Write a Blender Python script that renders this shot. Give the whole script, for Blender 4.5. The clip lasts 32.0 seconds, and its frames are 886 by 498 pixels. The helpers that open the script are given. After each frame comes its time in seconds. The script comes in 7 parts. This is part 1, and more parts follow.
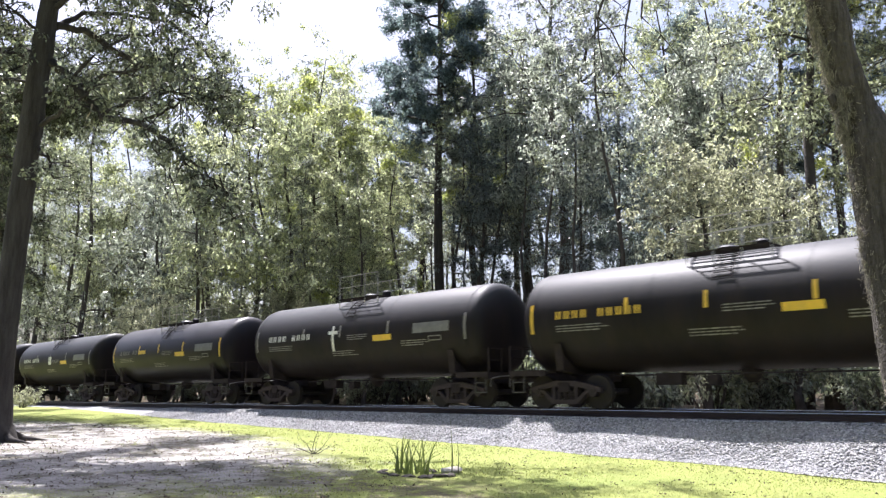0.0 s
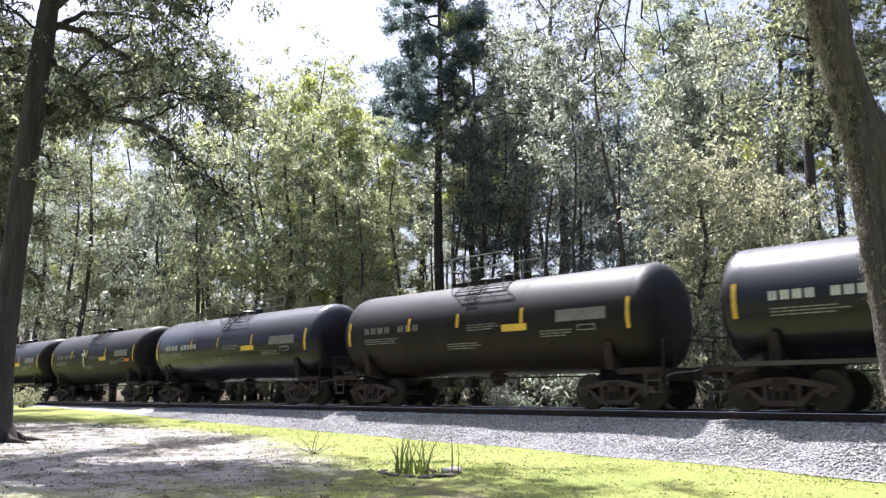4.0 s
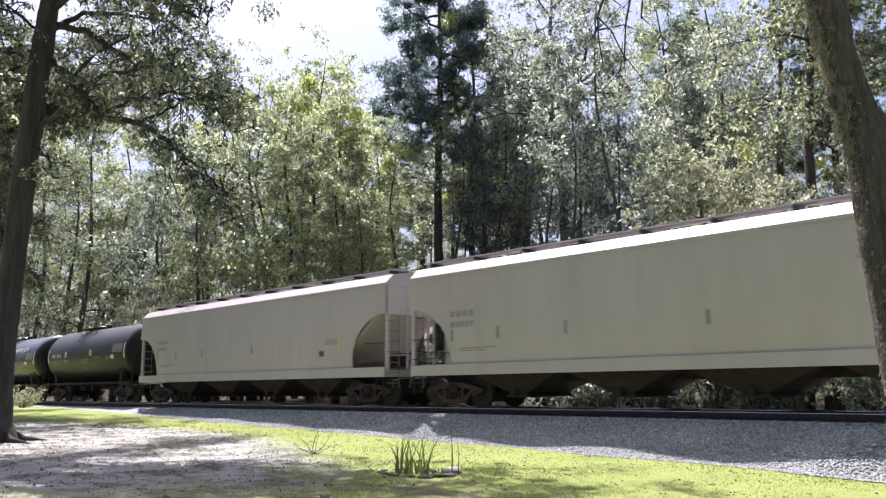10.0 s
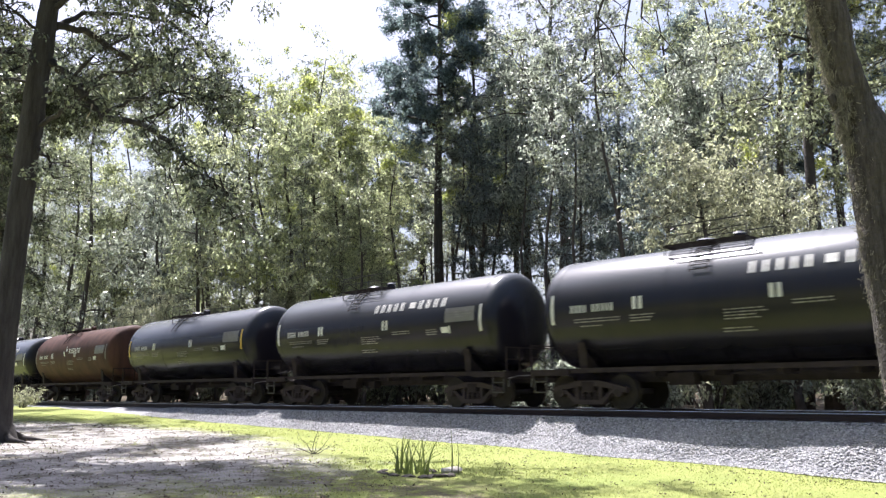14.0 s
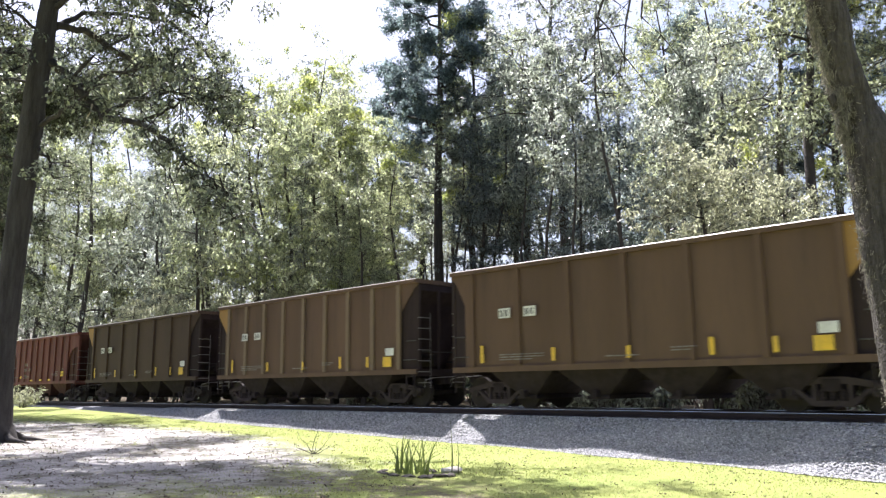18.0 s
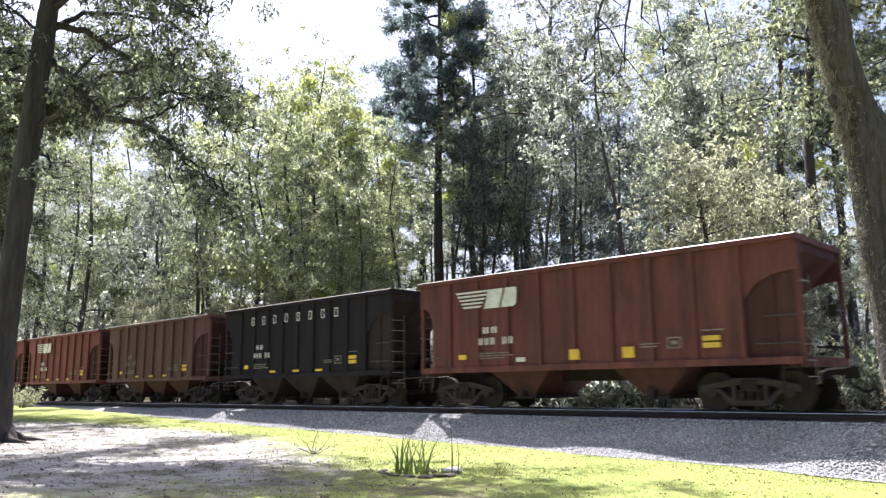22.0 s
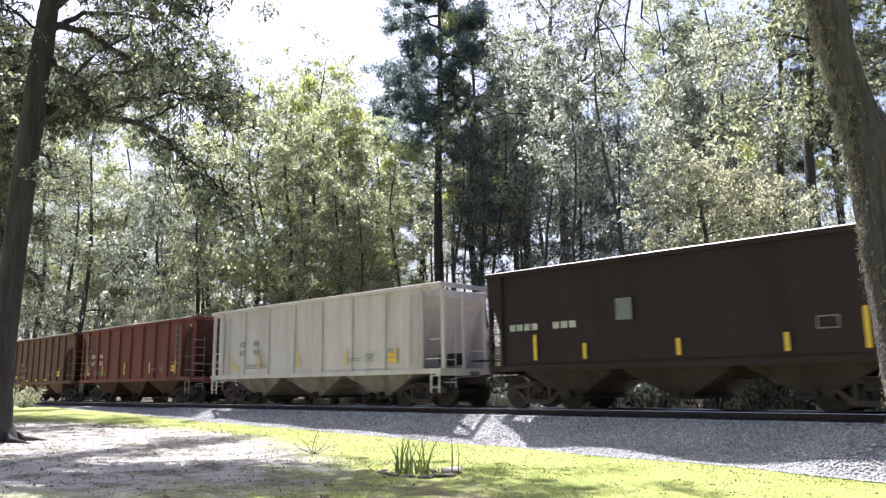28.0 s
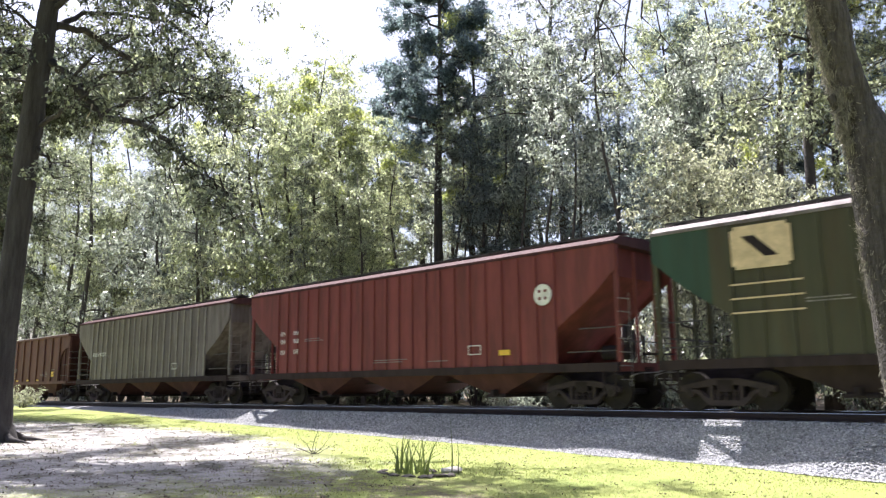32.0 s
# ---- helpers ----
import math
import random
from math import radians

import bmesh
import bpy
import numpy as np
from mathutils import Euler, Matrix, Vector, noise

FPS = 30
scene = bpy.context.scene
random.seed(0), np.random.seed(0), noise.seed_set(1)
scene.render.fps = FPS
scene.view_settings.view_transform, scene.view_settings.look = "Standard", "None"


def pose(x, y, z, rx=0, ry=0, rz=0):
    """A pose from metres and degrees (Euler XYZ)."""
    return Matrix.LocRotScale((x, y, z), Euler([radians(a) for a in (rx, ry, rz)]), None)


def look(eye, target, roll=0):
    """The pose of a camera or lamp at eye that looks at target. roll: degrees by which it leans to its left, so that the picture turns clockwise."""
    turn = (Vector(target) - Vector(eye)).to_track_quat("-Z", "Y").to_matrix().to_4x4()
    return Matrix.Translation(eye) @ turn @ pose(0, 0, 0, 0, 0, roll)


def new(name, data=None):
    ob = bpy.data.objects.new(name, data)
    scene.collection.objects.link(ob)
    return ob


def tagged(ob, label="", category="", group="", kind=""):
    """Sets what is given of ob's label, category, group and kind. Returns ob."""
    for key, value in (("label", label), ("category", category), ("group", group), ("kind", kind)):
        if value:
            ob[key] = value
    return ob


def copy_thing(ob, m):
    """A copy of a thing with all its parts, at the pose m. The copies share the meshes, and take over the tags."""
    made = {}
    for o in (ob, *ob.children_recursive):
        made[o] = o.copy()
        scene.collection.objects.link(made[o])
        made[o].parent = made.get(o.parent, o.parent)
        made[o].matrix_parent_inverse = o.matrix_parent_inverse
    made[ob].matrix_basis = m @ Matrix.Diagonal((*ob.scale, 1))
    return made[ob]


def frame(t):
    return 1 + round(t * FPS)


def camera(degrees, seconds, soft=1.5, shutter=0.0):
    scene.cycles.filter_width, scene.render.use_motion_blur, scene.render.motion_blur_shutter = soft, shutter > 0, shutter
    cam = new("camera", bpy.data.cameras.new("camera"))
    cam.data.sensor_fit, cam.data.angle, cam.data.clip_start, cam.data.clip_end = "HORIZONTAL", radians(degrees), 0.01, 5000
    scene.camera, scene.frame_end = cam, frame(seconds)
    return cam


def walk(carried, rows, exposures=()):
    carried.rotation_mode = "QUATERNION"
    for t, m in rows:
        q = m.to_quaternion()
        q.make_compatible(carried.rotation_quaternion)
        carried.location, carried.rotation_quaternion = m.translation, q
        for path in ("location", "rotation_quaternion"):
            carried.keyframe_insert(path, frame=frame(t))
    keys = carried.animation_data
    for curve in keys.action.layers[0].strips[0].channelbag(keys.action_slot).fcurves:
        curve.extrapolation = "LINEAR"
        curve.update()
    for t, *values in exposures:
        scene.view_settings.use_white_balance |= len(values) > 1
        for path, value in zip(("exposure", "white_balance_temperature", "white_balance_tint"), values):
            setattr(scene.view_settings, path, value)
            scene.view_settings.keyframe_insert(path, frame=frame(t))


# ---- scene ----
cam = camera(59.93, 32.0, soft=1.3, shutter=0.16)
EYE = Vector((0.0, -18.67, 0.685))
WAY = Vector((-0.67985, 0.71230, 0.17447))
VIEW = look(EYE, EYE + WAY * 10, -0.714)
walk(cam, [(0, VIEW), (32, VIEW)], exposures=[(t, 1.53 + e, 5900, 19) for t, e in (
    (0, -0.2), (1, -0.12), (2, -0.12), (3.5, -0.16), (6, -0.25), (7, -0.2), (8, -0.02), (9, -0.1), (10, -0.42), (11, -0.42), (12, -0.2), (13, -0.25),
    (14.5, -0.25), (17, -0.25), (18, -0.03), (20, 0.0), (32, 0.0))])

# ---- light ----
SUN_DIR = Vector((-0.45, 0.215, 1.0)).normalized()
world = bpy.data.worlds.new("sky")
world.use_nodes = True
scene.world = world
wn = world.node_tree
sky = wn.nodes.new("ShaderNodeTexSky")
sky.sky_type = "NISHITA"
sky.sun_disc = False
sky.sun_elevation = math.asin(SUN_DIR.z)
sky.sun_rotation = math.atan2(SUN_DIR.x, SUN_DIR.y)
sky.dust_density = 5.0
sky.air_density = 1.0
wn.links.new(sky.outputs[0], wn.nodes["Background"].inputs[0])
wn.nodes["Background"].inputs[1].default_value = 0.08
sun_data = bpy.data.lights.new("sun", "SUN")
sun_data.energy, sun_data.angle, sun_data.color = 5.0, radians(0.45), (1.0, 0.95, 0.86)
sun = new("sun", sun_data)
sun.matrix_basis = look(SUN_DIR * 80, (0, 0, 0))

# ---- mesh helpers ----


def link_mesh(name, mesh, parent=None, label=""):
    ob = new(name, mesh)
    if parent is not None:
        ob.parent = parent
    if label:
        tagged(ob, label)
    return ob


def bm_mesh(name, bm, material, smooth=False):
    mesh = bpy.data.meshes.new(name)
    bm.normal_update()
    bm.to_mesh(mesh)
    bm.free()
    mesh.materials.append(material)
    if smooth:
        for p in mesh.polygons:
            p.use_smooth = True
    return mesh


def part(name, bm, material, parent, label="", smooth=False):
    return link_mesh(name, bm_mesh(name, bm, material, smooth), parent, label)


def raw_mesh(name, verts, faces, material, smooth=False):
    mesh = bpy.data.meshes.new(name)
    mesh.from_pydata(verts, [], faces)
    mesh.materials.append(material)
    if smooth:
        mesh.polygons.foreach_set("use_smooth", [True] * len(mesh.polygons))
    mesh.update()
    return mesh


def box(bm, x0, x1, y0, y1, z0, z1):
    v = [bm.verts.new(c) for c in ((x0, y0, z0), (x1, y0, z0), (x1, y1, z0), (x0, y1, z0),
                                   (x0, y0, z1), (x1, y0, z1), (x1, y1, z1), (x0, y1, z1))]
    for f in ((0, 3, 2, 1), (4, 5, 6, 7), (0, 1, 5, 4), (1, 2, 6, 5), (2, 3, 7, 6), (3, 0, 4, 7)):
        bm.faces.new([v[i] for i in f])
    return bm


def boxes(*rows):
    bm = bmesh.new()
    for r in rows:
        box(bm, *r)
    return bm


def bar(bm, a, b, w, d=None):
    """A square bar from a to b."""
    a, b = Vector(a), Vector(b)
    d = w if d is None else d
    way = (b - a).normalized()
    side = way.cross(Vector((0, 0, 1)))
    if side.length < 0.01:
        side = Vector((1, 0, 0))
    side.normalize()
    up = side.cross(way)
    v = []
    for p in (a, b):
        for sx, sy in ((-1, -1), (1, -1), (1, 1), (-1, 1)):
            v.append(bm.verts.new(p + side * (sx * w / 2) + up * (sy * d / 2)))
    for f in ((3, 2, 1, 0), (4, 5, 6, 7), (0, 1, 5, 4), (1, 2, 6, 5), (2, 3, 7, 6), (3, 0, 4, 7)):
        bm.faces.new([v[i] for i in f])
    return bm


def bars(*rows):
    bm = bmesh.new()
    for r in rows:
        bar(bm, *r)
    return bm


def tube(bm, pts, radii, n=8, caps=True):
    """A round tube through pts."""
    rings = []
    for i, (p, r) in enumerate(zip(pts, radii)):
        p = Vector(p)
        a = Vector(pts[max(0, i - 1)])
        b = Vector(pts[min(len(pts) - 1, i + 1)])
        way = (b - a).normalized()
        side = way.orthogonal().normalized() if abs(way.z) < 0.9 else way.cross(Vector((0, 1, 0))).normalized()
        up = side.cross(way)
        rings.append([bm.verts.new(p + (side * math.cos(k * 2 * math.pi / n) + up * math.sin(k * 2 * math.pi / n)) * r)
                      for k in range(n)])
    for r0, r1 in zip(rings, rings[1:]):
        for k in range(n):
            bm.faces.new((r0[k], r0[(k + 1) % n], r1[(k + 1) % n], r1[k]))
    if caps:
        bm.faces.new(rings[0][::-1])
        bm.faces.new(rings[-1])
    return bm


def prism_xz(bm, pts, y0, y1):
    """A plate with the outline pts in x and z, from y0 to y1."""
    a = [bm.verts.new((x, y0, z)) for x, z in pts]
    b = [bm.verts.new((x, y1, z)) for x, z in pts]
    bm.faces.new(a)
    bm.faces.new(b[::-1])
    n = len(pts)
    for i in range(n):
        bm.faces.new((a[i], b[i], b[(i + 1) % n], a[(i + 1) % n]))
    return bm


def prism_yz(bm, pts, x0, x1):
    a = [bm.verts.new((x0, y, z)) for y, z in pts]
    b = [bm.verts.new((x1, y, z)) for y, z in pts]
    bm.faces.new(a[::-1])
    bm.faces.new(b)
    n = len(pts)
    for i in range(n):
        bm.faces.new((a[i], a[(i + 1) % n], b[(i + 1) % n], b[i]))
    return bm


def thing(name, label, category, group="", at=(0, 0, 0)):
    ob = new(name)
    ob.empty_display_size = 0.3
    ob.location = at
    return tagged(ob, label, category, group)


# ---- materials ----


def material(name, color, rough=0.6, metal=0.0, vary=0.25, scale=2.0, stain=None, stain_amount=0.0, stain_scale=0.7,
             bump=0.0, bump_scale=30.0, streak=False, spec=0.5, per_object=0.0, top_sheen=None):
    m = bpy.data.materials.new(name)
    m.use_nodes = True
    nt = m.node_tree
    n, l = nt.nodes, nt.links
    b = n["Principled BSDF"]
    b.inputs["Roughness"].default_value = rough
    b.inputs["Metallic"].default_value = metal
    b.inputs["Specular IOR Level"].default_value = spec
    co = n.new("ShaderNodeTexCoord")
    mp = n.new("ShaderNodeMapping")
    l.new(co.outputs["Object"], mp.inputs[0])
    if streak:
        mp.inputs["Scale"].default_value = (1.0, 1.0, 0.14)
    ns = n.new("ShaderNodeTexNoise")
    ns.inputs["Scale"].default_value = scale
    ns.inputs["Detail"].default_value = 6
    ns.inputs["Roughness"].default_value = 0.65
    l.new(mp.outputs[0], ns.inputs["Vector"])
    ramp = n.new("ShaderNodeMapRange")
    ramp.inputs["From Min"].default_value, ramp.inputs["From Max"].default_value = 0.3, 0.7
    ramp.inputs["To Min"].default_value, ramp.inputs["To Max"].default_value = 1 - vary, 1 + vary
    l.new(ns.outputs["Fac"], ramp.inputs["Value"])
    mul = n.new("ShaderNodeVectorMath")
    mul.operation = "SCALE"
    mul.inputs[0].default_value = color[:3]
    l.new(ramp.outputs[0], mul.inputs["Scale"])
    out = mul.outputs[0]
    if per_object:
        oi = n.new("ShaderNodeObjectInfo")
        rr = n.new("ShaderNodeMapRange")
        rr.inputs["To Min"].default_value, rr.inputs["To Max"].default_value = 1 - per_object, 1 + per_object
        l.new(oi.outputs["Random"], rr.inputs["Value"])
        m2 = n.new("ShaderNodeVectorMath")
        m2.operation = "SCALE"
        l.new(out, m2.inputs[0])
        l.new(rr.outputs[0], m2.inputs["Scale"])
        out = m2.outputs[0]
    if stain:
        n2 = n.new("ShaderNodeTexNoise")
        n2.inputs["Scale"].default_value = stain_scale * (4.0 if streak else 1.0)
        n2.inputs["Detail"].default_value = 8
        n2.inputs["Roughness"].default_value = 0.7
        l.new(mp.outputs[0], n2.inputs["Vector"])
        r2 = n.new("ShaderNodeMapRange")
        r2.inputs["From Min"].default_value, r2.inputs["From Max"].default_value = 0.42, 0.68
        r2.inputs["To Min"].default_value, r2.inputs["To Max"].default_value = 0, stain_amount
        l.new(n2.outputs["Fac"], r2.inputs["Value"])
        mx = n.new("ShaderNodeMix")
        mx.data_type = "RGBA"
        l.new(r2.outputs[0], mx.inputs["Factor"])
        l.new(out, mx.inputs["A"])
        mx.inputs["B"].default_value = (*stain, 1)
        out = mx.outputs["Result"]
    if top_sheen:
        # sky and sun sheen on upward faces, painted into the colour
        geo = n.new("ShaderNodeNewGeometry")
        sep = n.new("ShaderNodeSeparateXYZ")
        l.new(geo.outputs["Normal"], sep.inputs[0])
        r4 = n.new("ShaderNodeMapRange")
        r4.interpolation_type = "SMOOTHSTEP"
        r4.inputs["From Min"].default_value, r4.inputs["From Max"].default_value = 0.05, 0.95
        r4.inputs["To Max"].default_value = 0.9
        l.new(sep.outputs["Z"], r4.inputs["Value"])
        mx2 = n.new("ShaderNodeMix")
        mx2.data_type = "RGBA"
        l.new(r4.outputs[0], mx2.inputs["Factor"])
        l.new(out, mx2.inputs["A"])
        mx2.inputs["B"].default_value = (*top_sheen, 1)
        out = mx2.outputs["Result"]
    l.new(out, b.inputs["Base Color"])
    if bump:
        n3 = n.new("ShaderNodeTexNoise")
        n3.inputs["Scale"].default_value = bump_scale
        n3.inputs["Detail"].default_value = 5
        l.new(co.outputs["Object"], n3.inputs["Vector"])
        bp = n.new("ShaderNodeBump")
        bp.inputs["Strength"].default_value = 1.0
        bp.inputs["Distance"].default_value = bump
        l.new(n3.outputs["Fac"], bp.inputs["Height"])
        l.new(bp.outputs[0], b.inputs["Normal"])
    return m


def leaf_material(name, front, through_color, through_amount=0.45, rough=0.45, vary=0.5, per_tree=0.0):
    """Leaves that let sunlight through, each in its own shade."""
    m = bpy.data.materials.new(name)
    m.use_nodes = True
    nt = m.node_tree
    n, l = nt.nodes, nt.links
    b = n["Principled BSDF"]
    b.inputs["Roughness"].default_value = rough
    b.inputs["Specular IOR Level"].default_value = 0.6
    geo = n.new("ShaderNodeNewGeometry")
    rng = n.new("ShaderNodeMapRange")
    rng.inputs["To Min"].default_value, rng.inputs["To Max"].default_value = 1 - vary, 1 + vary
    l.new(geo.outputs["Random Per Island"], rng.inputs["Value"])
    oi = n.new("ShaderNodeObjectInfo")
    tree = n.new("ShaderNodeMapRange")
    tree.inputs["To Min"].default_value, tree.inputs["To Max"].default_value = 1 - per_tree, 1 + per_tree
    l.new(oi.outputs["Random"], tree.inputs["Value"])
    shade = n.new("ShaderNodeMath")
    shade.operation = "MULTIPLY"
    l.new(rng.outputs[0], shade.inputs[0])
    l.new(tree.outputs[0], shade.inputs[1])
    tr = n.new("ShaderNodeBsdfTranslucent")
    for col, target in ((front, b.inputs["Base Color"]), (through_color, tr.inputs["Color"])):
        s = n.new("ShaderNodeVectorMath")
        s.operation = "SCALE"
        s.inputs[0].default_value = col
        l.new(shade.outputs[0], s.inputs["Scale"])
        l.new(s.outputs[0], target)
    mix = n.new("ShaderNodeMixShader")
    mix.inputs[0].default_value = through_amount
    l.new(b.outputs[0], mix.inputs[1])
    l.new(tr.outputs[0], mix.inputs[2])
    l.new(mix.outputs[0], n["Material Output"].inputs["Surface"])
    return m


RUST = (0.16, 0.075, 0.04)
M = {}
M["tank_black"] = material("black_tank_paint", (0.0135, 0.011, 0.0135), 0.4, 0, 0.3, 1.2, (0.022, 0.0145, 0.013), 0.5, 0.5, 0.002, 8, True, 0.16, top_sheen=(0.105, 0.105, 0.115))
M["tank_dull"] = material("dull_black_paint", (0.0145, 0.0115, 0.0135), 0.5, 0, 0.35, 1.2, (0.027, 0.018, 0.0155), 0.5, 0.5, 0.002, 8, True, 0.14, top_sheen=(0.1, 0.104, 0.112))
M["tank_navy"] = material("glossy_navy_paint", (0.0125, 0.0115, 0.019), 0.26, 0, 0.2, 1.0, (0.017, 0.0125, 0.0145), 0.4, 0.5, 0.002, 8, True, 0.3, top_sheen=(0.17, 0.18, 0.20))
M["tank_rust"] = material("rusty_tank_paint", (0.085, 0.042, 0.032), 0.7, 0, 0.35, 1.5, (0.035, 0.021, 0.018), 0.7, 0.5, 0.003, 8, True, 0.2)
M["cream"] = material("cream_car_paint", (0.43, 0.388, 0.40), 0.45, 0, 0.06, 1.0, (0.31, 0.27, 0.22), 0.3, 0.2, 0.002, 6, True, 0.3)
M["white"] = material("white_car_paint", (0.55, 0.50, 0.515), 0.5, 0, 0.1, 1.0, (0.27, 0.225, 0.185), 0.45, 0.6, 0.002, 6, True, 0.3)
M["oxide"] = material("oxide_red_paint", (0.15, 0.052, 0.050), 0.65, 0, 0.3, 1.5, (0.05, 0.027, 0.024), 0.75, 0.7, 0.003, 10, True, 0.2)
M["oxide_bright"] = material("brick_red_paint", (0.19, 0.052, 0.050), 0.6, 0, 0.25, 1.5, (0.075, 0.033, 0.029), 0.65, 0.7, 0.003, 10, True, 0.2)
# dark roof paint; also carries the shade of end bays and chutes
M["oxide_dark"] = material("dark_oxide_and_shade", (0.075, 0.033, 0.032), 0.75, 0, 0.3, 1.5, (0.043, 0.021, 0.019), 0.6, 0.7, 0.003, 10, True, 0.15)
M["oxide_brown"] = material("brown_car_paint", (0.138, 0.066, 0.062), 0.65, 0, 0.3, 1.5, (0.06, 0.034, 0.029), 0.6, 0.7, 0.003, 10, True, 0.2)
M["ochre"] = material("ochre_car_paint", (0.135, 0.083, 0.056), 0.6, 0, 0.25, 1.2, (0.066, 0.044, 0.035), 0.7, 0.6, 0.002, 8, True, 0.2)
M["ochre_bright"] = material("ochre_clean_paint", (0.34, 0.19, 0.055), 0.55, 0, 0.2, 1.2, (0.14, 0.09, 0.05), 0.5, 0.6, 0.002, 8, True, 0.3)
M["hopper_black"] = material("faded_black_paint", (0.027, 0.0245, 0.031), 0.75, 0, 0.3, 1.5, (0.028, 0.021, 0.022), 0.5, 0.7, 0.003, 10, True, 0.06)
M["hopper_olive"] = material("faded_olive_paint", (0.045, 0.033, 0.033), 0.7, 0, 0.3, 1.5, (0.046, 0.03, 0.024), 0.5, 0.7, 0.003, 10, True, 0.08)
M["hopper_umber"] = material("umber_car_paint", (0.025, 0.0152, 0.017), 0.6, 0, 0.25, 1.5, (0.045, 0.026, 0.024), 0.4, 0.7, 0.003, 10, True, 0.2)
M["green"] = material("faded_green_paint", (0.068, 0.067, 0.044), 0.65, 0, 0.25, 1.5, (0.07, 0.05, 0.032), 0.6, 0.7, 0.003, 10, True, 0.2)
M["gray"] = material("weathered_gray_paint", (0.20, 0.175, 0.165), 0.65, 0, 0.25, 1.5, (0.055, 0.038, 0.033), 0.8, 0.5, 0.003, 10, True, 0.2)
M["under"] = material("grimy_steel", (0.032, 0.0245, 0.0265), 0.85, 0, 0.4, 4, (0.028, 0.02, 0.016), 0.6, 1.5, 0.004, 20, spec=0.15)
M["truck"] = material("dusty_truck_steel", (0.056, 0.043, 0.044), 0.85, 0, 0.4, 4, (0.038, 0.027, 0.024), 0.5, 2.0, 0.004, 20, spec=0.15)
M["wheel"] = material("wheel_steel", (0.034, 0.028, 0.026), 0.7, 0.1, 0.3, 6, (0.035, 0.026, 0.022), 0.5, 3.0, spec=0.2)
M["grab"] = material("worn_grab_steel", (0.06, 0.054, 0.05), 0.45, 0.4, 0.2, 5)
M["yellow"] = material("yellow_reflector", (0.75, 0.47, 0.03), 0.45, 0, 0.12, 6, (0.3, 0.2, 0.08), 0.35, 4)
M["mark_white"] = material("stencil_white", (0.72, 0.71, 0.68), 0.6, 0, 0.15, 5, (0.3, 0.27, 0.25), 0.4, 4)
M["mark_faded"] = material("faded_stencil", (0.22, 0.205, 0.195), 0.65, 0, 0.3, 5, (0.08, 0.07, 0.065), 0.55, 4)
M["mark_dark"] = material("dark_stencil", (0.06, 0.06, 0.06), 0.6, 0, 0.15, 5)
M["mark_tan"] = material("tan_stencil", (0.62, 0.47, 0.30), 0.6, 0, 0.2, 5, (0.3, 0.22, 0.12), 0.4, 4)
M["panel_gray"] = material("gray_notice_panel", (0.17, 0.165, 0.16), 0.55, 0, 0.2, 5, (0.09, 0.08, 0.075), 0.4, 3)
M["mark_orange"] = material("orange_placard", (0.55, 0.13, 0.04), 0.5, 0, 0.1, 5)
M["mark_lime"] = material("lime_placard", (0.50, 0.55, 0.05), 0.5, 0, 0.1, 5)
M["rail"] = material("rail_side_rust", (0.055, 0.035, 0.028), 0.7, 0.2, 0.3, 4, (0.03, 0.02, 0.017), 0.5, 2)
M["rail_top"] = material("polished_rail_head", (0.62, 0.61, 0.6), 0.22, 1.0, 0.08, 4)
M["tie"] = material("creosoted_wood", (0.05, 0.038, 0.03), 0.85, 0, 0.4, 5, (0.1, 0.085, 0.07), 0.5, 3, 0.006, 25, per_object=0.3)
M["bark"] = material("gray_brown_bark", (0.036, 0.030, 0.026), 0.9, 0, 0.45, 6, (0.07, 0.066, 0.06), 0.5, 1.5, 0.03, 14, True)
M["bark_far"] = material("dark_bark", (0.055, 0.045, 0.038), 0.9, 0, 0.4, 4, (0.11, 0.10, 0.09), 0.4, 1.0, 0.03, 10, True)
M["leaf_oak"] = leaf_material("oak_leaves", (0.10, 0.113, 0.088), (0.43, 0.48, 0.28), 0.48, 0.32, 0.8, 0.2)
M["leaf_live_oak"] = leaf_material("live_oak_leaves", (0.08, 0.09, 0.074), (0.27, 0.31, 0.185), 0.42, 0.28, 0.85, 0.1)
M["leaf_lime"] = leaf_material("sunlit_lime_leaves", (0.14, 0.165, 0.055), (0.56, 0.62, 0.2), 0.6, 0.32, 0.4)
M["leaf_fresh"] = leaf_material("light_leaves", (0.125, 0.14, 0.10), (0.56, 0.61, 0.34), 0.55, 0.32, 0.7, 0.2)
M["leaf_dark"] = leaf_material("dull_leaves", (0.12, 0.133, 0.116), (0.50, 0.55, 0.43), 0.48, 0.32, 0.8, 0.25)
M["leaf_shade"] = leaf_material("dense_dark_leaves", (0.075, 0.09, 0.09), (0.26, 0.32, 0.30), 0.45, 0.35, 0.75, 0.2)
M["leaf_pine"] = leaf_material("pine_needles", (0.075, 0.105, 0.105), (0.27, 0.35, 0.34), 0.45, 0.4, 0.65, 0.15)
M["leaf_pale"] = leaf_material("pale_vine_leaves", (0.19, 0.195, 0.15), (0.55, 0.57, 0.36), 0.48, 0.32, 0.6)
M["moss"] = leaf_material("hanging_moss", (0.27, 0.25, 0.205), (0.36, 0.33, 0.26), 0.35, 0.8)
M["litter"] = leaf_material("fallen_leaves", (0.075, 0.052, 0.034), (0.07, 0.04, 0.02), 0.15, 0.8, 0.8)
M["bark_near"] = material("mossy_gray_bark", (0.05, 0.041, 0.036), 0.95, 0, 0.55, 14, (0.14, 0.128, 0.118), 0.6, 5.0, 0.05, 22, True)
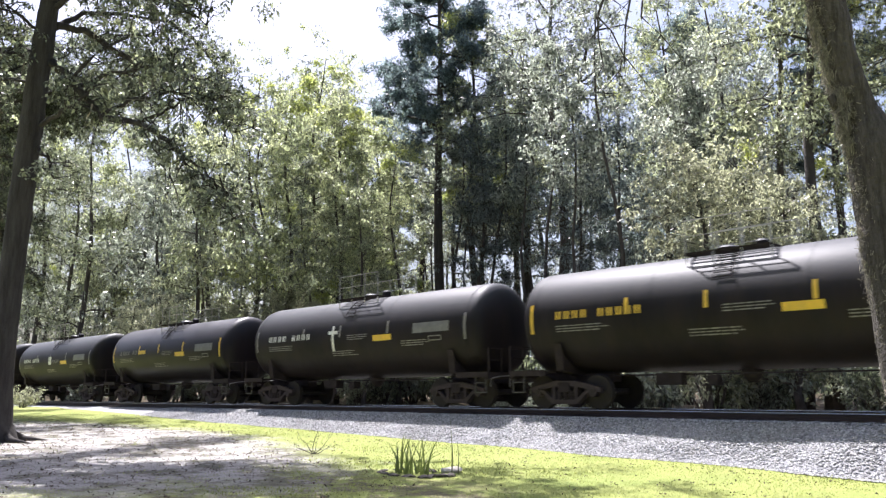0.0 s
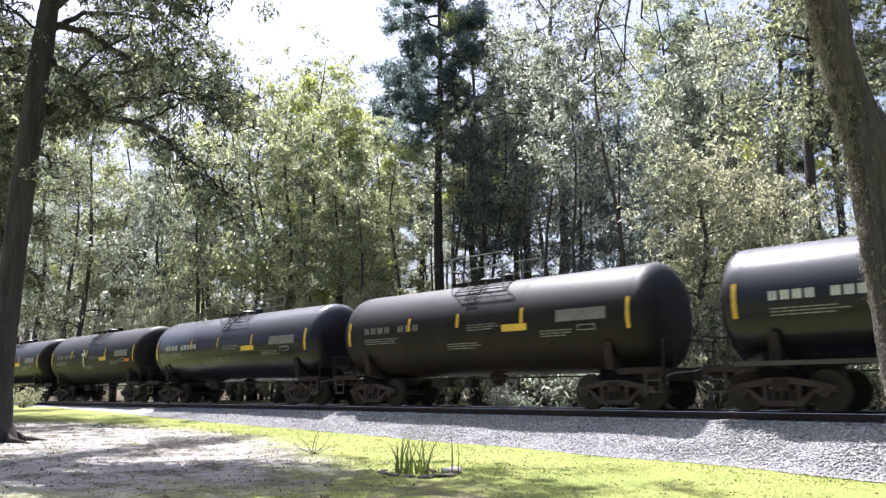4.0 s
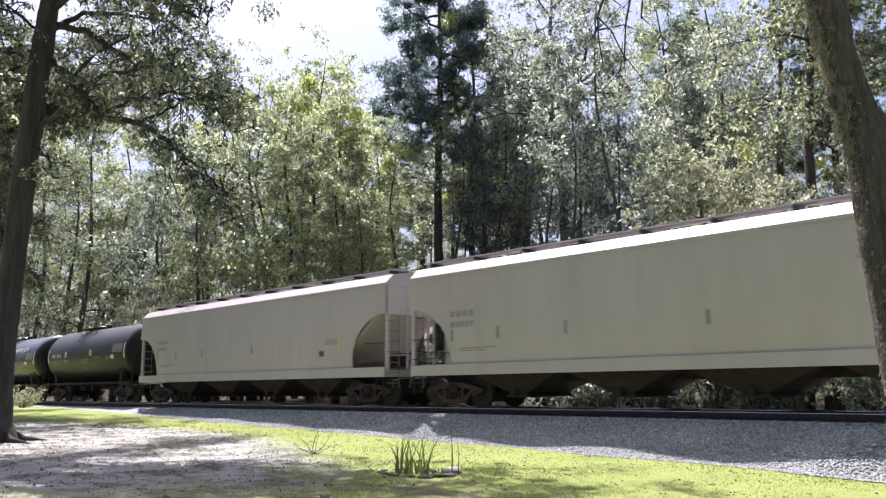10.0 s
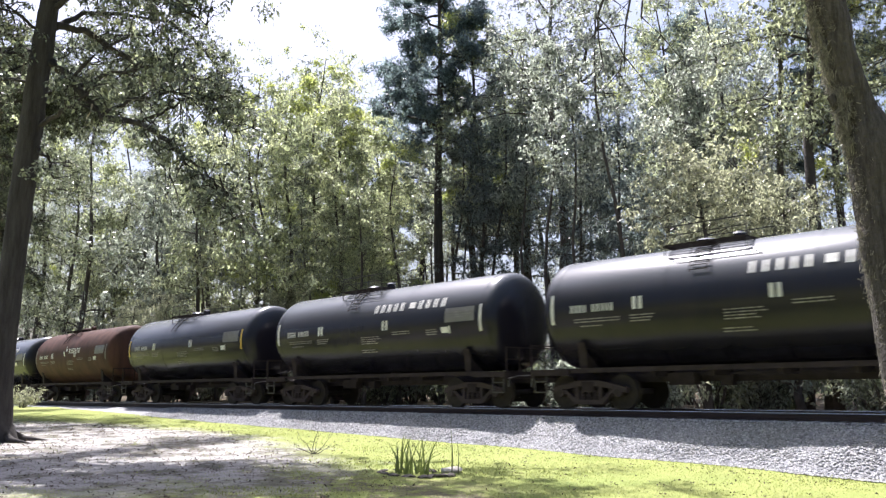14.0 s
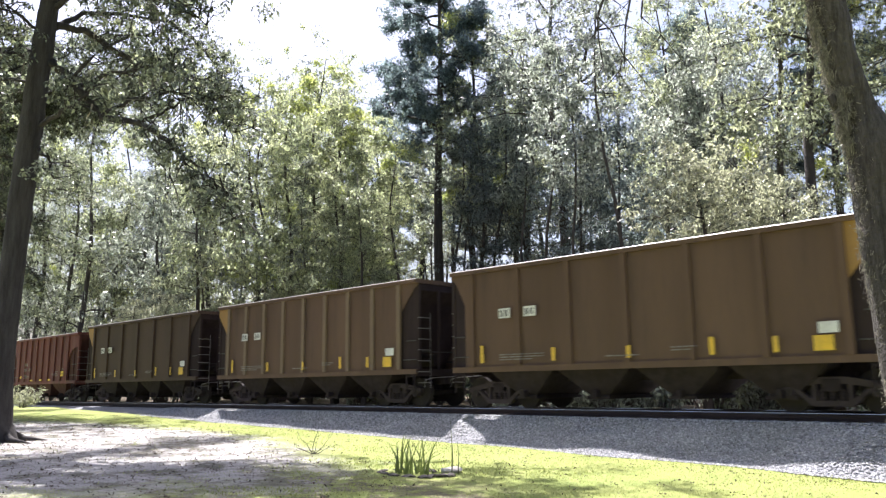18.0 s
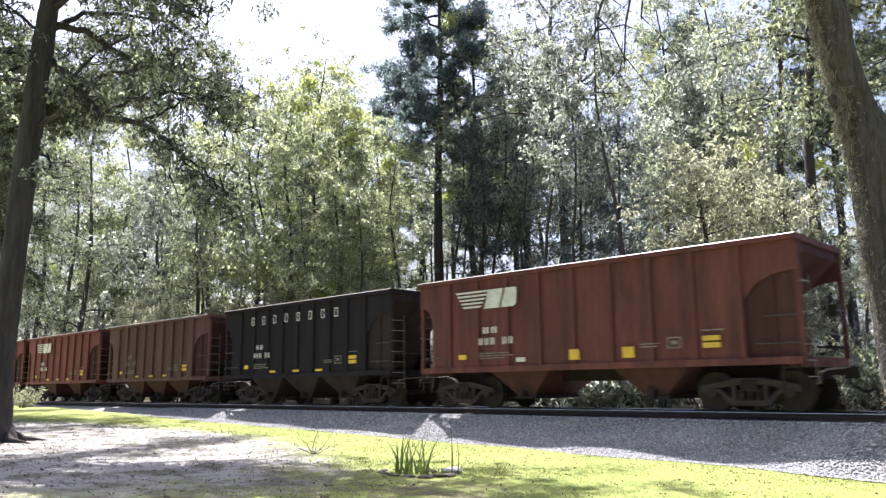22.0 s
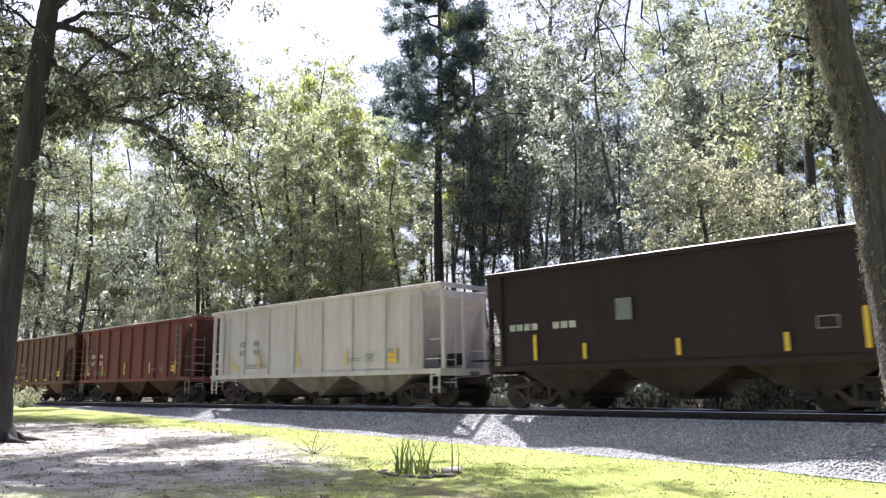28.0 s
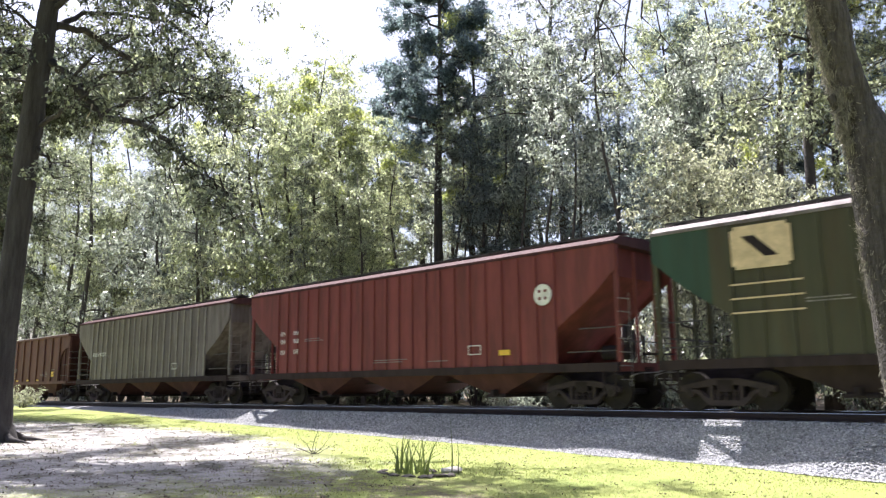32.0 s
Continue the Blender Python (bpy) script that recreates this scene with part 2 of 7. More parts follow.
M["grass"] = leaf_material("lawn_blades", (0.23, 0.262, 0.078), (0.39, 0.435, 0.12), 0.4, 0.6, 0.25)
M["blade"] = leaf_material("iris_blades", (0.065, 0.085, 0.03), (0.16, 0.21, 0.05), 0.35, 0.5, 0.3)
M["edging"] = material("weathered_edging", (0.07, 0.058, 0.047), 0.9, 0, 0.4, 8, (0.16, 0.145, 0.13), 0.5, 5, 0.02, 20, per_object=0.4)
M["pale_stone"] = material("pale_sandstone", (0.50, 0.46, 0.41), 0.9, 0, 0.25, 6, (0.3, 0.26, 0.22), 0.5, 3, 0.02, 20)
M["worn_rim"] = material("worn_glint_metal", (0.26, 0.235, 0.215), 0.5, 0.2, 0.3, 6, (0.12, 0.08, 0.065), 0.6, 3)
M["teal"] = material("bluish_green_paint", (0.032, 0.066, 0.048), 0.6, 0, 0.25, 1.5, (0.05, 0.055, 0.035), 0.4, 0.7, 0.003, 10, True, 0.25)
M["rail_paint"] = material("pale_railing_steel", (0.42, 0.40, 0.38), 0.4, 0.3, 0.2, 5)
M["crimson"] = material("faded_crimson_paint", (0.135, 0.044, 0.043), 0.65, 0, 0.3, 1.5, (0.07, 0.034, 0.033), 0.55, 0.7, 0.003, 10, True, 0.25)
M["ochre_rib"] = material("worn_tan_rib", (0.20, 0.145, 0.10), 0.6, 0, 0.25, 1.5, (0.12, 0.08, 0.055), 0.5, 0.7, 0.002, 8, True, 0.25)
# pale colour holds the sun glints on end rungs and levers
M["glint_steel"] = material("sun_glint_steel", (0.26, 0.24, 0.235), 0.4, 0.3, 0.25, 5, (0.07, 0.05, 0.04), 0.5, 3)
# shade of hopper ends, sills and chutes, put into a dark colour
M["shade_brown"] = material("brown_shade_paint", (0.036, 0.026, 0.028), 0.8, 0, 0.35, 2, (0.055, 0.038, 0.035), 0.5, 0.8, 0.003, 10, True, 0.1)
M["ochre_dark"] = material("dark_brown_car_paint", (0.085, 0.054, 0.04), 0.65, 0, 0.25, 1.2, (0.05, 0.033, 0.028), 0.7, 0.6, 0.002, 8, True, 0.2)

# ---- setting: ground, ballast, track ----


def ground_z(x, y):
    """The lawn falls gently along the track; the woods stand a little higher."""
    z = -1.07 - 0.0205 * (max(-45.0, min(6.0, x)) + 4.8)
    if y > 3.2:
        k = min(1.0, (y - 3.2) / 5.0)
        z = z * (1 - k) + k * (-0.35 + 0.25 * math.sin(x * 0.11) * math.sin(y * 0.13))
    return z


def axis(near, far, step):
    a = [near[0] + i * step for i in range(int((near[1] - near[0]) / step) + 1)]
    lo, hi = [], []
    d, x = step, a[0]
    while x > far[0]:
        d *= 1.5
        x -= d
        lo.append(x)
    d, x = step, a[-1]
    while x < far[1]:
        d *= 1.5
        x += d
        hi.append(x)
    return lo[::-1] + a + hi


def ground_material():
    m = bpy.data.materials.new("lawn_sand_and_forest_floor")
    m.use_nodes = True
    n, l = m.node_tree.nodes, m.node_tree.links
    b = n["Principled BSDF"]
    b.inputs["Roughness"].default_value = 0.9
    b.inputs["Specular IOR Level"].default_value = 0.2
    co = n.new("ShaderNodeTexCoord")

    def noise_tex(scale, detail=6, rough=0.65):
        t = n.new("ShaderNodeTexNoise")
        t.inputs["Scale"].default_value = scale
        t.inputs["Detail"].default_value = detail
        t.inputs["Roughness"].default_value = rough
        l.new(co.outputs["Object"], t.inputs["Vector"])
        return t.outputs["Fac"]

    def ramp(value, lo, hi, a=0.0, c=1.0):
        r = n.new("ShaderNodeMapRange")
        for k, v in (("From Min", lo), ("From Max", hi), ("To Min", a), ("To Max", c)):
            r.inputs[k].default_value = v
        l.new(value, r.inputs["Value"])
        return r.outputs[0]

    def mix(fac, a, c):
        x = n.new("ShaderNodeMix")
        x.data_type = "RGBA"
        l.new(fac, x.inputs["Factor"])
        for v, k in ((a, "A"), (c, "B")):
            if isinstance(v, tuple):
                x.inputs[k].default_value = (*v, 1)
            else:
                l.new(v, x.inputs[k])
        return x.outputs["Result"]

    def math_node(op, a, c):
        x = n.new("ShaderNodeMath")
        x.operation = op
        for i, v in enumerate((a, c)):
            if isinstance(v, (int, float)):
                x.inputs[i].default_value = v
            else:
                l.new(v, x.inputs[i])
        return x.outputs[0]

    fine, mid, broad = noise_tex(22), noise_tex(2.2), noise_tex(0.35, 4)
    grass = mix(ramp(fine, 0.3, 0.7), (0.19, 0.222, 0.06), (0.30, 0.338, 0.10))
    grass = mix(ramp(mid, 0.45, 0.7, 0, 0.55), grass, (0.27, 0.28, 0.095))
    grass = mix(ramp(broad, 0.5, 0.75, 0, 0.5), grass, (0.12, 0.18, 0.04))
    sep = n.new("ShaderNodeSeparateXYZ")
    l.new(co.outputs["Object"], sep.inputs[0])
    soil = mix(ramp(fine, 0.35, 0.65), (0.06, 0.048, 0.034), (0.19, 0.16, 0.115))
    bare = math_node("MULTIPLY", ramp(noise_tex(1.5, 9, 0.72), 0.46, 0.56, 0, 0.85), ramp(sep.outputs["Y"], -8.0, -9.6))
    grass = mix(bare, grass, soil)
    grit = noise_tex(60, 4)
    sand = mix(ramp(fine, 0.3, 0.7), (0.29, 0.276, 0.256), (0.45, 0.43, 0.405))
    # dark litter mottles, strengthened to put canopy dapple into the colour
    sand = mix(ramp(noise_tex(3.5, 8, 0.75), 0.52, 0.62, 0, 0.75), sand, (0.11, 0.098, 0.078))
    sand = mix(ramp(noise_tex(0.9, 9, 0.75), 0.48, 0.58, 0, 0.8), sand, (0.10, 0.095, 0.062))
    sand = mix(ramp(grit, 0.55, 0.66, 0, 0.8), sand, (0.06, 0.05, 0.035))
    floor = mix(ramp(fine, 0.3, 0.7), (0.05, 0.038, 0.025), (0.15, 0.11, 0.07))
    floor = mix(ramp(mid, 0.5, 0.7, 0, 0.7), floor, (0.06, 0.08, 0.025))
    u = math_node("DIVIDE", math_node("ADD", sep.outputs["X"], 23.5), 12.0)
    w = math_node("DIVIDE", math_node("ADD", sep.outputs["Y"], 11.6), 6.0)
    dist = math_node("ADD", math_node("MULTIPLY", u, u), math_node("MULTIPLY", w, w))
    dist = math_node("ADD", dist, math_node("MULTIPLY", math_node("SUBTRACT", noise_tex(0.8, 8, 0.7), 0.5), 1.5))
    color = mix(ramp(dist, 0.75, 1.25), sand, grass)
    color = mix(ramp(sep.outputs["Y"], 1.0, 4.0), color, floor)
    l.new(color, b.inputs["Base Color"])
    bp = n.new("ShaderNodeBump")
    bp.inputs["Distance"].default_value = 0.03
    l.new(fine, bp.inputs["Height"])
    l.new(bp.outputs[0], b.inputs["Normal"])
    return m


def build_ground():
    xs = axis((-90, 20), (-1500, 1500), 1.25)
    ys = axis((-24, 40), (-1200, 1500), 1.0)
    verts = []
    for y in ys:
        for x in xs:
            rough_z = 0.03 * noise.noise(Vector((x * 0.5, y * 0.5, 0)))
            verts.append((x, y, ground_z(x, y) + rough_z))
    w = len(xs)
    faces = [(j * w + i, j * w + i + 1, (j + 1) * w + i + 1, (j + 1) * w + i) for j in range(len(ys) - 1) for i in range(w - 1)]
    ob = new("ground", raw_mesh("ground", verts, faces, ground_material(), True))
    tagged(ob, "sunlit lawn with a bare sandy patch, leaf litter under the woods", "ground", kind="structure")


build_ground()

M["ballast"] = material("gray_ballast", (0.33, 0.33, 0.335), 0.9, 0, 0.55, 26, (0.16, 0.15, 0.145), 0.6, 9, 0.05, 22)
M["stone"] = material("ballast_stone", (0.42, 0.42, 0.42), 0.85, 0, 0.3, 12, (0.24, 0.22, 0.2), 0.5, 3)


def stone_shades(m):
    n, l = m.node_tree.nodes, m.node_tree.links
    geo = n.new("ShaderNodeNewGeometry")
    r = n.new("ShaderNodeMapRange")
    r.inputs["To Min"].default_value, r.inputs["To Max"].default_value = 0.45, 1.35
    l.new(geo.outputs["Random Per Island"], r.inputs["Value"])
    s = n.new("ShaderNodeVectorMath")
    s.operation = "SCALE"
    b = n["Principled BSDF"]
    l.new(b.inputs["Base Color"].links[0].from_socket, s.inputs[0])
    l.new(r.outputs[0], s.inputs["Scale"])
    l.new(s.outputs[0], b.inputs["Base Color"])


stone_shades(M["stone"])


def toe(x):
    return -2.75 - 0.25 * noise.noise(Vector((x * 0.35, 3, 0))) - max(0.0, (x + 8) * 0.07)


def ballast_height(x, y):
    """The top of the ballast bed."""
    a = abs(y)
    if a < 1.55:
        return -0.20
    t = abs(toe(x))
    k = min(1.0, (a - 1.55) / (t - 1.55))
    return -0.20 + (ground_z(x, -3) - 0.03 + 0.20) * k


def build_ballast():
    xs = [x for x in axis((-80, 14), (-1500, 1500), 0.8)]
    verts, faces = [], []
    for x in xs:
        t = toe(x)
        row = [t - 0.1, t + 0.3, t + 0.7, -1.6, -1.3, -0.6, 0.6, 1.3, 1.6, 2.2, -t + 0.3]
        for y in row:
            z = ballast_height(x, y) if abs(y) <= abs(t) else ground_z(x, y) - 0.08
            if y > 2.5:
                z = ground_z(x, y) - 0.05
            verts.append((x, y, z + (0.03 * noise.noise(Vector((x * 1.7, y * 1.7, 5))) if abs(y) > 1.3 else 0)))
    w = 11
    for j in range(len(xs) - 1):
        for i in range(w - 1):
            faces.append((j * w + i, (j + 1) * w + i, (j + 1) * w + i + 1, j * w + i + 1))
    ob = new("ballast", raw_mesh("ballast", verts, faces, M["ballast"], True))
    tagged(ob, "sloping bed of gray crushed stone under the track", "ballast", kind="structure")
    # loose stones on the slope that faces the lawn
    rng = random.Random(4)
    base = [(1, 0, 0), (-1, 0, 0), (0, 1, 0), (0, -1, 0), (0, 0, 1), (0, 0, -1)]
    tri = [(0, 2, 4), (2, 1, 4), (1, 3, 4), (3, 0, 4), (2, 0, 5), (1, 2, 5), (3, 1, 5), (0, 3, 5)]
    verts, faces = [], []
    for i in range(42000):
        x = -34 + 36 * rng.random() ** 0.8
        y = toe(x) - 0.25 + rng.random() * (-1.15 - toe(x) + 0.25)
        z = ballast_height(x, y) if y > toe(x) else ground_z(x, y)
        s = rng.uniform(0.015, 0.034) * (1.3 if x < -18 else 1.0)
        k = len(verts)
        a = rng.random() * 6.28
        ca, sa = math.cos(a), math.sin(a)
        for bx, by, bz in base:
            bx, by, bz = (c * s * rng.uniform(0.7, 1.4) for c in (bx, by, bz))
            verts.append((x + bx * ca - by * sa, y + bx * sa + by * ca, z + bz * 0.8 + 0.008))
        faces.extend((k + p, k + q, k + r) for p, q, r in tri)
    ob = new("ballast_stones", raw_mesh("ballast_stones", verts, faces, M["stone"]))
    tagged(ob, "loose gray crushed stones lying on the ballast slope", "stones", kind="stuff")


build_ballast()


def build_track():
    def rail_profile(y):
        return [(y - 0.07, -0.17), (y + 0.07, -0.17), (y + 0.07, -0.155), (y + 0.012, -0.13), (y + 0.012, -0.05),
                (y + 0.036, -0.035), (y + 0.036, -0.004), (y - 0.036, -0.004), (y - 0.036, -0.035), (y - 0.012, -0.05),
                (y - 0.012, -0.13), (y - 0.07, -0.155)]
    for y in (-0.753, 0.753):
        rail = tagged(new("rail", bm_mesh("rail", prism_yz(bmesh.new(), rail_profile(y), -900, 600), M["rail"])),
                      "rusty steel rail with a polished running surface", "rail", "rails of the track", "structure")
        crown = [(y - 0.0375, -0.024), (y + 0.0375, -0.024), (y + 0.035, -0.01), (y + 0.022, -0.0035), (y, 0.0), (y - 0.022, -0.0035), (y - 0.035, -0.01)]
        part("rail_head", prism_yz(bmesh.new(), crown, -900, 600), M["rail_top"], rail, "polished running surface")
    ties = tagged(new("railway_ties", bm_mesh("railway_ties", boxes((-900, -899.8, -1.3, 1.3, -0.36, -0.17)), M["tie"])),
                  "dark creosoted wooden ties half buried in gray ballast", "railway ties", kind="structure")
    mesh = bm_mesh("tie", boxes((-0.115, 0.115, -1.3, 1.3, -0.17, 0.0)), M["tie"])
    rng = random.Random(9)
    for i in range(200):
        t = link_mesh("tie", mesh, ties)
        t.location = (-104 + i * 0.54 + rng.uniform(-0.03, 0.03), rng.uniform(-0.05, 0.05), -0.172)
        t.rotation_euler = (0, 0, rng.uniform(-0.02, 0.02))


build_track()

# ---- railway cars ----
MESHES = {}


def cached(key, make):
    if key not in MESHES:
        MESHES[key] = make()
    return MESHES[key]


WHEELS = []


def wheelset_mesh():
    bm = bmesh.new()
    for s in (-1, 1):
        y = 0.71 * s
        tube(bm, [(0, y - 0.0, 0), (0, y + 0.02 * s, 0), (0, y + 0.03 * s, 0), (0, y + 0.135 * s, 0)], [0.18, 0.485, 0.46, 0.452], 20)
        tube(bm, [(0, y + 0.135 * s, 0), (0, y + 0.16 * s, 0)], [0.14, 0.13], 10)
        tube(bm, [(0, y + 0.16 * s, 0), (0, y + 0.42 * s, 0)], [0.08, 0.08], 8)
    tube(bm, [(0, -0.7, 0), (0, 0.7, 0)], [0.085, 0.085], 8)
    return bm_mesh("wheelset", bm, M["wheel"])


def side_frame_mesh():
    bm = bmesh.new()
    # top member, lower member, columns
    prism_xz(bm, [(-1.14, 0.44), (-1.14, 0.58), (-0.75, 0.67), (-0.3, 0.76), (0.3, 0.76), (0.75, 0.67), (1.14, 0.58), (1.14, 0.44),
                  (0.72, 0.54), (0.3, 0.61), (-0.3, 0.61), (-0.72, 0.54)], -0.08, 0.08)
    prism_xz(bm, [(-0.8, 0.5), (-0.7, 0.52), (-0.36, 0.26), (0.36, 0.26), (0.7, 0.52), (0.8, 0.5), (0.42, 0.14), (-0.42, 0.14)], -0.08, 0.08)
    for s in (-1, 1):
        box(bm, s * 0.36 - 0.05, s * 0.36 + 0.05, -0.075, 0.075, 0.2, 0.66)
        tube(bm, [(s * 0.889, -0.1, 0.457), (s * 0.889, 0.13, 0.457)], [0.13, 0.12], 12)
    return bm_mesh("side_frame", bm, M["truck"])


def springs_mesh():
    bm = bmesh.new()
    for x in (-0.2, 0.0, 0.2):
        tube(bm, [(x, 0, 0.26), (x, 0, 0.33), (x, 0, 0.35), (x, 0, 0.42), (x, 0, 0.44), (x, 0, 0.5)], [0.075, 0.085, 0.075, 0.085, 0.075, 0.085], 8)
    return bm_mesh("springs", bm, M["under"])


def truck(car, x):
    t = link_mesh("truck", cached("bolster", lambda: bm_mesh("bolster", boxes((-0.19, 0.19, -1.12, 1.12, 0.46, 0.72), (-0.3, 0.3, -0.3, 0.3, 0.7, 0.86),
                  (-0.9, 0.9, -0.05, 0.05, 0.30, 0.36)), M["under"])), car)
    t.location = (x, 0, 0)
    for s in (-1, 1):
        f = link_mesh("side_frame", cached("side_frame", side_frame_mesh), t)
        f.location = (0, 1.02 * s, 0)
        if s > 0:
            f.rotation_euler = (0, 0, math.pi)
        g = link_mesh("spring_group", cached("springs", springs_mesh), t)
        g.location = (0, 1.02 * s, 0)
    for s in (-1, 1):
        w = link_mesh("wheelset", cached("wheelset", wheelset_mesh), t)
        w.location = (0.889 * s, 0, 0.457)
        WHEELS.append(w)
    return t


def coupler_mesh():
    bm = boxes((-0.9, 0.3, -0.07, 0.07, 0.80, 0.93), (0.22, 0.42, -0.16, 0.15, 0.72, 1.0), (0.36, 0.52, -0.17, -0.02, 0.74, 0.98),
               (0.38, 0.46, 0.06, 0.14, 0.76, 0.96))
    tube(bm, [(0.1, 0.24, 0.84), (0.3, 0.26, 0.55), (0.55, 0.2, 0.42), (0.75, 0.1, 0.5)], [0.03] * 4, 6)
    return bm_mesh("coupler", bm, M["under"])


def lever_mesh():
    bm = bmesh.new()
    tube(bm, [(0.02, -1.42, 0.62), (0.04, -1.4, 0.86), (0.1, -1.1, 0.92), (0.2, -0.35, 0.95), (0.3, -0.1, 1.0)], [0.014] * 5, 6)
    return bm_mesh("uncoupling_lever", bm, M["glint_steel"])


def coupler(car, x, s):
    c = link_mesh("coupler", cached("coupler", coupler_mesh), car)
    c.location = (x, 0, 0)
    # rod added to bring sun glints between the cars
    lever = link_mesh("uncoupling_lever", cached("lever", lever_mesh), car, "bent rod with a sun glint in its pale colour")
    lever.location = (x + s * 0.1, 0, 0)
    if s < 0:
        c.rotation_euler = (0, 0, math.pi)


def ladder(car, x0, x1, y, z0, z1, n, mat, name="ladder"):
    bm = bars(((x0, y, z0), (x0, y, z1), 0.04), ((x1, y, z0), (x1, y, z1), 0.04))
    for i in range(n):
        z = z0 + (i + 0.5) * (z1 - z0) / n
        bar(bm, (x0, y - 0.02, z), (x1, y - 0.02, z), 0.03)
    return part(name, bm, mat, car)


def ladder_end(car, x, y0, y1, z0, z1, n, mat):
    bm = bars(((x, y1, z0), (x, y1, z1), 0.018))
    for i in range(n):
        z = z0 + (i + 0.5) * (z1 - z0) / n
        bar(bm, (x + 0.02, y0, z), (x + 0.02, y1, z), 0.024)
    return part("ladder", bm, mat, car)


def brake_wheel(car, x, y, z, mat):
    bm = bmesh.new()
    pts = [(x, y + 0.27 * math.cos(a * math.pi / 8), z + 0.27 * math.sin(a * math.pi / 8)) for a in range(17)]
    tube(bm, pts, [0.02] * 17, 6)
    for a in range(4):
        c, s = math.cos(a * math.pi / 4), math.sin(a * math.pi / 4)
        bar(bm, (x, y - 0.26 * c, z - 0.26 * s), (x, y + 0.26 * c, z + 0.26 * s), 0.025)
    box(bm, x - 0.22, x, y - 0.1, y + 0.1, z - 0.14, z + 0.14)
    part("brake_wheel", bm, mat, car)


def paint(car, name, mat, surf, rows, label=""):
    """Thin paint or tape on the near side: rows of x0, x1, z0, z1."""
    bm = bmesh.new()
    for x0, x1, z0, z1 in rows:
        n = max(1, int((z1 - z0) / 0.12)) if surf(z0) != surf(z1) else 1
        prev = None
        for i in range(n + 1):
            z = z0 + (z1 - z0) * i / n
            y = -surf(z) - 0.006
            pair = [bm.verts.new((x0, y, z)), bm.verts.new((x1, y, z))]
            if prev:
                bm.faces.new((prev[0], prev[1], pair[1], pair[0]))
            prev = pair
    ob = part(name, bm, M[mat], car, label)
    if len(rows) > 1:
        tagged(ob, kind="stuff")
    return ob


def glyphs(x0, x1, z0, z1, n, skip=(), fill=0.62):
    """Plain upright bars, two for each character."""
    w = (x1 - x0) / n
    out = []
    for i in range(n):
        if i not in skip:
            x = x0 + i * w
            out += [(x, x + 0.36 * fill * w, z0, z1), (x + 0.62 * fill * w, x + fill * w, z0, z1)]
    return out


def fine_print(x0, x1, z0, lines, pitch=0.07, h=0.03, seed=0):
    r = random.Random(seed)
    out = []
    for k in range(lines):
        x = x0
        end = x1 - r.uniform(0, 0.35) * (x1 - x0)
        while x < end - 0.03:
            w = min(r.uniform(0.08, 0.3), end - x)
            out.append((x, x + w, z0 - k * pitch, z0 - k * pitch + h))
            x += w + 0.035
    return out


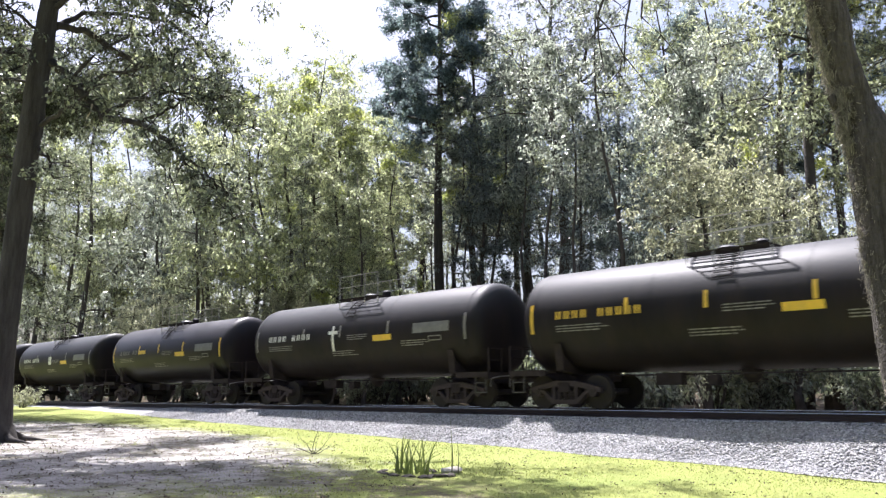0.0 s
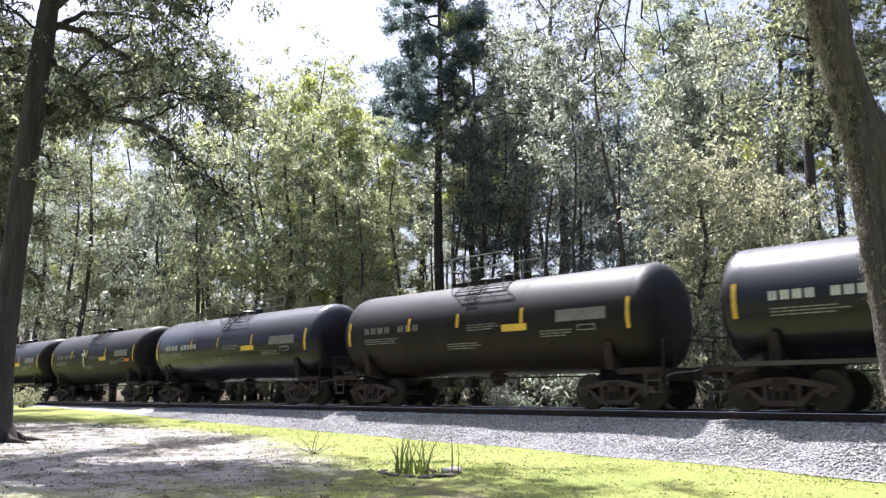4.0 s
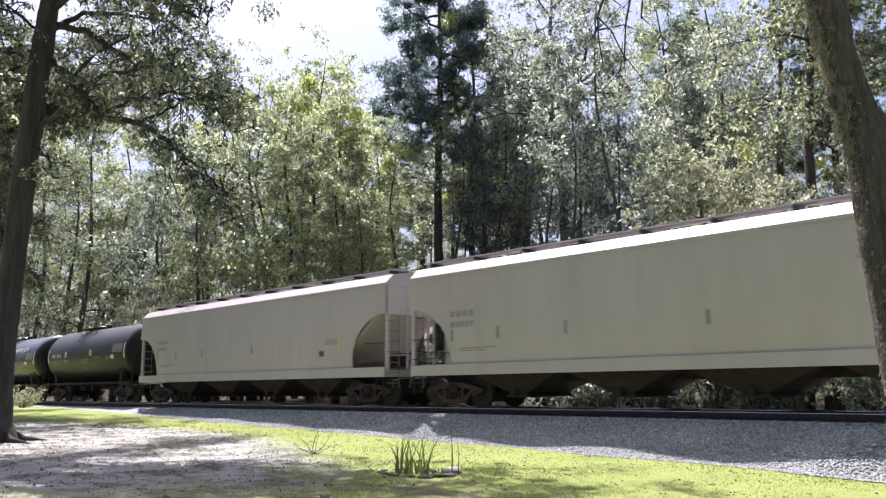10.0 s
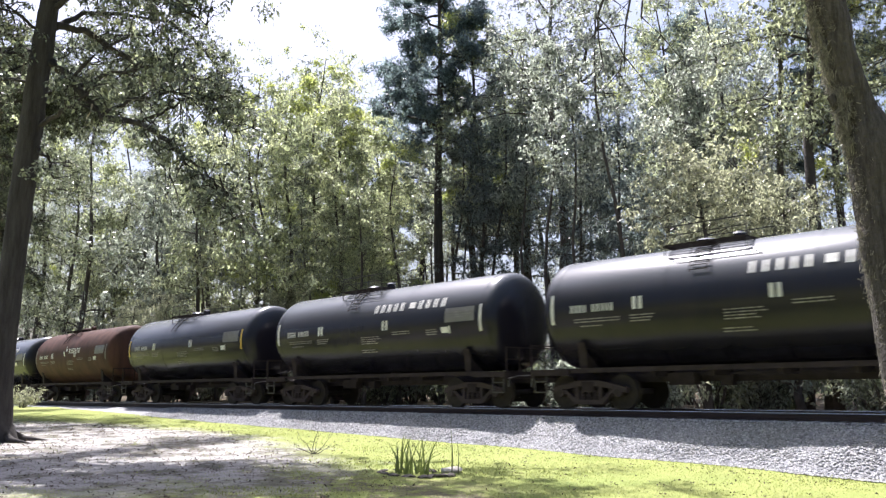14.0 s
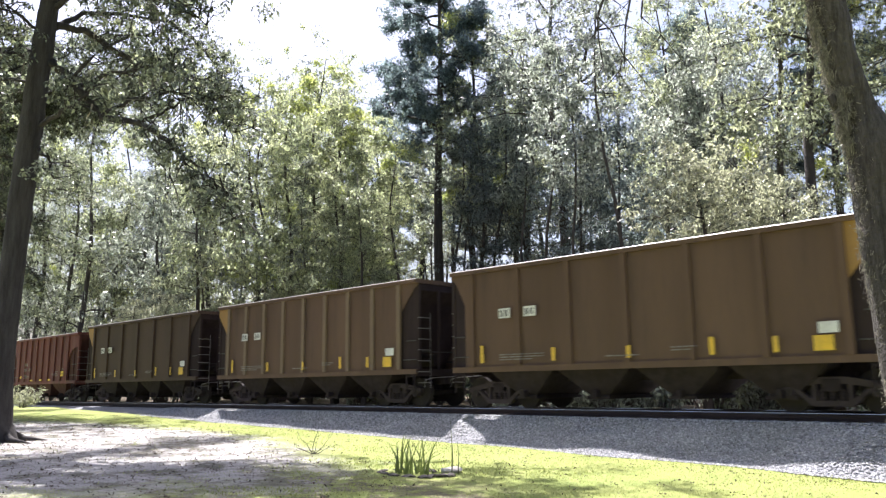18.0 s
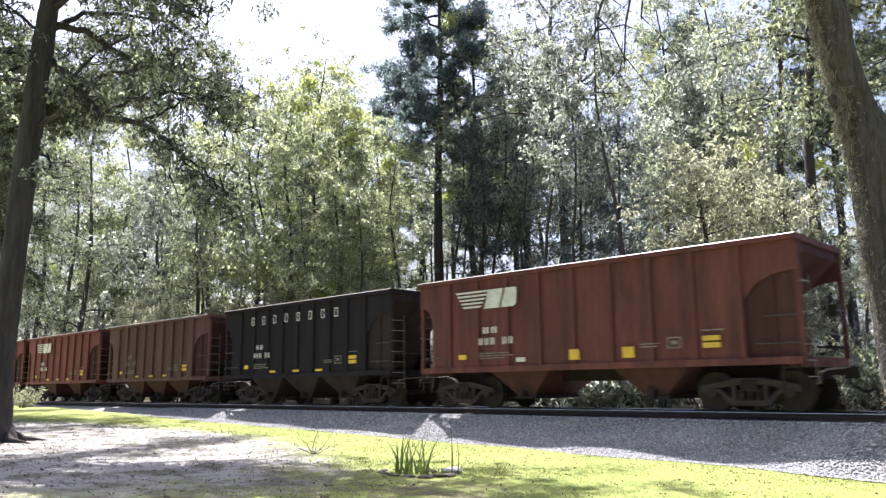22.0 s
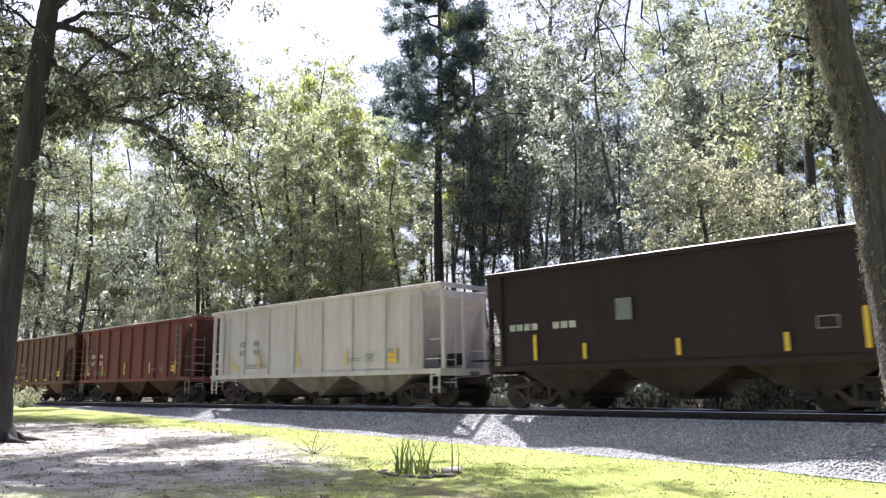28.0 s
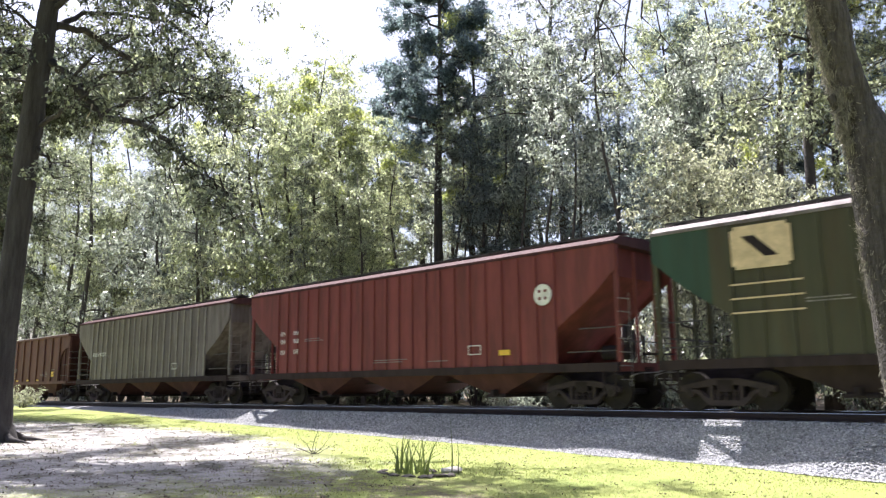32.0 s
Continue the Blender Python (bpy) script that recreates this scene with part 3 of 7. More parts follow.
def tank_car(spec):
    """A tank car: shell with dished heads on stub sills, platform and railing over the middle."""
    a, r, zc = spec["len"] / 2, spec.get("r", 1.44), spec.get("zc", 2.40)
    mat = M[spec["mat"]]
    car = thing("tank_car", spec["label"], "tank car", "cars of the freight train")
    bm = bmesh.new()
    prof = []
    for i in range(9):
        k = i / 8 * math.pi / 2
        prof.append((-a - 0.5 * math.cos(k) ** 0.8, r * math.sin(k) ** 0.85))
    for f in (0.33, 0.66):
        prof.append((-a + 2 * a * f, r))
    prof += [(-x, q) for x, q in prof[8::-1]]
    n = 48
    rings = []
    for x, q in prof:
        if q < 1e-4:
            rings.append([bm.verts.new((x, 0, zc))])
        else:
            rings.append([bm.verts.new((x, q * math.sin(j * 2 * math.pi / n), zc + q * math.cos(j * 2 * math.pi / n))) for j in range(n)])
    for r0, r1 in zip(rings, rings[1:]):
        for j in range(n):
            k = (j + 1) % n
            if len(r0) == 1:
                bm.faces.new((r0[0], r1[k], r1[j]))
            elif len(r1) == 1:
                bm.faces.new((r0[j], r0[k], r1[0]))
            else:
                bm.faces.new((r0[j], r0[k], r1[k], r1[j]))
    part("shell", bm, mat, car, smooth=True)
    # raised weld bands round the shell
    for x in (-a * 0.97, -a * 0.34, a * 0.34, a * 0.97):
        bm = bmesh.new()
        ring = [[bm.verts.new((x + dx, (r + 0.008) * math.sin(j * 2 * math.pi / n), zc + (r + 0.008) * math.cos(j * 2 * math.pi / n)))
                 for j in range(n)] for dx in (-0.03, 0.03)]
        for j in range(n):
            bm.faces.new((ring[0][j], ring[0][(j + 1) % n], ring[1][(j + 1) % n], ring[1][j]))
        part("weld_band", bm, mat, car, smooth=True)
    top = zc + r
    tx = a - spec.get("inset", 0.85)
    half = spec.get("half", a + 1.15)
    for s in (-1, 1):
        part("stub_sill", boxes((min(s * (tx - 1.0), s * (half - 0.35)), max(s * (tx - 1.0), s * (half - 0.35)), -0.2, 0.2, 0.72, 1.05)), M["under"], car)
        bm = bmesh.new()
        prism_yz(bm, [(-1.3, 1.55), (-1.36, 1.75), (-1.2, 1.45), (-0.7, 1.1), (0, 0.98), (0.7, 1.1), (1.2, 1.45), (1.36, 1.75), (1.3, 1.55),
                      (1.25, 1.05), (0.3, 0.86), (-0.3, 0.86), (-1.25, 1.05)], s * tx - 0.12, s * tx + 0.12)
        part("saddle", bm, M["under"], car)
        e = s * (half - 0.4)
        x0, x1 = sorted((e, s * (a - 0.5)))
        part("end_platform", boxes((x0, x1, -1.45, -0.95, 0.98, 1.03), (x0, x1, 0.95, 1.45, 0.98, 1.03), (x0, x1, -1.47, -1.43, 0.9, 1.06),
                                   (min(e, e - s * 0.12), max(e, e - s * 0.12), -1.45, 1.45, 0.84, 1.04)), M["under"], car)
        bm = bars(((e, -1.4, 1.0), (e, -1.4, 1.75), 0.035), ((e, 1.4, 1.0), (e, 1.4, 1.75), 0.035), ((e, -1.4, 1.74), (e, 1.4, 1.74), 0.035),
                  ((e, -1.4, 1.4), (e, -0.8, 1.4), 0.03), ((e, -0.8, 1.0), (e, -0.8, 1.74), 0.03), ((e, 0.8, 1.0), (e, 0.8, 1.74), 0.03))
        part("end_railing", bm, M["under"], car)
        part("step", bars(((e - s * 0.1, -1.42, 1.0), (e - s * 0.1, -1.42, 0.45), 0.035), ((e - s * 0.5, -1.42, 1.0), (e - s * 0.5, -1.42, 0.45), 0.035),
                          ((e - s * 0.1, -1.42, 0.46), (e - s * 0.5, -1.42, 0.46), 0.035), ((e - s * 0.1, -1.42, 0.74), (e - s * 0.5, -1.42, 0.74), 0.03)), M["grab"], car)
        truck(car, s * tx)
        coupler(car, s * (half - 0.45), s)
    # platform over the middle
    p = spec.get("plat", 0.0)
    w = 1.05
    grating = [(p - w, p + w, s * y - 0.03, s * y + 0.03, top - 0.04, top - 0.01) for s in (-1, 1) for y in (0.4, 0.53, 0.66, 0.79, 0.92)]
    grating += [(x - 0.03, x + 0.03, -0.95, 0.95, top - 0.07, top - 0.04) for x in (p - w, p, p + w)]
    tagged(part("platform", boxes(*grating), M["under"], car, "open steel grating"), kind="stuff")
    rh = spec.get("rail_h", 0.8)
    rail_mat = M["grab"] if rh < 0.6 else M["rail_paint"]
    for y in (-0.93, 0.93):
        foot = zc + math.sqrt(r * r - y * y) - 0.02
        for x in (p - w, p - w / 3, p + w / 3, p + w):
            post = link_mesh("railing_post", cached(("post", r, zc, rh), lambda: bm_mesh("railing_post", bars(((0, 0, foot), (0, 0, top + rh), 0.024)), rail_mat)), car)
            post.location = (x, y, 0)
        for z, k in ((top + rh, 0.026), (top + rh * 0.5, 0.02)):
            part("handrail", bars(((p - w, y, z), (p + w, y, z), k)), rail_mat, car, "thin handrail")
    bm = bmesh.new()
    tube(bm, [(p - 0.35, 0, top - 0.1), (p - 0.35, 0, top + 0.14), (p - 0.35, 0, top + 0.19)], [0.28, 0.28, 0.2], 16)
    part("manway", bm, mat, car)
    bm = bmesh.new()
    tube(bm, [(p + 0.5, 0, top - 0.1), (p + 0.5, 0, top + 0.2), (p + 0.5, 0, top + 0.26)], [0.16, 0.16, 0.1], 12)
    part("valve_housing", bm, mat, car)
    bm = bmesh.new()
    for x in (p - 0.22, p + 0.22):
        pts = []
        for k in range(9):
            an = math.radians(20 + k * 5.5)
            pts.append((x, -(r + 0.07) * math.sin(an), zc + (r + 0.07) * math.cos(an)))
        tube(bm, pts, [0.015] * 9, 5)
    for k in range(9):
        an = math.radians(22 + k * 5)
        y, z = -(r + 0.07) * math.sin(an), zc + (r + 0.07) * math.cos(an)
        bar(bm, (p - 0.22, y, z), (p + 0.22, y, z), 0.018)
    tagged(part("side_ladder", bm, M["under"], car), kind="stuff")
    bm = bmesh.new()
    tube(bm, [(0, 0, zc - r + 0.05), (0, 0, zc - r - 0.18), (0, 0, zc - r - 0.3)], [0.3, 0.22, 0.1], 12)
    part("bottom_outlet", bm, M["under"], car)
    part("brake_rig", boxes((-2.2, -1.5, -0.7, -0.35, 0.62, 0.92), (-0.9, -0.6, -0.6, -0.3, 0.6, 0.85), (-tx, tx, -0.52, -0.48, 0.86, 0.9)), M["under"], car)
    if spec.get("sill"):
        part("center_sill", boxes((-tx, tx, -0.28, 0.28, 0.7, 1.04)), M["under"], car)
        for y in (-1.3, 1.3):
            part("side_rail", boxes((-a, a, y - 0.05, y + 0.05, 0.96, 1.08)), M["under"], car)
        for x in (-a * 0.45, -a * 0.15, a * 0.15, a * 0.45):
            part("cross_bearer", boxes((x - 0.06, x + 0.06, -1.25, 1.25, 0.84, 1.0)), M["under"], car)
    if spec.get("walk"):
        part("side_walkway", boxes((-a, a, -1.5, -1.2, 1.04, 1.08), (-a, a, -1.52, -1.48, 1.02, 1.12)), M["grab"], car)

    def surf(z):
        return math.sqrt(max(0.01, r * r - (z - zc) ** 2)) + 0.004
    spec["marks"](car, surf, a, zc)
    return car


def end_stripes(car, surf, a, zc, mat):
    for x in (-a * 0.985, a * 0.975):
        paint(car, "end_stripe", mat, surf, [(x - 0.05, x + 0.05, zc - 0.35, zc + 0.45)])


def marks_plain(color="mark_faded", n=10, stripe="yellow", cross=False, bright=False, extra=()):
    def draw(car, surf, a, zc):
        X = lambda f: -a + 2 * a * f
        paint(car, "reporting_mark", color, surf, glyphs(X(0.08), X(0.32), zc + 0.0, zc + 0.21, n, (4,)), "row of stencilled characters")
        paint(car, "capacity_data", "mark_faded", surf, fine_print(X(0.08), X(0.24), zc - 0.2, 3, seed=n), "small stencilled data lines")
        end_stripes(car, surf, a, zc, stripe)
        for f in (0.27, 0.46, 0.68):
            paint(car, "reflective_stripe", stripe, surf, [(X(f), X(f) + 0.1, zc + 0.0, zc + 0.42)])
        paint(car, "reflective_panel", "yellow", surf, [(X(0.62), X(0.7), zc - 0.22, zc - 0.02)])
        paint(car, "notice_panel", "panel_gray", surf, [(X(0.79), X(0.93), zc - 0.06, zc + 0.26)])
        paint(car, "test_data", "mark_faded", surf, fine_print(X(0.5), X(0.62), zc + 0.02, 3, seed=n + 1)
              + fine_print(X(0.74), X(0.86), zc - 0.3, 3, seed=n + 2) + fine_print(X(0.42), X(0.55), zc - 0.5, 3, seed=n + 3), "small stencilled data lines")
        paint(car, "data_frame", "mark_faded", surf, [(X(0.85), X(0.9), zc - 0.2, zc - 0.17), (X(0.85), X(0.9), zc - 0.33, zc - 0.3),
                                                     (X(0.85), X(0.853), zc - 0.3, zc - 0.2), (X(0.897), X(0.9), zc - 0.3, zc - 0.2)])
        if cross:
            paint(car, "white_cross", "mark_white", surf, [(X(0.425), X(0.425) + 0.12, zc - 0.5, zc + 0.42), (X(0.425) - 0.2, X(0.425) + 0.34, zc + 0.12, zc + 0.24)],
                  "painted white cross")
        for mat, f0, f1, z0, z1 in extra:
            paint(car, "placard", mat, surf, [(X(f0), X(f1), zc + z0, zc + z1)])
    return draw


def marks_syrup(stripe="mark_white", logo=True, diamond=False):
    def draw(car, surf, a, zc):
        X = lambda f: -a + 2 * a * f
        paint(car, "reporting_mark", "mark_white", surf, glyphs(X(0.065), X(0.195), zc - 0.08, zc + 0.12, 10, (4,)), "row of stencilled white characters")
        paint(car, "capacity_data", "mark_faded", surf, fine_print(X(0.075), X(0.22), zc - 0.27, 2, seed=3) + fine_print(X(0.09), X(0.16), zc - 0.45, 1, seed=4),
              "small stencilled data lines")
        end_stripes(car, surf, a, zc, stripe)
        for f in (0.245, 0.575):
            for d in (0.0, 0.17):
                paint(car, "white_bar", "mark_white", surf, [(X(f) + d, X(f) + d + 0.1, zc - 0.1, zc + 0.22)])
        if logo:
            paint(car, "company_lettering", "mark_white", surf, glyphs(X(0.53), X(0.68), zc + 0.5, zc + 0.78, 5, (), 0.5)
                  + glyphs(X(0.73), X(0.86), zc + 0.5, zc + 0.78, 4, (), 0.5) + [(X(0.69), X(0.715), zc + 0.55, zc + 0.75)], "large white company lettering")
        if diamond:
            bm = bmesh.new()
            for s in (-1, 1):
                v = [bm.verts.new((X(0.45) + dx, -surf(zc + dz) - 0.008, zc + dz)) for dx, dz in ((0, -0.08 + 0.62 * (s > 0)), (0.34 * s, 0.25), (0.1 * s, 0.25))]
                bm.faces.new(v)
            part("white_diamond", bm, M["mark_white"], car)
            paint(car, "company_lettering", "mark_white", surf, glyphs(X(0.5), X(0.66), zc + 0.12, zc + 0.4, 6), "large white company lettering")
        paint(car, "notice_panel", "panel_gray", surf, [(X(0.85), X(0.965), zc - 0.02, zc + 0.42)])
        paint(car, "notice_print", "mark_faded", surf, fine_print(X(0.86), X(0.96), zc + 0.34, 5, 0.075, seed=6), "small printed lines")
        paint(car, "test_data", "mark_faded", surf, fine_print(X(0.235), X(0.32), zc - 0.26, 3, seed=5) + fine_print(X(0.47), X(0.57), zc - 0.3, 4, seed=7)
              + fine_print(X(0.62), X(0.71), zc - 0.2, 2, seed=8) + fine_print(X(0.77), X(0.82), zc - 0.22, 3, seed=9) + fine_print(X(0.46), X(0.56), zc - 0.72, 2, seed=2),
              "small stencilled data lines")
        paint(car, "data_frame", "mark_white", surf, [(X(0.865), X(0.87), zc - 0.15, zc - 0.12), (X(0.865), X(0.87), zc - 0.36, zc - 0.33),
                                                     (X(0.865), X(0.834), zc - 0.33, zc - 0.15), (X(0.866), X(0.87), zc - 0.33, zc - 0.15)])
    return draw


def sheet(bm, stations, low, high, y_of, rows, thick=0.025, sides=(-1, 1)):
    """A side of thin plate: at each x from low(x) up to high(x), with the plan offset y_of(z)."""
    for s in sides:
        grids = []
        for off in (0.0, -thick):
            g = []
            for x in stations:
                a, b = low(x), high(x)
                g.append([bm.verts.new((x, s * (y_of(a + (b - a) * k / rows) + off), a + (b - a) * k / rows)) for k in range(rows + 1)])
            grids.append(g)
        for gi, g in enumerate(grids):
            for i in range(len(g) - 1):
                for k in range(rows):
                    q = (g[i][k], g[i + 1][k], g[i + 1][k + 1], g[i][k + 1])
                    bm.faces.new(q if (s < 0) == (gi == 0) else q[::-1])
    return bm


def end_gear(car, spec, a, mat, top, e, braced=True):
    """Ends of a hopper: sills, posts, ladders, brake gear, trucks, couplers."""
    grab = M[spec.get("grab", "grab")]
    for s in (-1, 1):
        x = s * (a - 0.05)
        part("end_sill", boxes((min(x, x - s * 0.3), max(x, x - s * 0.3), -1.5, 1.5, 0.98, 1.2)), mat, car)
        for y in (-1.42, 1.42):
            part("end_post", boxes((x - 0.06, x + 0.06, y - 0.05, y + 0.05, 1.2, top - 0.2)), mat, car)
        for y in (-0.5, 0.5) if braced else ():
            part("end_brace", boxes((x - 0.04, x + 0.04, y - 0.035, y + 0.035, 1.2, top - 0.3)), mat, car)
        part("draft_sill", boxes((min(x, s * (a - e - 1.5)), max(x, s * (a - e - 1.5)), -0.25, 0.25, 0.72, 1.1)), M["under"], car)
        ladder(car, x - s * 0.1, x - s * 0.45, -1.53, 0.45, 1.15, 2, M["under"] if grab == M["grab"] else grab, "sill_step")
        if grab != M["grab"]:
            ladder(car, x - s * (e + 0.1), x - s * (e + 0.5), -1.57, 1.3, top - 0.3, 7, grab)
        ladder_end(car, x + s * 0.05, -1.5, -0.95, 0.6, 3.0, 7, M["glint_steel"] if grab == M["grab"] else grab)
        part("grab_iron", bars(((x - s * 0.05, -1.5, 1.5), (x - s * e * 0.8, -1.5, 1.5), 0.03), ((x - s * 0.05, -1.5, 2.1), (x - s * e * 0.6, -1.5, 2.1), 0.03),
                               ((x, -1.4, 1.75), (x, 1.4, 1.75), 0.03)), grab, car)
        truck(car, s * (a - spec.get("inset", 1.45)))
        coupler(car, s * (a + 0.08), s)
    brake_wheel(car, a + 0.06, 0.75, 2.3, grab)
    part("brake_platform", boxes((a - 0.3, a + 0.1, 0.1, 1.2, 1.42, 1.46)), M["under"], car)
    part("air_reservoir", tube(bmesh.new(), [(a - 1.2, -0.3, 1.5), (a - 0.35, -0.3, 1.5)], [0.2, 0.2], 12), M["under"], car)


def chutes(car, a, e, n, mat, bottom=0.34):
    span = 2 * (a - e - 0.5)
    w = span / n
    for i in range(n):
        x = -span / 2 + (i + 0.5) * w
        bm = bmesh.new()
        rings = []
        k = 0.55 if n == 2 else 1.0
        for z, hx, hy in ((1.18, w * 0.5 * k, 1.4), (0.95, w * 0.42 * k, 1.3), (bottom + 0.05, 0.3, 1.05), (bottom, 0.32, 1.07)):
            rings.append([bm.verts.new((x + sx * hx, sy * hy, z)) for sx, sy in ((-1, -1), (1, -1), (1, 1), (-1, 1))])
        for r0, r1 in zip(rings, rings[1:]):
            for k in range(4):
                bm.faces.new((r0[(k + 1) % 4], r0[k], r1[k], r1[(k + 1) % 4]))
        bm.faces.new(rings[-1])
        part("hopper_chute", bm, mat, car)
        part("chute_gate", boxes((x - 0.36, x + 0.36, -1.12, 1.12, bottom - 0.06, bottom + 0.02), (x - 0.06, x + 0.06, -1.3, -1.05, bottom - 0.02, bottom + 0.16)), M["under"], car)


def side_outline(a, e, top, cut=0.35, drop=1.5, curved=False, rear=None):
    """Stations and lower edge of a side whose lower corners are cut back over the end bays, e deep in front and rear behind."""
    rear = rear or e

    def bay(b):
        return [0, 0.02, 0.2] + [0.2 + (b - 0.2) * f for f in (0.2, 0.4, 0.6, 0.75, 0.87, 0.95)] + [b - 0.01, b]
    xs = [-a + d for d in bay(rear)] + [a - d for d in bay(e)[::-1]]

    def low(x):
        d = a - abs(x)
        b = e if x > 0 else rear
        if d >= b - 1e-4:
            return 1.12
        k = max(0.0, (d - 0.1) / (b - 0.1))
        if curved == "arch":
            k = 1 - math.sqrt(max(0.0, 1 - k * k))
        elif curved:
            k = k ** 0.8
        return top - cut - drop * k
    return xs, low


def open_hopper(spec):
    """An open-top coal hopper with ribbed sides and sloped ends."""
    a, top, e = spec["len"] / 2, spec.get("top", 3.87), spec.get("e", 1.25)
    mat = M[spec["mat"]]
    car = thing("hopper_car", spec["label"], "hopper car", "cars of the freight train")
    xs, low = side_outline(a, e, top, curved=spec.get("curved", "arch"), cut=spec.get("cut", 0.8), drop=spec.get("drop", 0.75), rear=spec.get("rear", min(e, 0.55)))
    y_side = lambda z: 1.50
    arch = spec.get("curved", "arch") == "arch"
    # end sheets take a darker colour that holds the bay's shade
    end_mat = spec.get("end_mat", "oxide_dark" if spec["mat"].startswith("oxide") else "shade_brown")
    for s in (-1, 1):
        part("side_sheet", sheet(bmesh.new(), xs, low, lambda x: top - 0.06, y_side, 1, sides=(s,)), mat, car)
        prof = [(s * 1.46, top - 0.13), (s * 1.6, top - 0.13), (s * 1.6, top - 0.025), (s * 1.575, top), (s * 1.46, top)]
        part("top_chord", prism_yz(bmesh.new(), prof if s > 0 else prof[::-1], -a, a), mat, car)
        # bright strip painted in for the sun's glint on the chamfer
        prof = [(s * 1.597, top - 0.03), (s * 1.604, top - 0.03), (s * 1.604, top - 0.022), (s * 1.58, top + 0.004), (s * 1.57, top + 0.004)]
        part("worn_rim", prism_yz(bmesh.new(), prof if s > 0 else prof[::-1], -a, a), M["worn_rim"], car, "bright strip painted as the sunlit edge")
        part("side_sill", boxes((-a + 0.05, a - 0.05, min(s * 1.44, s * 1.56), max(s * 1.44, s * 1.56), 1.04, 1.2)), mat, car)
    n = spec.get("ribs", 9)
    rw = spec.get("rib_w", 0.11)
    rib_mat = M[spec.get("rib_mat", spec["mat"])]
    rib = bm_mesh("rib", prism_xz(bmesh.new(), [(-rw / 2, 1.2), (-rw / 2, top - 0.13), (rw / 2, top - 0.13), (rw / 2, 1.2)], -0.04, 0.04), rib_mat)
    for i in range(n):
        x = -a + e + 0.06 + (2 * (a - e) - 0.12) * i / (n - 1)
        for s in (-1, 1):
            link_mesh("rib", rib, car).location = (x, s * 1.543, 0)
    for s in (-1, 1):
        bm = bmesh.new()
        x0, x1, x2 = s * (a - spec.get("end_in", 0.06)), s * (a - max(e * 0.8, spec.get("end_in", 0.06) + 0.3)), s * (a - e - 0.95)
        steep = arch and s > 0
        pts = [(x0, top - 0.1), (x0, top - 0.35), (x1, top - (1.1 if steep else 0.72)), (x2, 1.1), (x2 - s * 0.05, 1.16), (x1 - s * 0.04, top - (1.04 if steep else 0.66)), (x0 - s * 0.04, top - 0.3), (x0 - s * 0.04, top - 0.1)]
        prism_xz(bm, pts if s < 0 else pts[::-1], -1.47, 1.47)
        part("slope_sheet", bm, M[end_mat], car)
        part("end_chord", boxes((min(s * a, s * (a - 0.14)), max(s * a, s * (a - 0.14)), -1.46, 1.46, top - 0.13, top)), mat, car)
        # panel added on the near side, coloured as the shaded bay
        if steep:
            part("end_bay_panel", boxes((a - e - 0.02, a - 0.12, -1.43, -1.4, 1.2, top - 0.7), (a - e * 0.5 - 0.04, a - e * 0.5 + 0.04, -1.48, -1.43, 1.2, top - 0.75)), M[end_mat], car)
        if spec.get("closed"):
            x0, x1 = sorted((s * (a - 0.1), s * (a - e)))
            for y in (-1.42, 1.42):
                part("end_bay_panel", boxes((x0, x1, y - 0.02, y + 0.02, 1.2, top - 0.13)), M["shade_brown"], car)
        if spec.get("corner") and s in spec.get("corner_ends", (-1, 1)):
            for sy in (-1, 1):
                y0, y1 = sorted((sy * 1.508, sy * 1.516))
                pts = [(s * a, top - 0.13), (s * a, top - 0.4), (s * (a - e), top - 1.35), (s * (a - e), top - 0.13)]
                part("corner_panel", prism_xz(bmesh.new(), pts if s > 0 else pts[::-1], y0, y1), M[spec["corner"]], car)
            part("end_plate", boxes((min(s * a, s * (a + 0.02)), max(s * a, s * (a + 0.02)), -1.45, 1.45, top - 0.42, top - 0.02)), M[spec["corner"]], car, "worn ochre end plate")
    if spec.get("stiff"):
        for x in (-a * 0.33, a * 0.33):
            part("cross_tie", boxes((x - 0.06, x + 0.06, -1.46, 1.46, top - 0.3, top - 0.15)), mat, car)
    part("hopper_floor", boxes((-a + e + 0.9, a - e - 0.9, -1.43, 1.43, 1.09, 1.13)), M["shade_brown"], car)
    chutes(car, a, e, spec.get("chutes", 3), M[spec.get("under", "oxide_dark" if spec["mat"].startswith("oxide") else "shade_brown")])
    part("center_sill", boxes((-a + 1, a - 1, -0.22, 0.22, 0.75, 1.05)), M["under"], car)
    end_gear(car, spec, a, M[spec.get("gear_mat", spec["mat"])], top, e, not arch)
    spec["marks"](car, lambda z: 1.50, a, top)
    return car


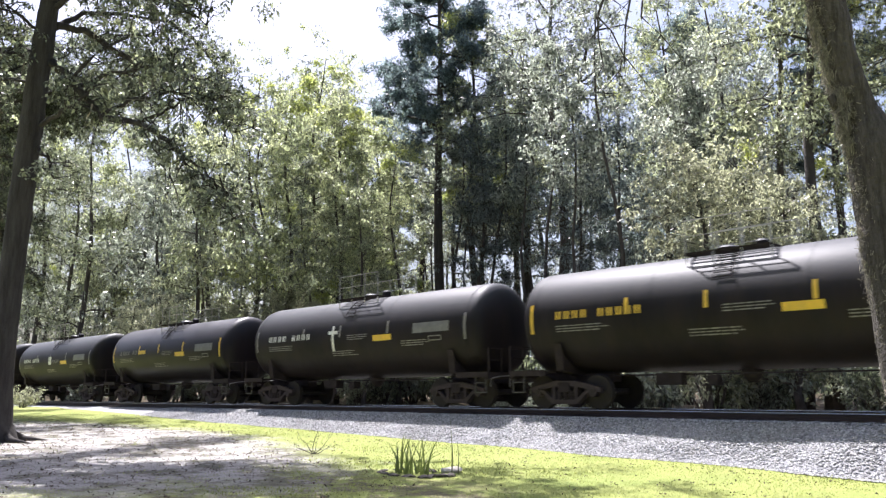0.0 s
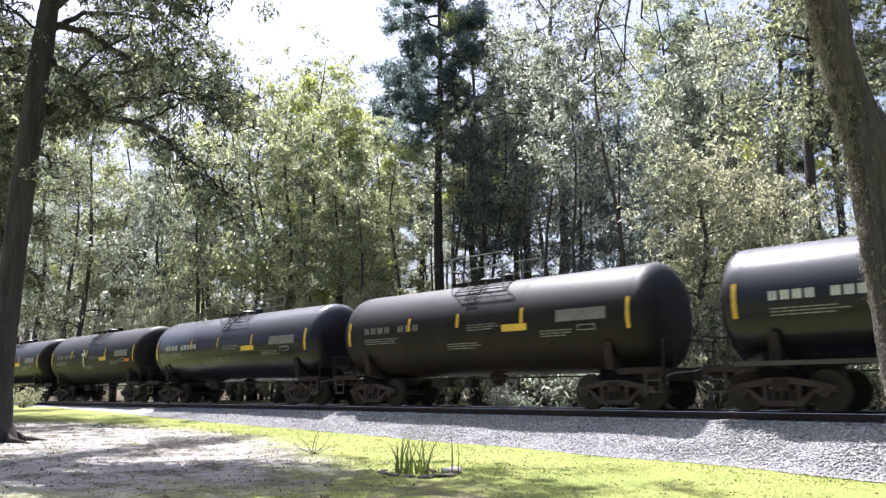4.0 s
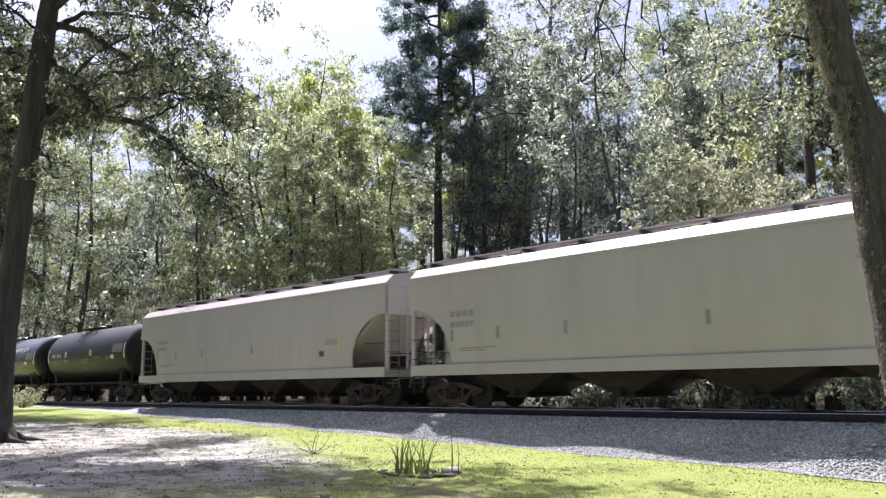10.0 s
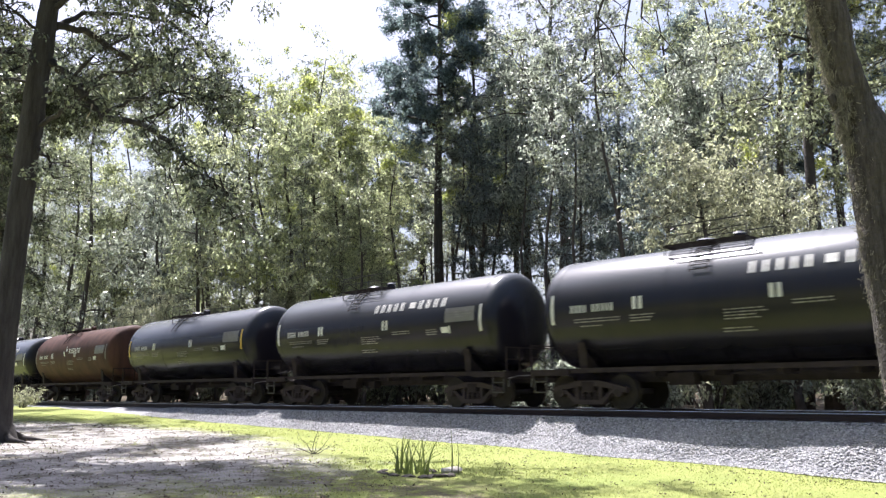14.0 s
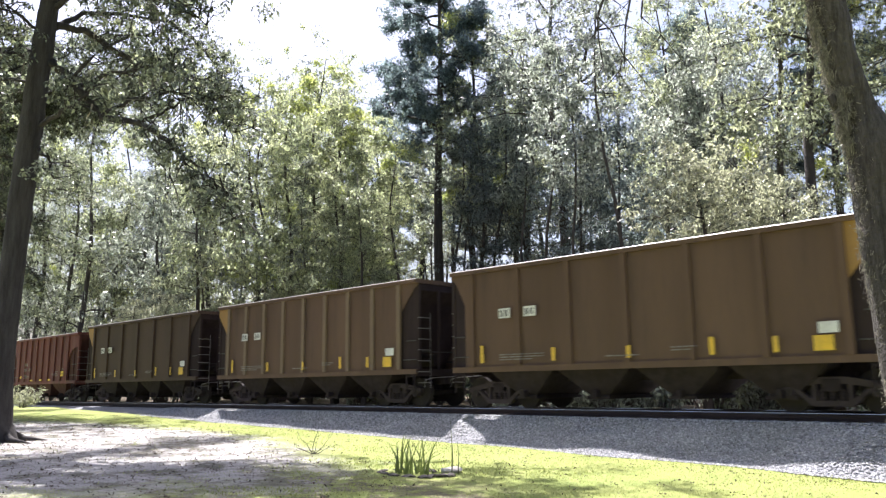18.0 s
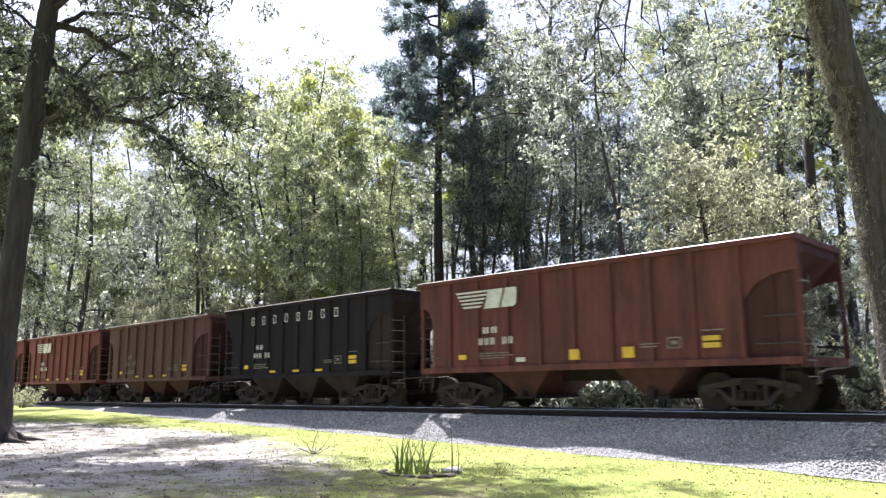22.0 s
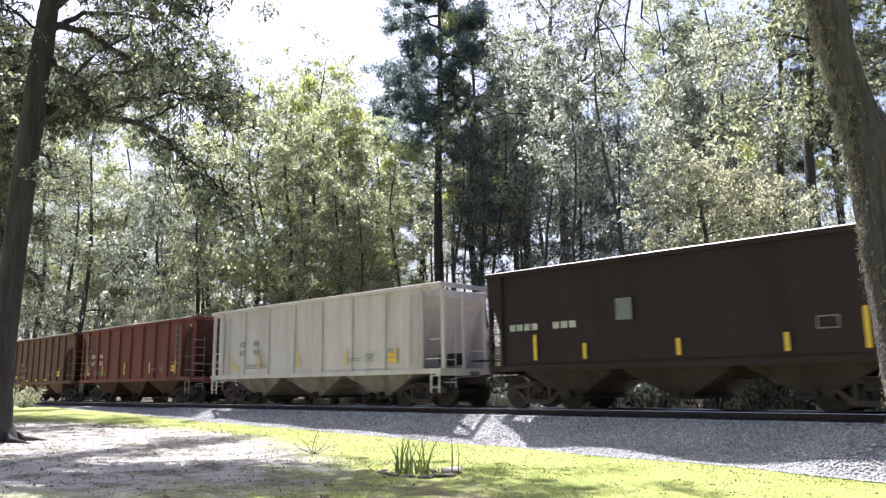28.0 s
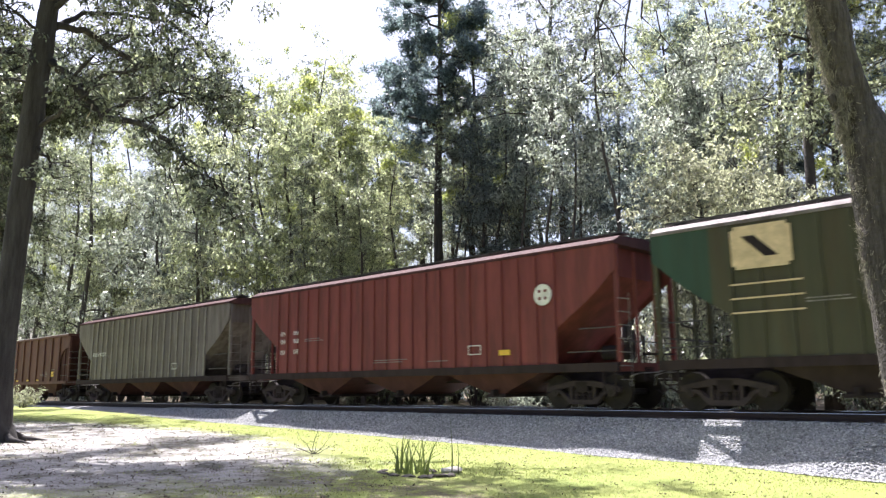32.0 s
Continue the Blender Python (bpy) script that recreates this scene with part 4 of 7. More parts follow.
def covered_hopper(spec):
    """A covered hopper: sides under a rounded roof with running boards and hatches."""
    a, top, e, eave = spec["len"] / 2, spec.get("top", 4.62), spec.get("e", 1.9), spec.get("eave", 4.1)
    mat = M[spec["mat"]]
    car = thing("covered_hopper_car", spec["label"], "covered hopper", "cars of the freight train")
    xs, low = side_outline(a, e, eave, spec.get("cut", 0.7), spec.get("drop", 1.4), curved="arch" if spec.get("round") else True)
    if spec.get("round"):
        y_of = lambda z: 1.56 - 0.05 * max(0.0, (z - 2.6) / 1.4) ** 2 - 0.10 * max(0.0, (2.0 - z)) ** 1.5
    else:
        y_of = lambda z: 1.52
    for s in (-1, 1):
        part("side_sheet", sheet(bmesh.new(), xs, low, lambda x: eave, y_of, 8 if spec.get("round") else 1, sides=(s,)), mat, car, smooth=bool(spec.get("round")))
        # straight-sided cars get a sill darkened to paint in shade
        part("side_sill", boxes((-a + 0.05, a - 0.05, min(s * 1.42, s * 1.57), max(s * 1.42, s * 1.57), 0.98, 1.3 if spec.get("round") else 1.2)), mat if spec.get("round") else M["shade_brown"], car)
    if spec.get("front_mat"):
        for s in (-1, 1):
            part("end_side_panel", sheet(bmesh.new(), [x for x in xs if s * x > a - e * 0.8], low, lambda x: eave - 0.02, lambda z: 1.528, 1, thick=0.006, sides=(-1,)),
                 M[spec["front_mat"]], car, "bluish green end panel")
    ye = y_of(eave)
    bm = bmesh.new()
    prism_yz(bm, [(-ye - 0.03, eave - 0.03), (ye + 0.03, eave - 0.03), (ye + 0.02, eave + 0.05), (ye * 0.8, eave + (top - eave) * 0.62), (ye * 0.45, top - 0.12), (0, top - 0.08),
                  (-ye * 0.45, top - 0.12), (-ye * 0.8, eave + (top - eave) * 0.62), (-ye - 0.02, eave + 0.05)], -a, a)
    part("roof", bm, M[spec.get("roof_mat", spec["mat"])], car)
    for y in (-0.75, 0.75):
        part("running_board", boxes((-a + 0.1, a - 0.1, y - 0.22, y + 0.22, top - 0.02, top + 0.02)), M[spec.get("walk_mat", "grab")], car)
    n = 9
    bm = boxes(*[(x - 0.03, x + 0.03, -1.0, 1.0, top - 0.12, top - 0.02) for x in [-a + 0.4 + (2 * a - 0.8) * i / n for i in range(n + 1)]])
    tagged(part("walkway_bracket", bm, M["grab"], car), kind="stuff")
    for i in range(6):
        x = -a + 1.6 + (2 * a - 3.2) * i / 5
        part("hatch", boxes((x - 0.9, x + 0.9, -0.32, 0.32, top - 0.1, top + 0.01)), mat, car)
    if spec.get("ribs"):
        rib = bm_mesh("rib", boxes((-0.05, 0.05, -0.03, 0.03, 1.2, eave - 0.05)), M[spec.get("rib_mat", spec["mat"])])
        for i in range(spec["ribs"]):
            x = -a + e + 0.05 + (2 * (a - e) - 0.1) * i / (spec["ribs"] - 1)
            for s in (-1, 1):
                link_mesh("rib", rib, car).location = (x, s * 1.545, 0)
    for s in (-1, 1):
        bm = bmesh.new()
        pin = 0.03 if spec.get("round") else 0.3
        x0, x1 = s * (a - 0.3), s * (a - e - 1.3)
        pts = [(x0, eave), (x0, eave - 0.8), (x1, 1.1), (x1 - s * 0.05, 1.16), (x0 - s * 0.04, eave - 0.75), (x0 - s * 0.04, eave)]
        prism_xz(bm, pts if s < 0 else pts[::-1], -1.46, 1.46)
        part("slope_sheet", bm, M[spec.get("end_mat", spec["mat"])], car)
        for y in (-0.7, 0.7):
            part("end_panel", boxes((min(s * (a - pin), s * (a - pin - 0.06)), max(s * (a - pin), s * (a - pin - 0.06)), y - 0.7, y + 0.7, eave - spec.get("cut", 0.8), eave)), mat, car)
    chutes(car, a, e, spec.get("chutes", 3), M[spec.get("under", "oxide_dark")], 0.38)
    part("center_sill", boxes((-a + 1, a - 1, -0.22, 0.22, 0.75, 1.05)), M["under"], car)
    end_gear(car, spec, a, mat, eave + 0.15, e)
    spec["marks"](car, y_of, a, eave)
    return car


def centerbeam_car(spec):
    """A centerbeam flat car: deck, end bulkheads and a tall open truss along the middle."""
    a, top = spec["len"] / 2, 4.80
    mat = M["crimson"]
    car = thing("centerbeam_car", spec["label"], "flat car", "cars of the freight train")
    part("deck", boxes((-a, a, -1.5, 1.5, 0.96, 1.02)), mat, car)
    for s in (-1, 1):
        part("side_sill", boxes((-a, a, min(s * 1.44, s * 1.56), max(s * 1.44, s * 1.56), 0.78, 1.03)), mat, car)
        x = s * a
        part("bulkhead", boxes((min(x, x - s * 0.5), max(x, x - s * 0.5), -1.40, -1.34, 1.02, top - 0.12), (min(x, x - s * 0.5), max(x, x - s * 0.5), 1.34, 1.40, 1.02, top - 0.12),
                               (min(x - s * 0.44, x - s * 0.5), max(x - s * 0.44, x - s * 0.5), -1.34, 1.34, 1.02, top - 0.12),
                               (min(x, x - s * 0.5), max(x, x - s * 0.5), -1.40, 1.40, top - 0.12, top - 0.06)), mat, car)
        for y in (-0.65, 0.0, 0.65):
            part("bulkhead_post", boxes((min(x, x - s * 0.44), max(x, x - s * 0.44), y - 0.06, y + 0.06, 1.02, top - 0.12)), mat, car)
        for z in (1.7, 2.4, 3.1, 3.8):
            part("bulkhead_shelf", boxes((min(x - s * 0.15, x - s * 0.44), max(x - s * 0.15, x - s * 0.44), -1.34, 1.34, z - 0.03, z + 0.03)), mat, car)
        part("end_panel", boxes((min(x - s * 0.5, x - s * 1.9), max(x - s * 0.5, x - s * 1.9), -0.32, 0.32, 1.02, top - 0.1)), mat, car)
        truck(car, s * (a - 2.1))
        coupler(car, s * (a + 0.12), s)
        part("draft_sill", boxes((min(x, x - s * 3), max(x, x - s * 3), -0.25, 0.25, 0.7, 0.96)), M["under"], car)
        ladder(car, x - s * 0.1, x - s * 0.45, -1.58, 0.45, 1.6, 4, M["grab"])
        ladder_end(car, x + s * 0.02, 0.8, 1.25, 0.9, 4.2, 10, M["grab"])
    for y in (-0.2, 0.2):
        part("top_chord", boxes((-a, a, y - 0.1, y + 0.1, top - 0.26, top - 0.02)), mat, car)
    part("top_plate", boxes((-a, a, -0.32, 0.32, top - 0.02, top)), mat, car)
    n = 19
    post = bm_mesh("post", prism_xz(bmesh.new(), [(-0.2, 1.02), (-0.1, 2.3), (-0.065, top - 0.26), (0.065, top - 0.26), (0.1, 2.3), (0.2, 1.02)], -0.14, 0.14), mat)
    strap = bm_mesh("strap", bars(((0, -0.55, 1.05), (-0.75, -0.16, 2.4), 0.035, 0.012)), M["mark_faded"])
    pitch = (2 * a - 3.8) / (n - 1)
    for i in range(n):
        x = -a + 1.9 + i * pitch
        link_mesh("post", post, car).location = (x, 0, 0)
        if i < n - 1 and i % 2 == spec.get("phase", 0):
            lo, hi = (x + pitch, x) if i < n / 2 else (x, x + pitch)
            part("brace", bars(((lo, 0, 1.05), (hi, 0, 3.3), 0.11, 0.1)), mat, car)
        if i % 3 != 2:
            link_mesh("strap", strap, car, "slack cargo strap").location = (x + 0.6, 0, 0)
        part("strap_winch", boxes((x - 0.1, x + 0.1, -1.58, -1.46, 0.83, 0.95)), M["under"], car)
    part("center_sill", boxes((-a + 2, a - 2, -0.35, 0.35, 0.55, 0.96)), mat, car)
    for i in range(9):
        x = -a + 2.5 + (2 * a - 5) * i / 8
        part("cross_bearer", boxes((x - 0.05, x + 0.05, -1.32, 1.32, 0.78, 0.96)), mat, car)
    surf = lambda z: 1.56
    for i in range(8):
        x = -a + 1.6 + (2 * a - 3.6) * i / 7
        paint(car, "reflective_stripe", "yellow", surf, [(x, x + 0.46, 0.84, 0.97)])
        paint(car, "sill_stencil", "mark_faded", surf, fine_print(x + 0.9, x + 1.5, 0.9, 2, 0.06, seed=i))
    for s in (-1, 1):
        x0, x1 = sorted((s * (a - 0.05), s * (a - 0.3)))
        paint(car, "reflective_panel", "yellow", lambda z: 1.402, [(x0, x1, 1.75, 2.0)])
        x0, x1 = sorted((s * (a - 0.8), s * (a - 1.5)))
        paint(car, "panel_lettering", "mark_faded", lambda z: 0.324, fine_print(x0, x1, 3.7, 6, 0.09, 0.05, 3) + fine_print(x0, x1, 2.9, 5, 0.09, 0.05, 4) + fine_print(x0, x1, 1.9, 3, 0.09, 0.05, 5))
    paint(car, "sign_frame", "mark_white", surf, [(a * 0.38, a * 0.38 + 0.42, 0.82, 0.85), (a * 0.38, a * 0.38 + 0.42, 0.99, 1.02), (a * 0.38, a * 0.38 + 0.03, 0.85, 0.99),
                                                 (a * 0.38 + 0.39, a * 0.38 + 0.42, 0.85, 0.99)])
    paint(car, "bulkhead_lettering", "mark_white", lambda z: 1.402, [(a - 0.38, a - 0.24, 3.6 + 0.14 * k, 3.67 + 0.14 * k) for k in range(6)])
    return car


def frames(x0, x1, z0, z1, n, w, stroke=0.05, skip=()):
    """Plain hollow oblongs, one for each large character."""
    out = []
    for i in range(n):
        if i in skip:
            continue
        x = x0 + (x1 - x0 - w) * i / (n - 1)
        out += [(x, x + stroke, z0, z1), (x + w - stroke, x + w, z0, z1)]
        out.append((x + stroke, x + w - stroke, z1 - stroke, z1))
        out.append((x + stroke, x + w - stroke, z0, z0 + stroke))
    return out


def striped_logo(car, x, z, w, h, color):
    """Speed lines running into two slanted blocks, as plain shapes."""
    bm = bmesh.new()
    shapes = [[(0.03 * k, 1 - k / 5), (0.56 - 0.03 * k, 1 - k / 5), (0.545 - 0.03 * k, 1 - k / 5 - 0.1), (0.015 + 0.03 * k, 1 - k / 5 - 0.1)] for k in range(5)]
    shapes += [[(0.48, 0), (0.72, 0), (0.79, 1), (0.55, 1)], [(0.75, 0), (0.94, 0), (0.985, 0.12), (1.0, 0.88), (0.985, 1), (0.82, 1)]]
    for pts in shapes:
        bm.faces.new([bm.verts.new((x + q * w, -1.592, z + s * h)) for q, s in pts])
    tagged(part("logo", bm, M[color], car, "white striped logo"), kind="stuff")


def marks_coal(style, color="mark_white", seed=0, e=1.35):
    def draw(car, surf, a, top):
        rib = lambda z: 1.584
        x0, x1 = -a + e, a - e
        X = lambda f: x0 + (x1 - x0) * f
        r = random.Random(seed)
        if style == "name":
            paint(car, "company_lettering", color, rib, frames(X(0.10), X(0.82), top - 0.74, top - 0.42, 8, 0.2, 0.036), "large spaced lettering")
        if style == "name_big":
            paint(car, "company_lettering", color, rib, frames(X(0.13), X(0.84), top - 0.9, top - 0.47, 8, 0.3, 0.06)
                  + [(X(0.03), X(0.07), top - 0.95, top - 0.35), (X(0.02), X(0.09), top - 0.7, top - 0.6)], "large spaced lettering")
            paint(car, "number_row", color, rib, frames(X(0.3), X(0.72), top - 1.5, top - 1.15, 4, 0.24, 0.055))
            paint(car, "faded_patch", "mark_faded", rib, frames(X(0.2), X(0.82), 1.33, 1.68, 6, 0.5, 0.09))
        if style == "logo":
            striped_logo(car, X(0.03), top - 1.0, 2.35, 0.55, color)
        if style in ("logo", "name", "plain"):
            paint(car, "reporting_mark", color, rib, glyphs(X(0.15), X(0.22), 2.15, 2.33, 2) + glyphs(X(0.13), X(0.28), 1.82, 2.02, 6, (3,)), "stencilled characters")
        if style == "square":
            paint(car, "reporting_mark", color, rib, glyphs(X(0.15), X(0.25), top - 1.6, top - 1.35, 2), "stencilled characters")
            paint(car, "reporting_mark", color, rib, glyphs(X(0.30), X(0.38), top - 1.6, top - 1.35, 2))
            paint(car, "lower_stencil", color, rib, fine_print(X(0.15), X(0.4), 1.5, 2, seed=seed))
        if style in ("spaced",):
            for z in (2.3, 1.95):
                paint(car, "reporting_mark", color, rib, glyphs(X(0.09), X(0.13), z, z + 0.2, 2) + glyphs(X(0.18), X(0.22), z, z + 0.2, 2), "stencilled characters")
            for f in (0.04, 0.21, 0.45, 0.7, 0.93):
                paint(car, "reflective_stripe", "yellow", rib, [(X(f), X(f) + 0.1, 1.4, 1.95)])
        plates = style == "logo" and seed % 2 == 0
        for f in () if style == "spaced" else (0.3, 0.5, 0.68):
            if plates:
                paint(car, "reflective_plate", "yellow" if f > 0.4 else "mark_white", rib, [(X(f) - 0.15, X(f) + 0.17, 1.3, 1.42 + 0.15 * (f > 0.4))])
            else:
                paint(car, "reflective_stripe", "yellow", rib, [(X(f) - 0.2, X(f) + 0.2, 1.24, 1.32)])
        paint(car, "reflective_panel", "yellow", rib, [(X(0.04), X(0.04) + 0.3, 1.42, 1.56)])
        paint(car, "reflective_panel", "yellow", rib, [(X(0.9), X(0.9) + 0.42, 1.62, 1.74), (X(0.9), X(0.9) + 0.42, 1.46, 1.58)])
        paint(car, "data_frame", "mark_faded", rib, [(X(0.8), X(0.8) + 0.36, 1.72, 1.75), (X(0.8), X(0.8) + 0.36, 1.48, 1.51), (X(0.8), X(0.8) + 0.03, 1.51, 1.72),
                                                   (X(0.8) + 0.33, X(0.8) + 0.36, 1.51, 1.72), (X(0.8) + 0.1, X(0.8) + 0.26, 1.57, 1.66)])
        paint(car, "capacity_data", "mark_faded", rib, fine_print(X(0.13), X(0.28), 1.56, 3, seed=seed + 5) + fine_print(X(0.72), X(0.79), 1.6, 2, seed=seed + 6)
              + fine_print(X(0.9), X(0.97), 1.85, 1, seed=seed + 7), "small stencilled data lines")
    return draw


def marks_ochre(car, surf, a, top):
    rib = lambda z: 1.584
    X = lambda f: -a + 2 * a * f
    z = 2.55
    for f in (0.16, 0.235):
        paint(car, "mark_plate", "mark_white", rib, [(X(f), X(f) + 0.42, z, z + 0.28)], "white plate with dark characters")
        paint(car, "plate_stencil", "mark_dark", lambda q: 1.588, glyphs(X(f) + 0.06, X(f) + 0.40, z + 0.05, z + 0.23, 2))
    for f, h in ((0.10, 0.5), (0.31, 0.35), (0.5, 0.3), (0.68, 0.4), (0.8, 0.35)):
        paint(car, "reflective_stripe", "yellow", rib, [(X(f), X(f) + 0.12, 1.3, 1.3 + h)])
    paint(car, "reflective_panel", "yellow", rib, [(X(0.87), X(0.87) + 0.4, 1.3, 1.62)])
    paint(car, "white_panel", "mark_white", rib, [(X(0.88), X(0.88) + 0.4, 1.66, 1.9)])
    paint(car, "capacity_data", "mark_faded", rib, fine_print(X(0.16), X(0.3), 1.5, 3, seed=3) + fine_print(X(0.6), X(0.66), 1.5, 2, seed=4)
          + fine_print(X(0.45), X(0.55), 1.35, 1, seed=5), "small stencilled data lines")


def marks_umber(car, surf, a, top):
    rib = lambda z: 1.584
    X = lambda f: -a + 2 * a * f
    paint(car, "reporting_mark", "mark_white", rib, glyphs(X(0.08), X(0.17), 2.15, 2.33, 4) + glyphs(X(0.21), X(0.28), 2.15, 2.33, 3), "stencilled characters")
    for f, h in ((0.15, 0.7), (0.29, 0.4), (0.52, 0.4), (0.74, 0.4), (0.88, 0.85)):
        paint(car, "reflective_stripe", "yellow", rib, [(X(f), X(f) + 0.1, 1.32, 1.32 + h)])
    paint(car, "poster", "panel_gray", rib, [(X(0.38), X(0.42), 2.25, 2.8)])
    paint(car, "data_frame", "mark_faded", rib, [(X(0.8), X(0.84), 1.75, 1.78), (X(0.8), X(0.84), 2.0, 2.03), (X(0.8), X(0.803), 1.78, 2.0), (X(0.837), X(0.84), 1.78, 2.0)])
    paint(car, "white_plate", "mark_white", rib, [(X(0.91), X(0.925), 1.85, 2.0)])


def marks_covered(color, style, seed=0):
    def draw(car, surf, a, eave):
        X = lambda f: -a + 2 * a * f
        y = surf if style == "cream" else (lambda z: 1.58)
        if style == "cream":
            paint(car, "reporting_mark", "mark_faded", y, glyphs(X(0.1), X(0.155), 2.72, 2.9, 4) + glyphs(X(0.1), X(0.155), 2.4, 2.58, 5), "faded stencilled characters")
            for f in (0.1, 0.2, 0.33, 0.55, 0.86):
                paint(car, "reflective_stripe", "yellow" if f > 0.8 else "mark_faded", y, [(X(f), X(f) + 0.09, 2.0, 2.35)])
            paint(car, "dark_label", "mark_dark", y, [(X(0.8), X(0.8) + 0.28, 1.75, 1.95)])
            paint(car, "capacity_data", "mark_faded", y, fine_print(X(0.12), X(0.2), 1.75, 2, seed=seed) + fine_print(X(0.82), X(0.88), 2.3, 3, seed=seed + 1), "small stencilled data lines")
            return
        if style == "block_logo":
            x = X(0.125)
            paint(car, "logo", "mark_tan", y, [(x, x + 1.35, 3.25, 4.08), (x + 0.08, x + 1.27, 4.08, 4.16), (x + 0.08, x + 1.27, 3.17, 3.25)], "tan block logo")
            bm = bmesh.new()
            for pts in ([(0.25, 3.92), (0.75, 3.42), (1.05, 3.42), (0.55, 3.92)],):
                bm.faces.new([bm.verts.new((x + q, -1.592, z)) for q, z in pts])
            part("logo_notch", bm, M["under"], car, "dark slash across the logo")
            paint(car, "name_panel", "mark_tan", y, [(X(0.12), X(0.12) + 1.6, z, z + h) for z, h in ((2.82, 0.04), (2.5, 0.04), (2.18, 0.04))], "tan name panel")
        if style == "round_logo":
            bm = bmesh.new()
            c = bm.verts.new((X(0.865), -1.585, 3.1))
            ring = [bm.verts.new((X(0.865) + 0.3 * math.cos(k * math.pi / 12), -1.585, 3.1 + 0.3 * math.sin(k * math.pi / 12))) for k in range(24)]
            for k in range(24):
                bm.faces.new((c, ring[k], ring[(k + 1) % 24]))
            part("logo_disc", bm, M["mark_white"], car, "round white emblem")
            paint(car, "logo_dots", "oxide_bright", lambda z: 1.59, [(X(0.865) + dx - 0.05, X(0.865) + dx + 0.05, 3.1 + dz - 0.04, 3.1 + dz + 0.04) for dx in (-0.1, 0.1) for dz in (-0.1, 0.1)])
            for z in (2.6, 2.3, 1.9):
                paint(car, "reporting_mark", "mark_white", y, glyphs(X(0.13), X(0.15), z, z + 0.16, 3) + glyphs(X(0.18), X(0.2), z, z + 0.16, 3), "stencilled characters")
            paint(car, "reflective_panel", "yellow", y, [(X(0.77), X(0.77) + 0.4, 1.5, 1.65)])
        if style == "plain":
            paint(car, "reporting_mark", "mark_white", y, glyphs(X(0.14), X(0.25), 2.4, 2.6, 6), "stencilled characters")
        paint(car, "data_frame", "mark_white", y, [(X(0.7), X(0.73), 1.55, 1.58), (X(0.7), X(0.73), 1.8, 1.83), (X(0.7), X(0.702), 1.58, 1.8), (X(0.728), X(0.73), 1.58, 1.8)])
        paint(car, "capacity_data", "mark_faded", y, fine_print(X(0.45), X(0.55), 1.5, 2, seed=seed) + fine_print(X(0.6), X(0.68), 1.4, 1, seed=seed + 1)
              + fine_print(X(0.22), X(0.3), 2.4, 2, seed=seed + 2), "small stencilled data lines")
    return draw


# x of the front and rear end of each body at the start, and what it is
TANK = "tank_car"
TRAIN = []


def add_tank(xr, xl, mat, label, marks, **kw):
    TRAIN.append(((xr + xl) / 2, tank_car(dict(len=xr - xl, mat=mat, label=label, marks=marks, **kw))))


def add_hopper(xr, xl, mat, label, marks, **kw):
    TRAIN.append(((xr + xl) / 2, open_hopper(dict(len=xr - xl, mat=mat, label=label, marks=marks, **kw))))


def add_covered(xr, xl, mat, label, marks, **kw):
    TRAIN.append(((xr + xl) / 2, covered_hopper(dict(len=xr - xl, mat=mat, label=label, marks=marks, **kw))))


def add_centerbeam(xr, xl, label, phase):
    TRAIN.append(((xr + xl) / 2, centerbeam_car(dict(len=xr - xl, label=label, phase=phase))))


BL = "black tank car with %s"
add_tank(-2.0, -13.14, "tank_dull", BL % "yellow stripes and faded yellow stencils", marks_plain("yellow", 10))
add_tank(-15.45, -26.87, "tank_dull", BL % "white stencils and a painted white cross", marks_plain("mark_white", 9, "mark_faded", True))
add_tank(-29.64, -40.3, "tank_black", BL % "a gray notice panel and yellow stripes", marks_plain("mark_faded", 9, extra=(("yellow", 0.28, 0.34, 0.0, 0.18),)), r=1.40, zc=2.36)
add_tank(-43.28, -54.35, "tank_dull", BL % "white stencils and a large gray notice panel", marks_plain("mark_white", 9, "mark_faded", extra=(("mark_white", 0.45, 0.49, -0.2, 0.25),)), r=1.40, zc=2.38)
add_tank(-57.08, -67.79, "tank_dull", BL % "lime and yellow placards", marks_plain("mark_faded", 9, "yellow", extra=(("mark_lime", 0.6, 0.69, 0.1, 0.35), ("yellow", 0.48, 0.62, -0.55, -0.42), ("panel_gray", 0.8, 0.95, 0.0, 0.5))))
add_tank(-70.11, -81.03, "tank_navy", "glossy black tank car with yellow stripes and white stencils", marks_plain("mark_white", 10, "yellow"), walk=True, r=1.42, zc=2.44)
add_tank(-83.55, -94.74, "tank_dull", BL % "faded stencils and dusty sides", marks_plain("mark_faded", 8, "yellow"))
add_tank(-97.14, -109.08, "tank_navy", "glossy black tank car with bold white stencils", marks_plain("mark_white", 10, "yellow"))
add_tank(-111.52, -122.45, "tank_dull", "dull gray-black tank car with a white cross", marks_plain("mark_faded", 11, "yellow", True, extra=(("mark_orange", 0.9, 0.95, -0.35, -0.2),)), r=1.43, zc=2.42)
add_tank(-124.76, -135.59, "tank_black", "black tank car with yellow stripes and side walkway", marks_plain("mark_white", 10, "yellow", extra=(("panel_gray", 0.05, 0.3, -0.35, -0.15),)), walk=True, r=1.42, zc=2.44)
add_centerbeam(-137.31, -159.66, "oxide red centerbeam flat car, empty, with open truss", 1)
add_centerbeam(-161.1, -183.43, "oxide red centerbeam flat car, empty, with yellow sill stripes", 0)
CR = "smooth cream covered hopper with %s"
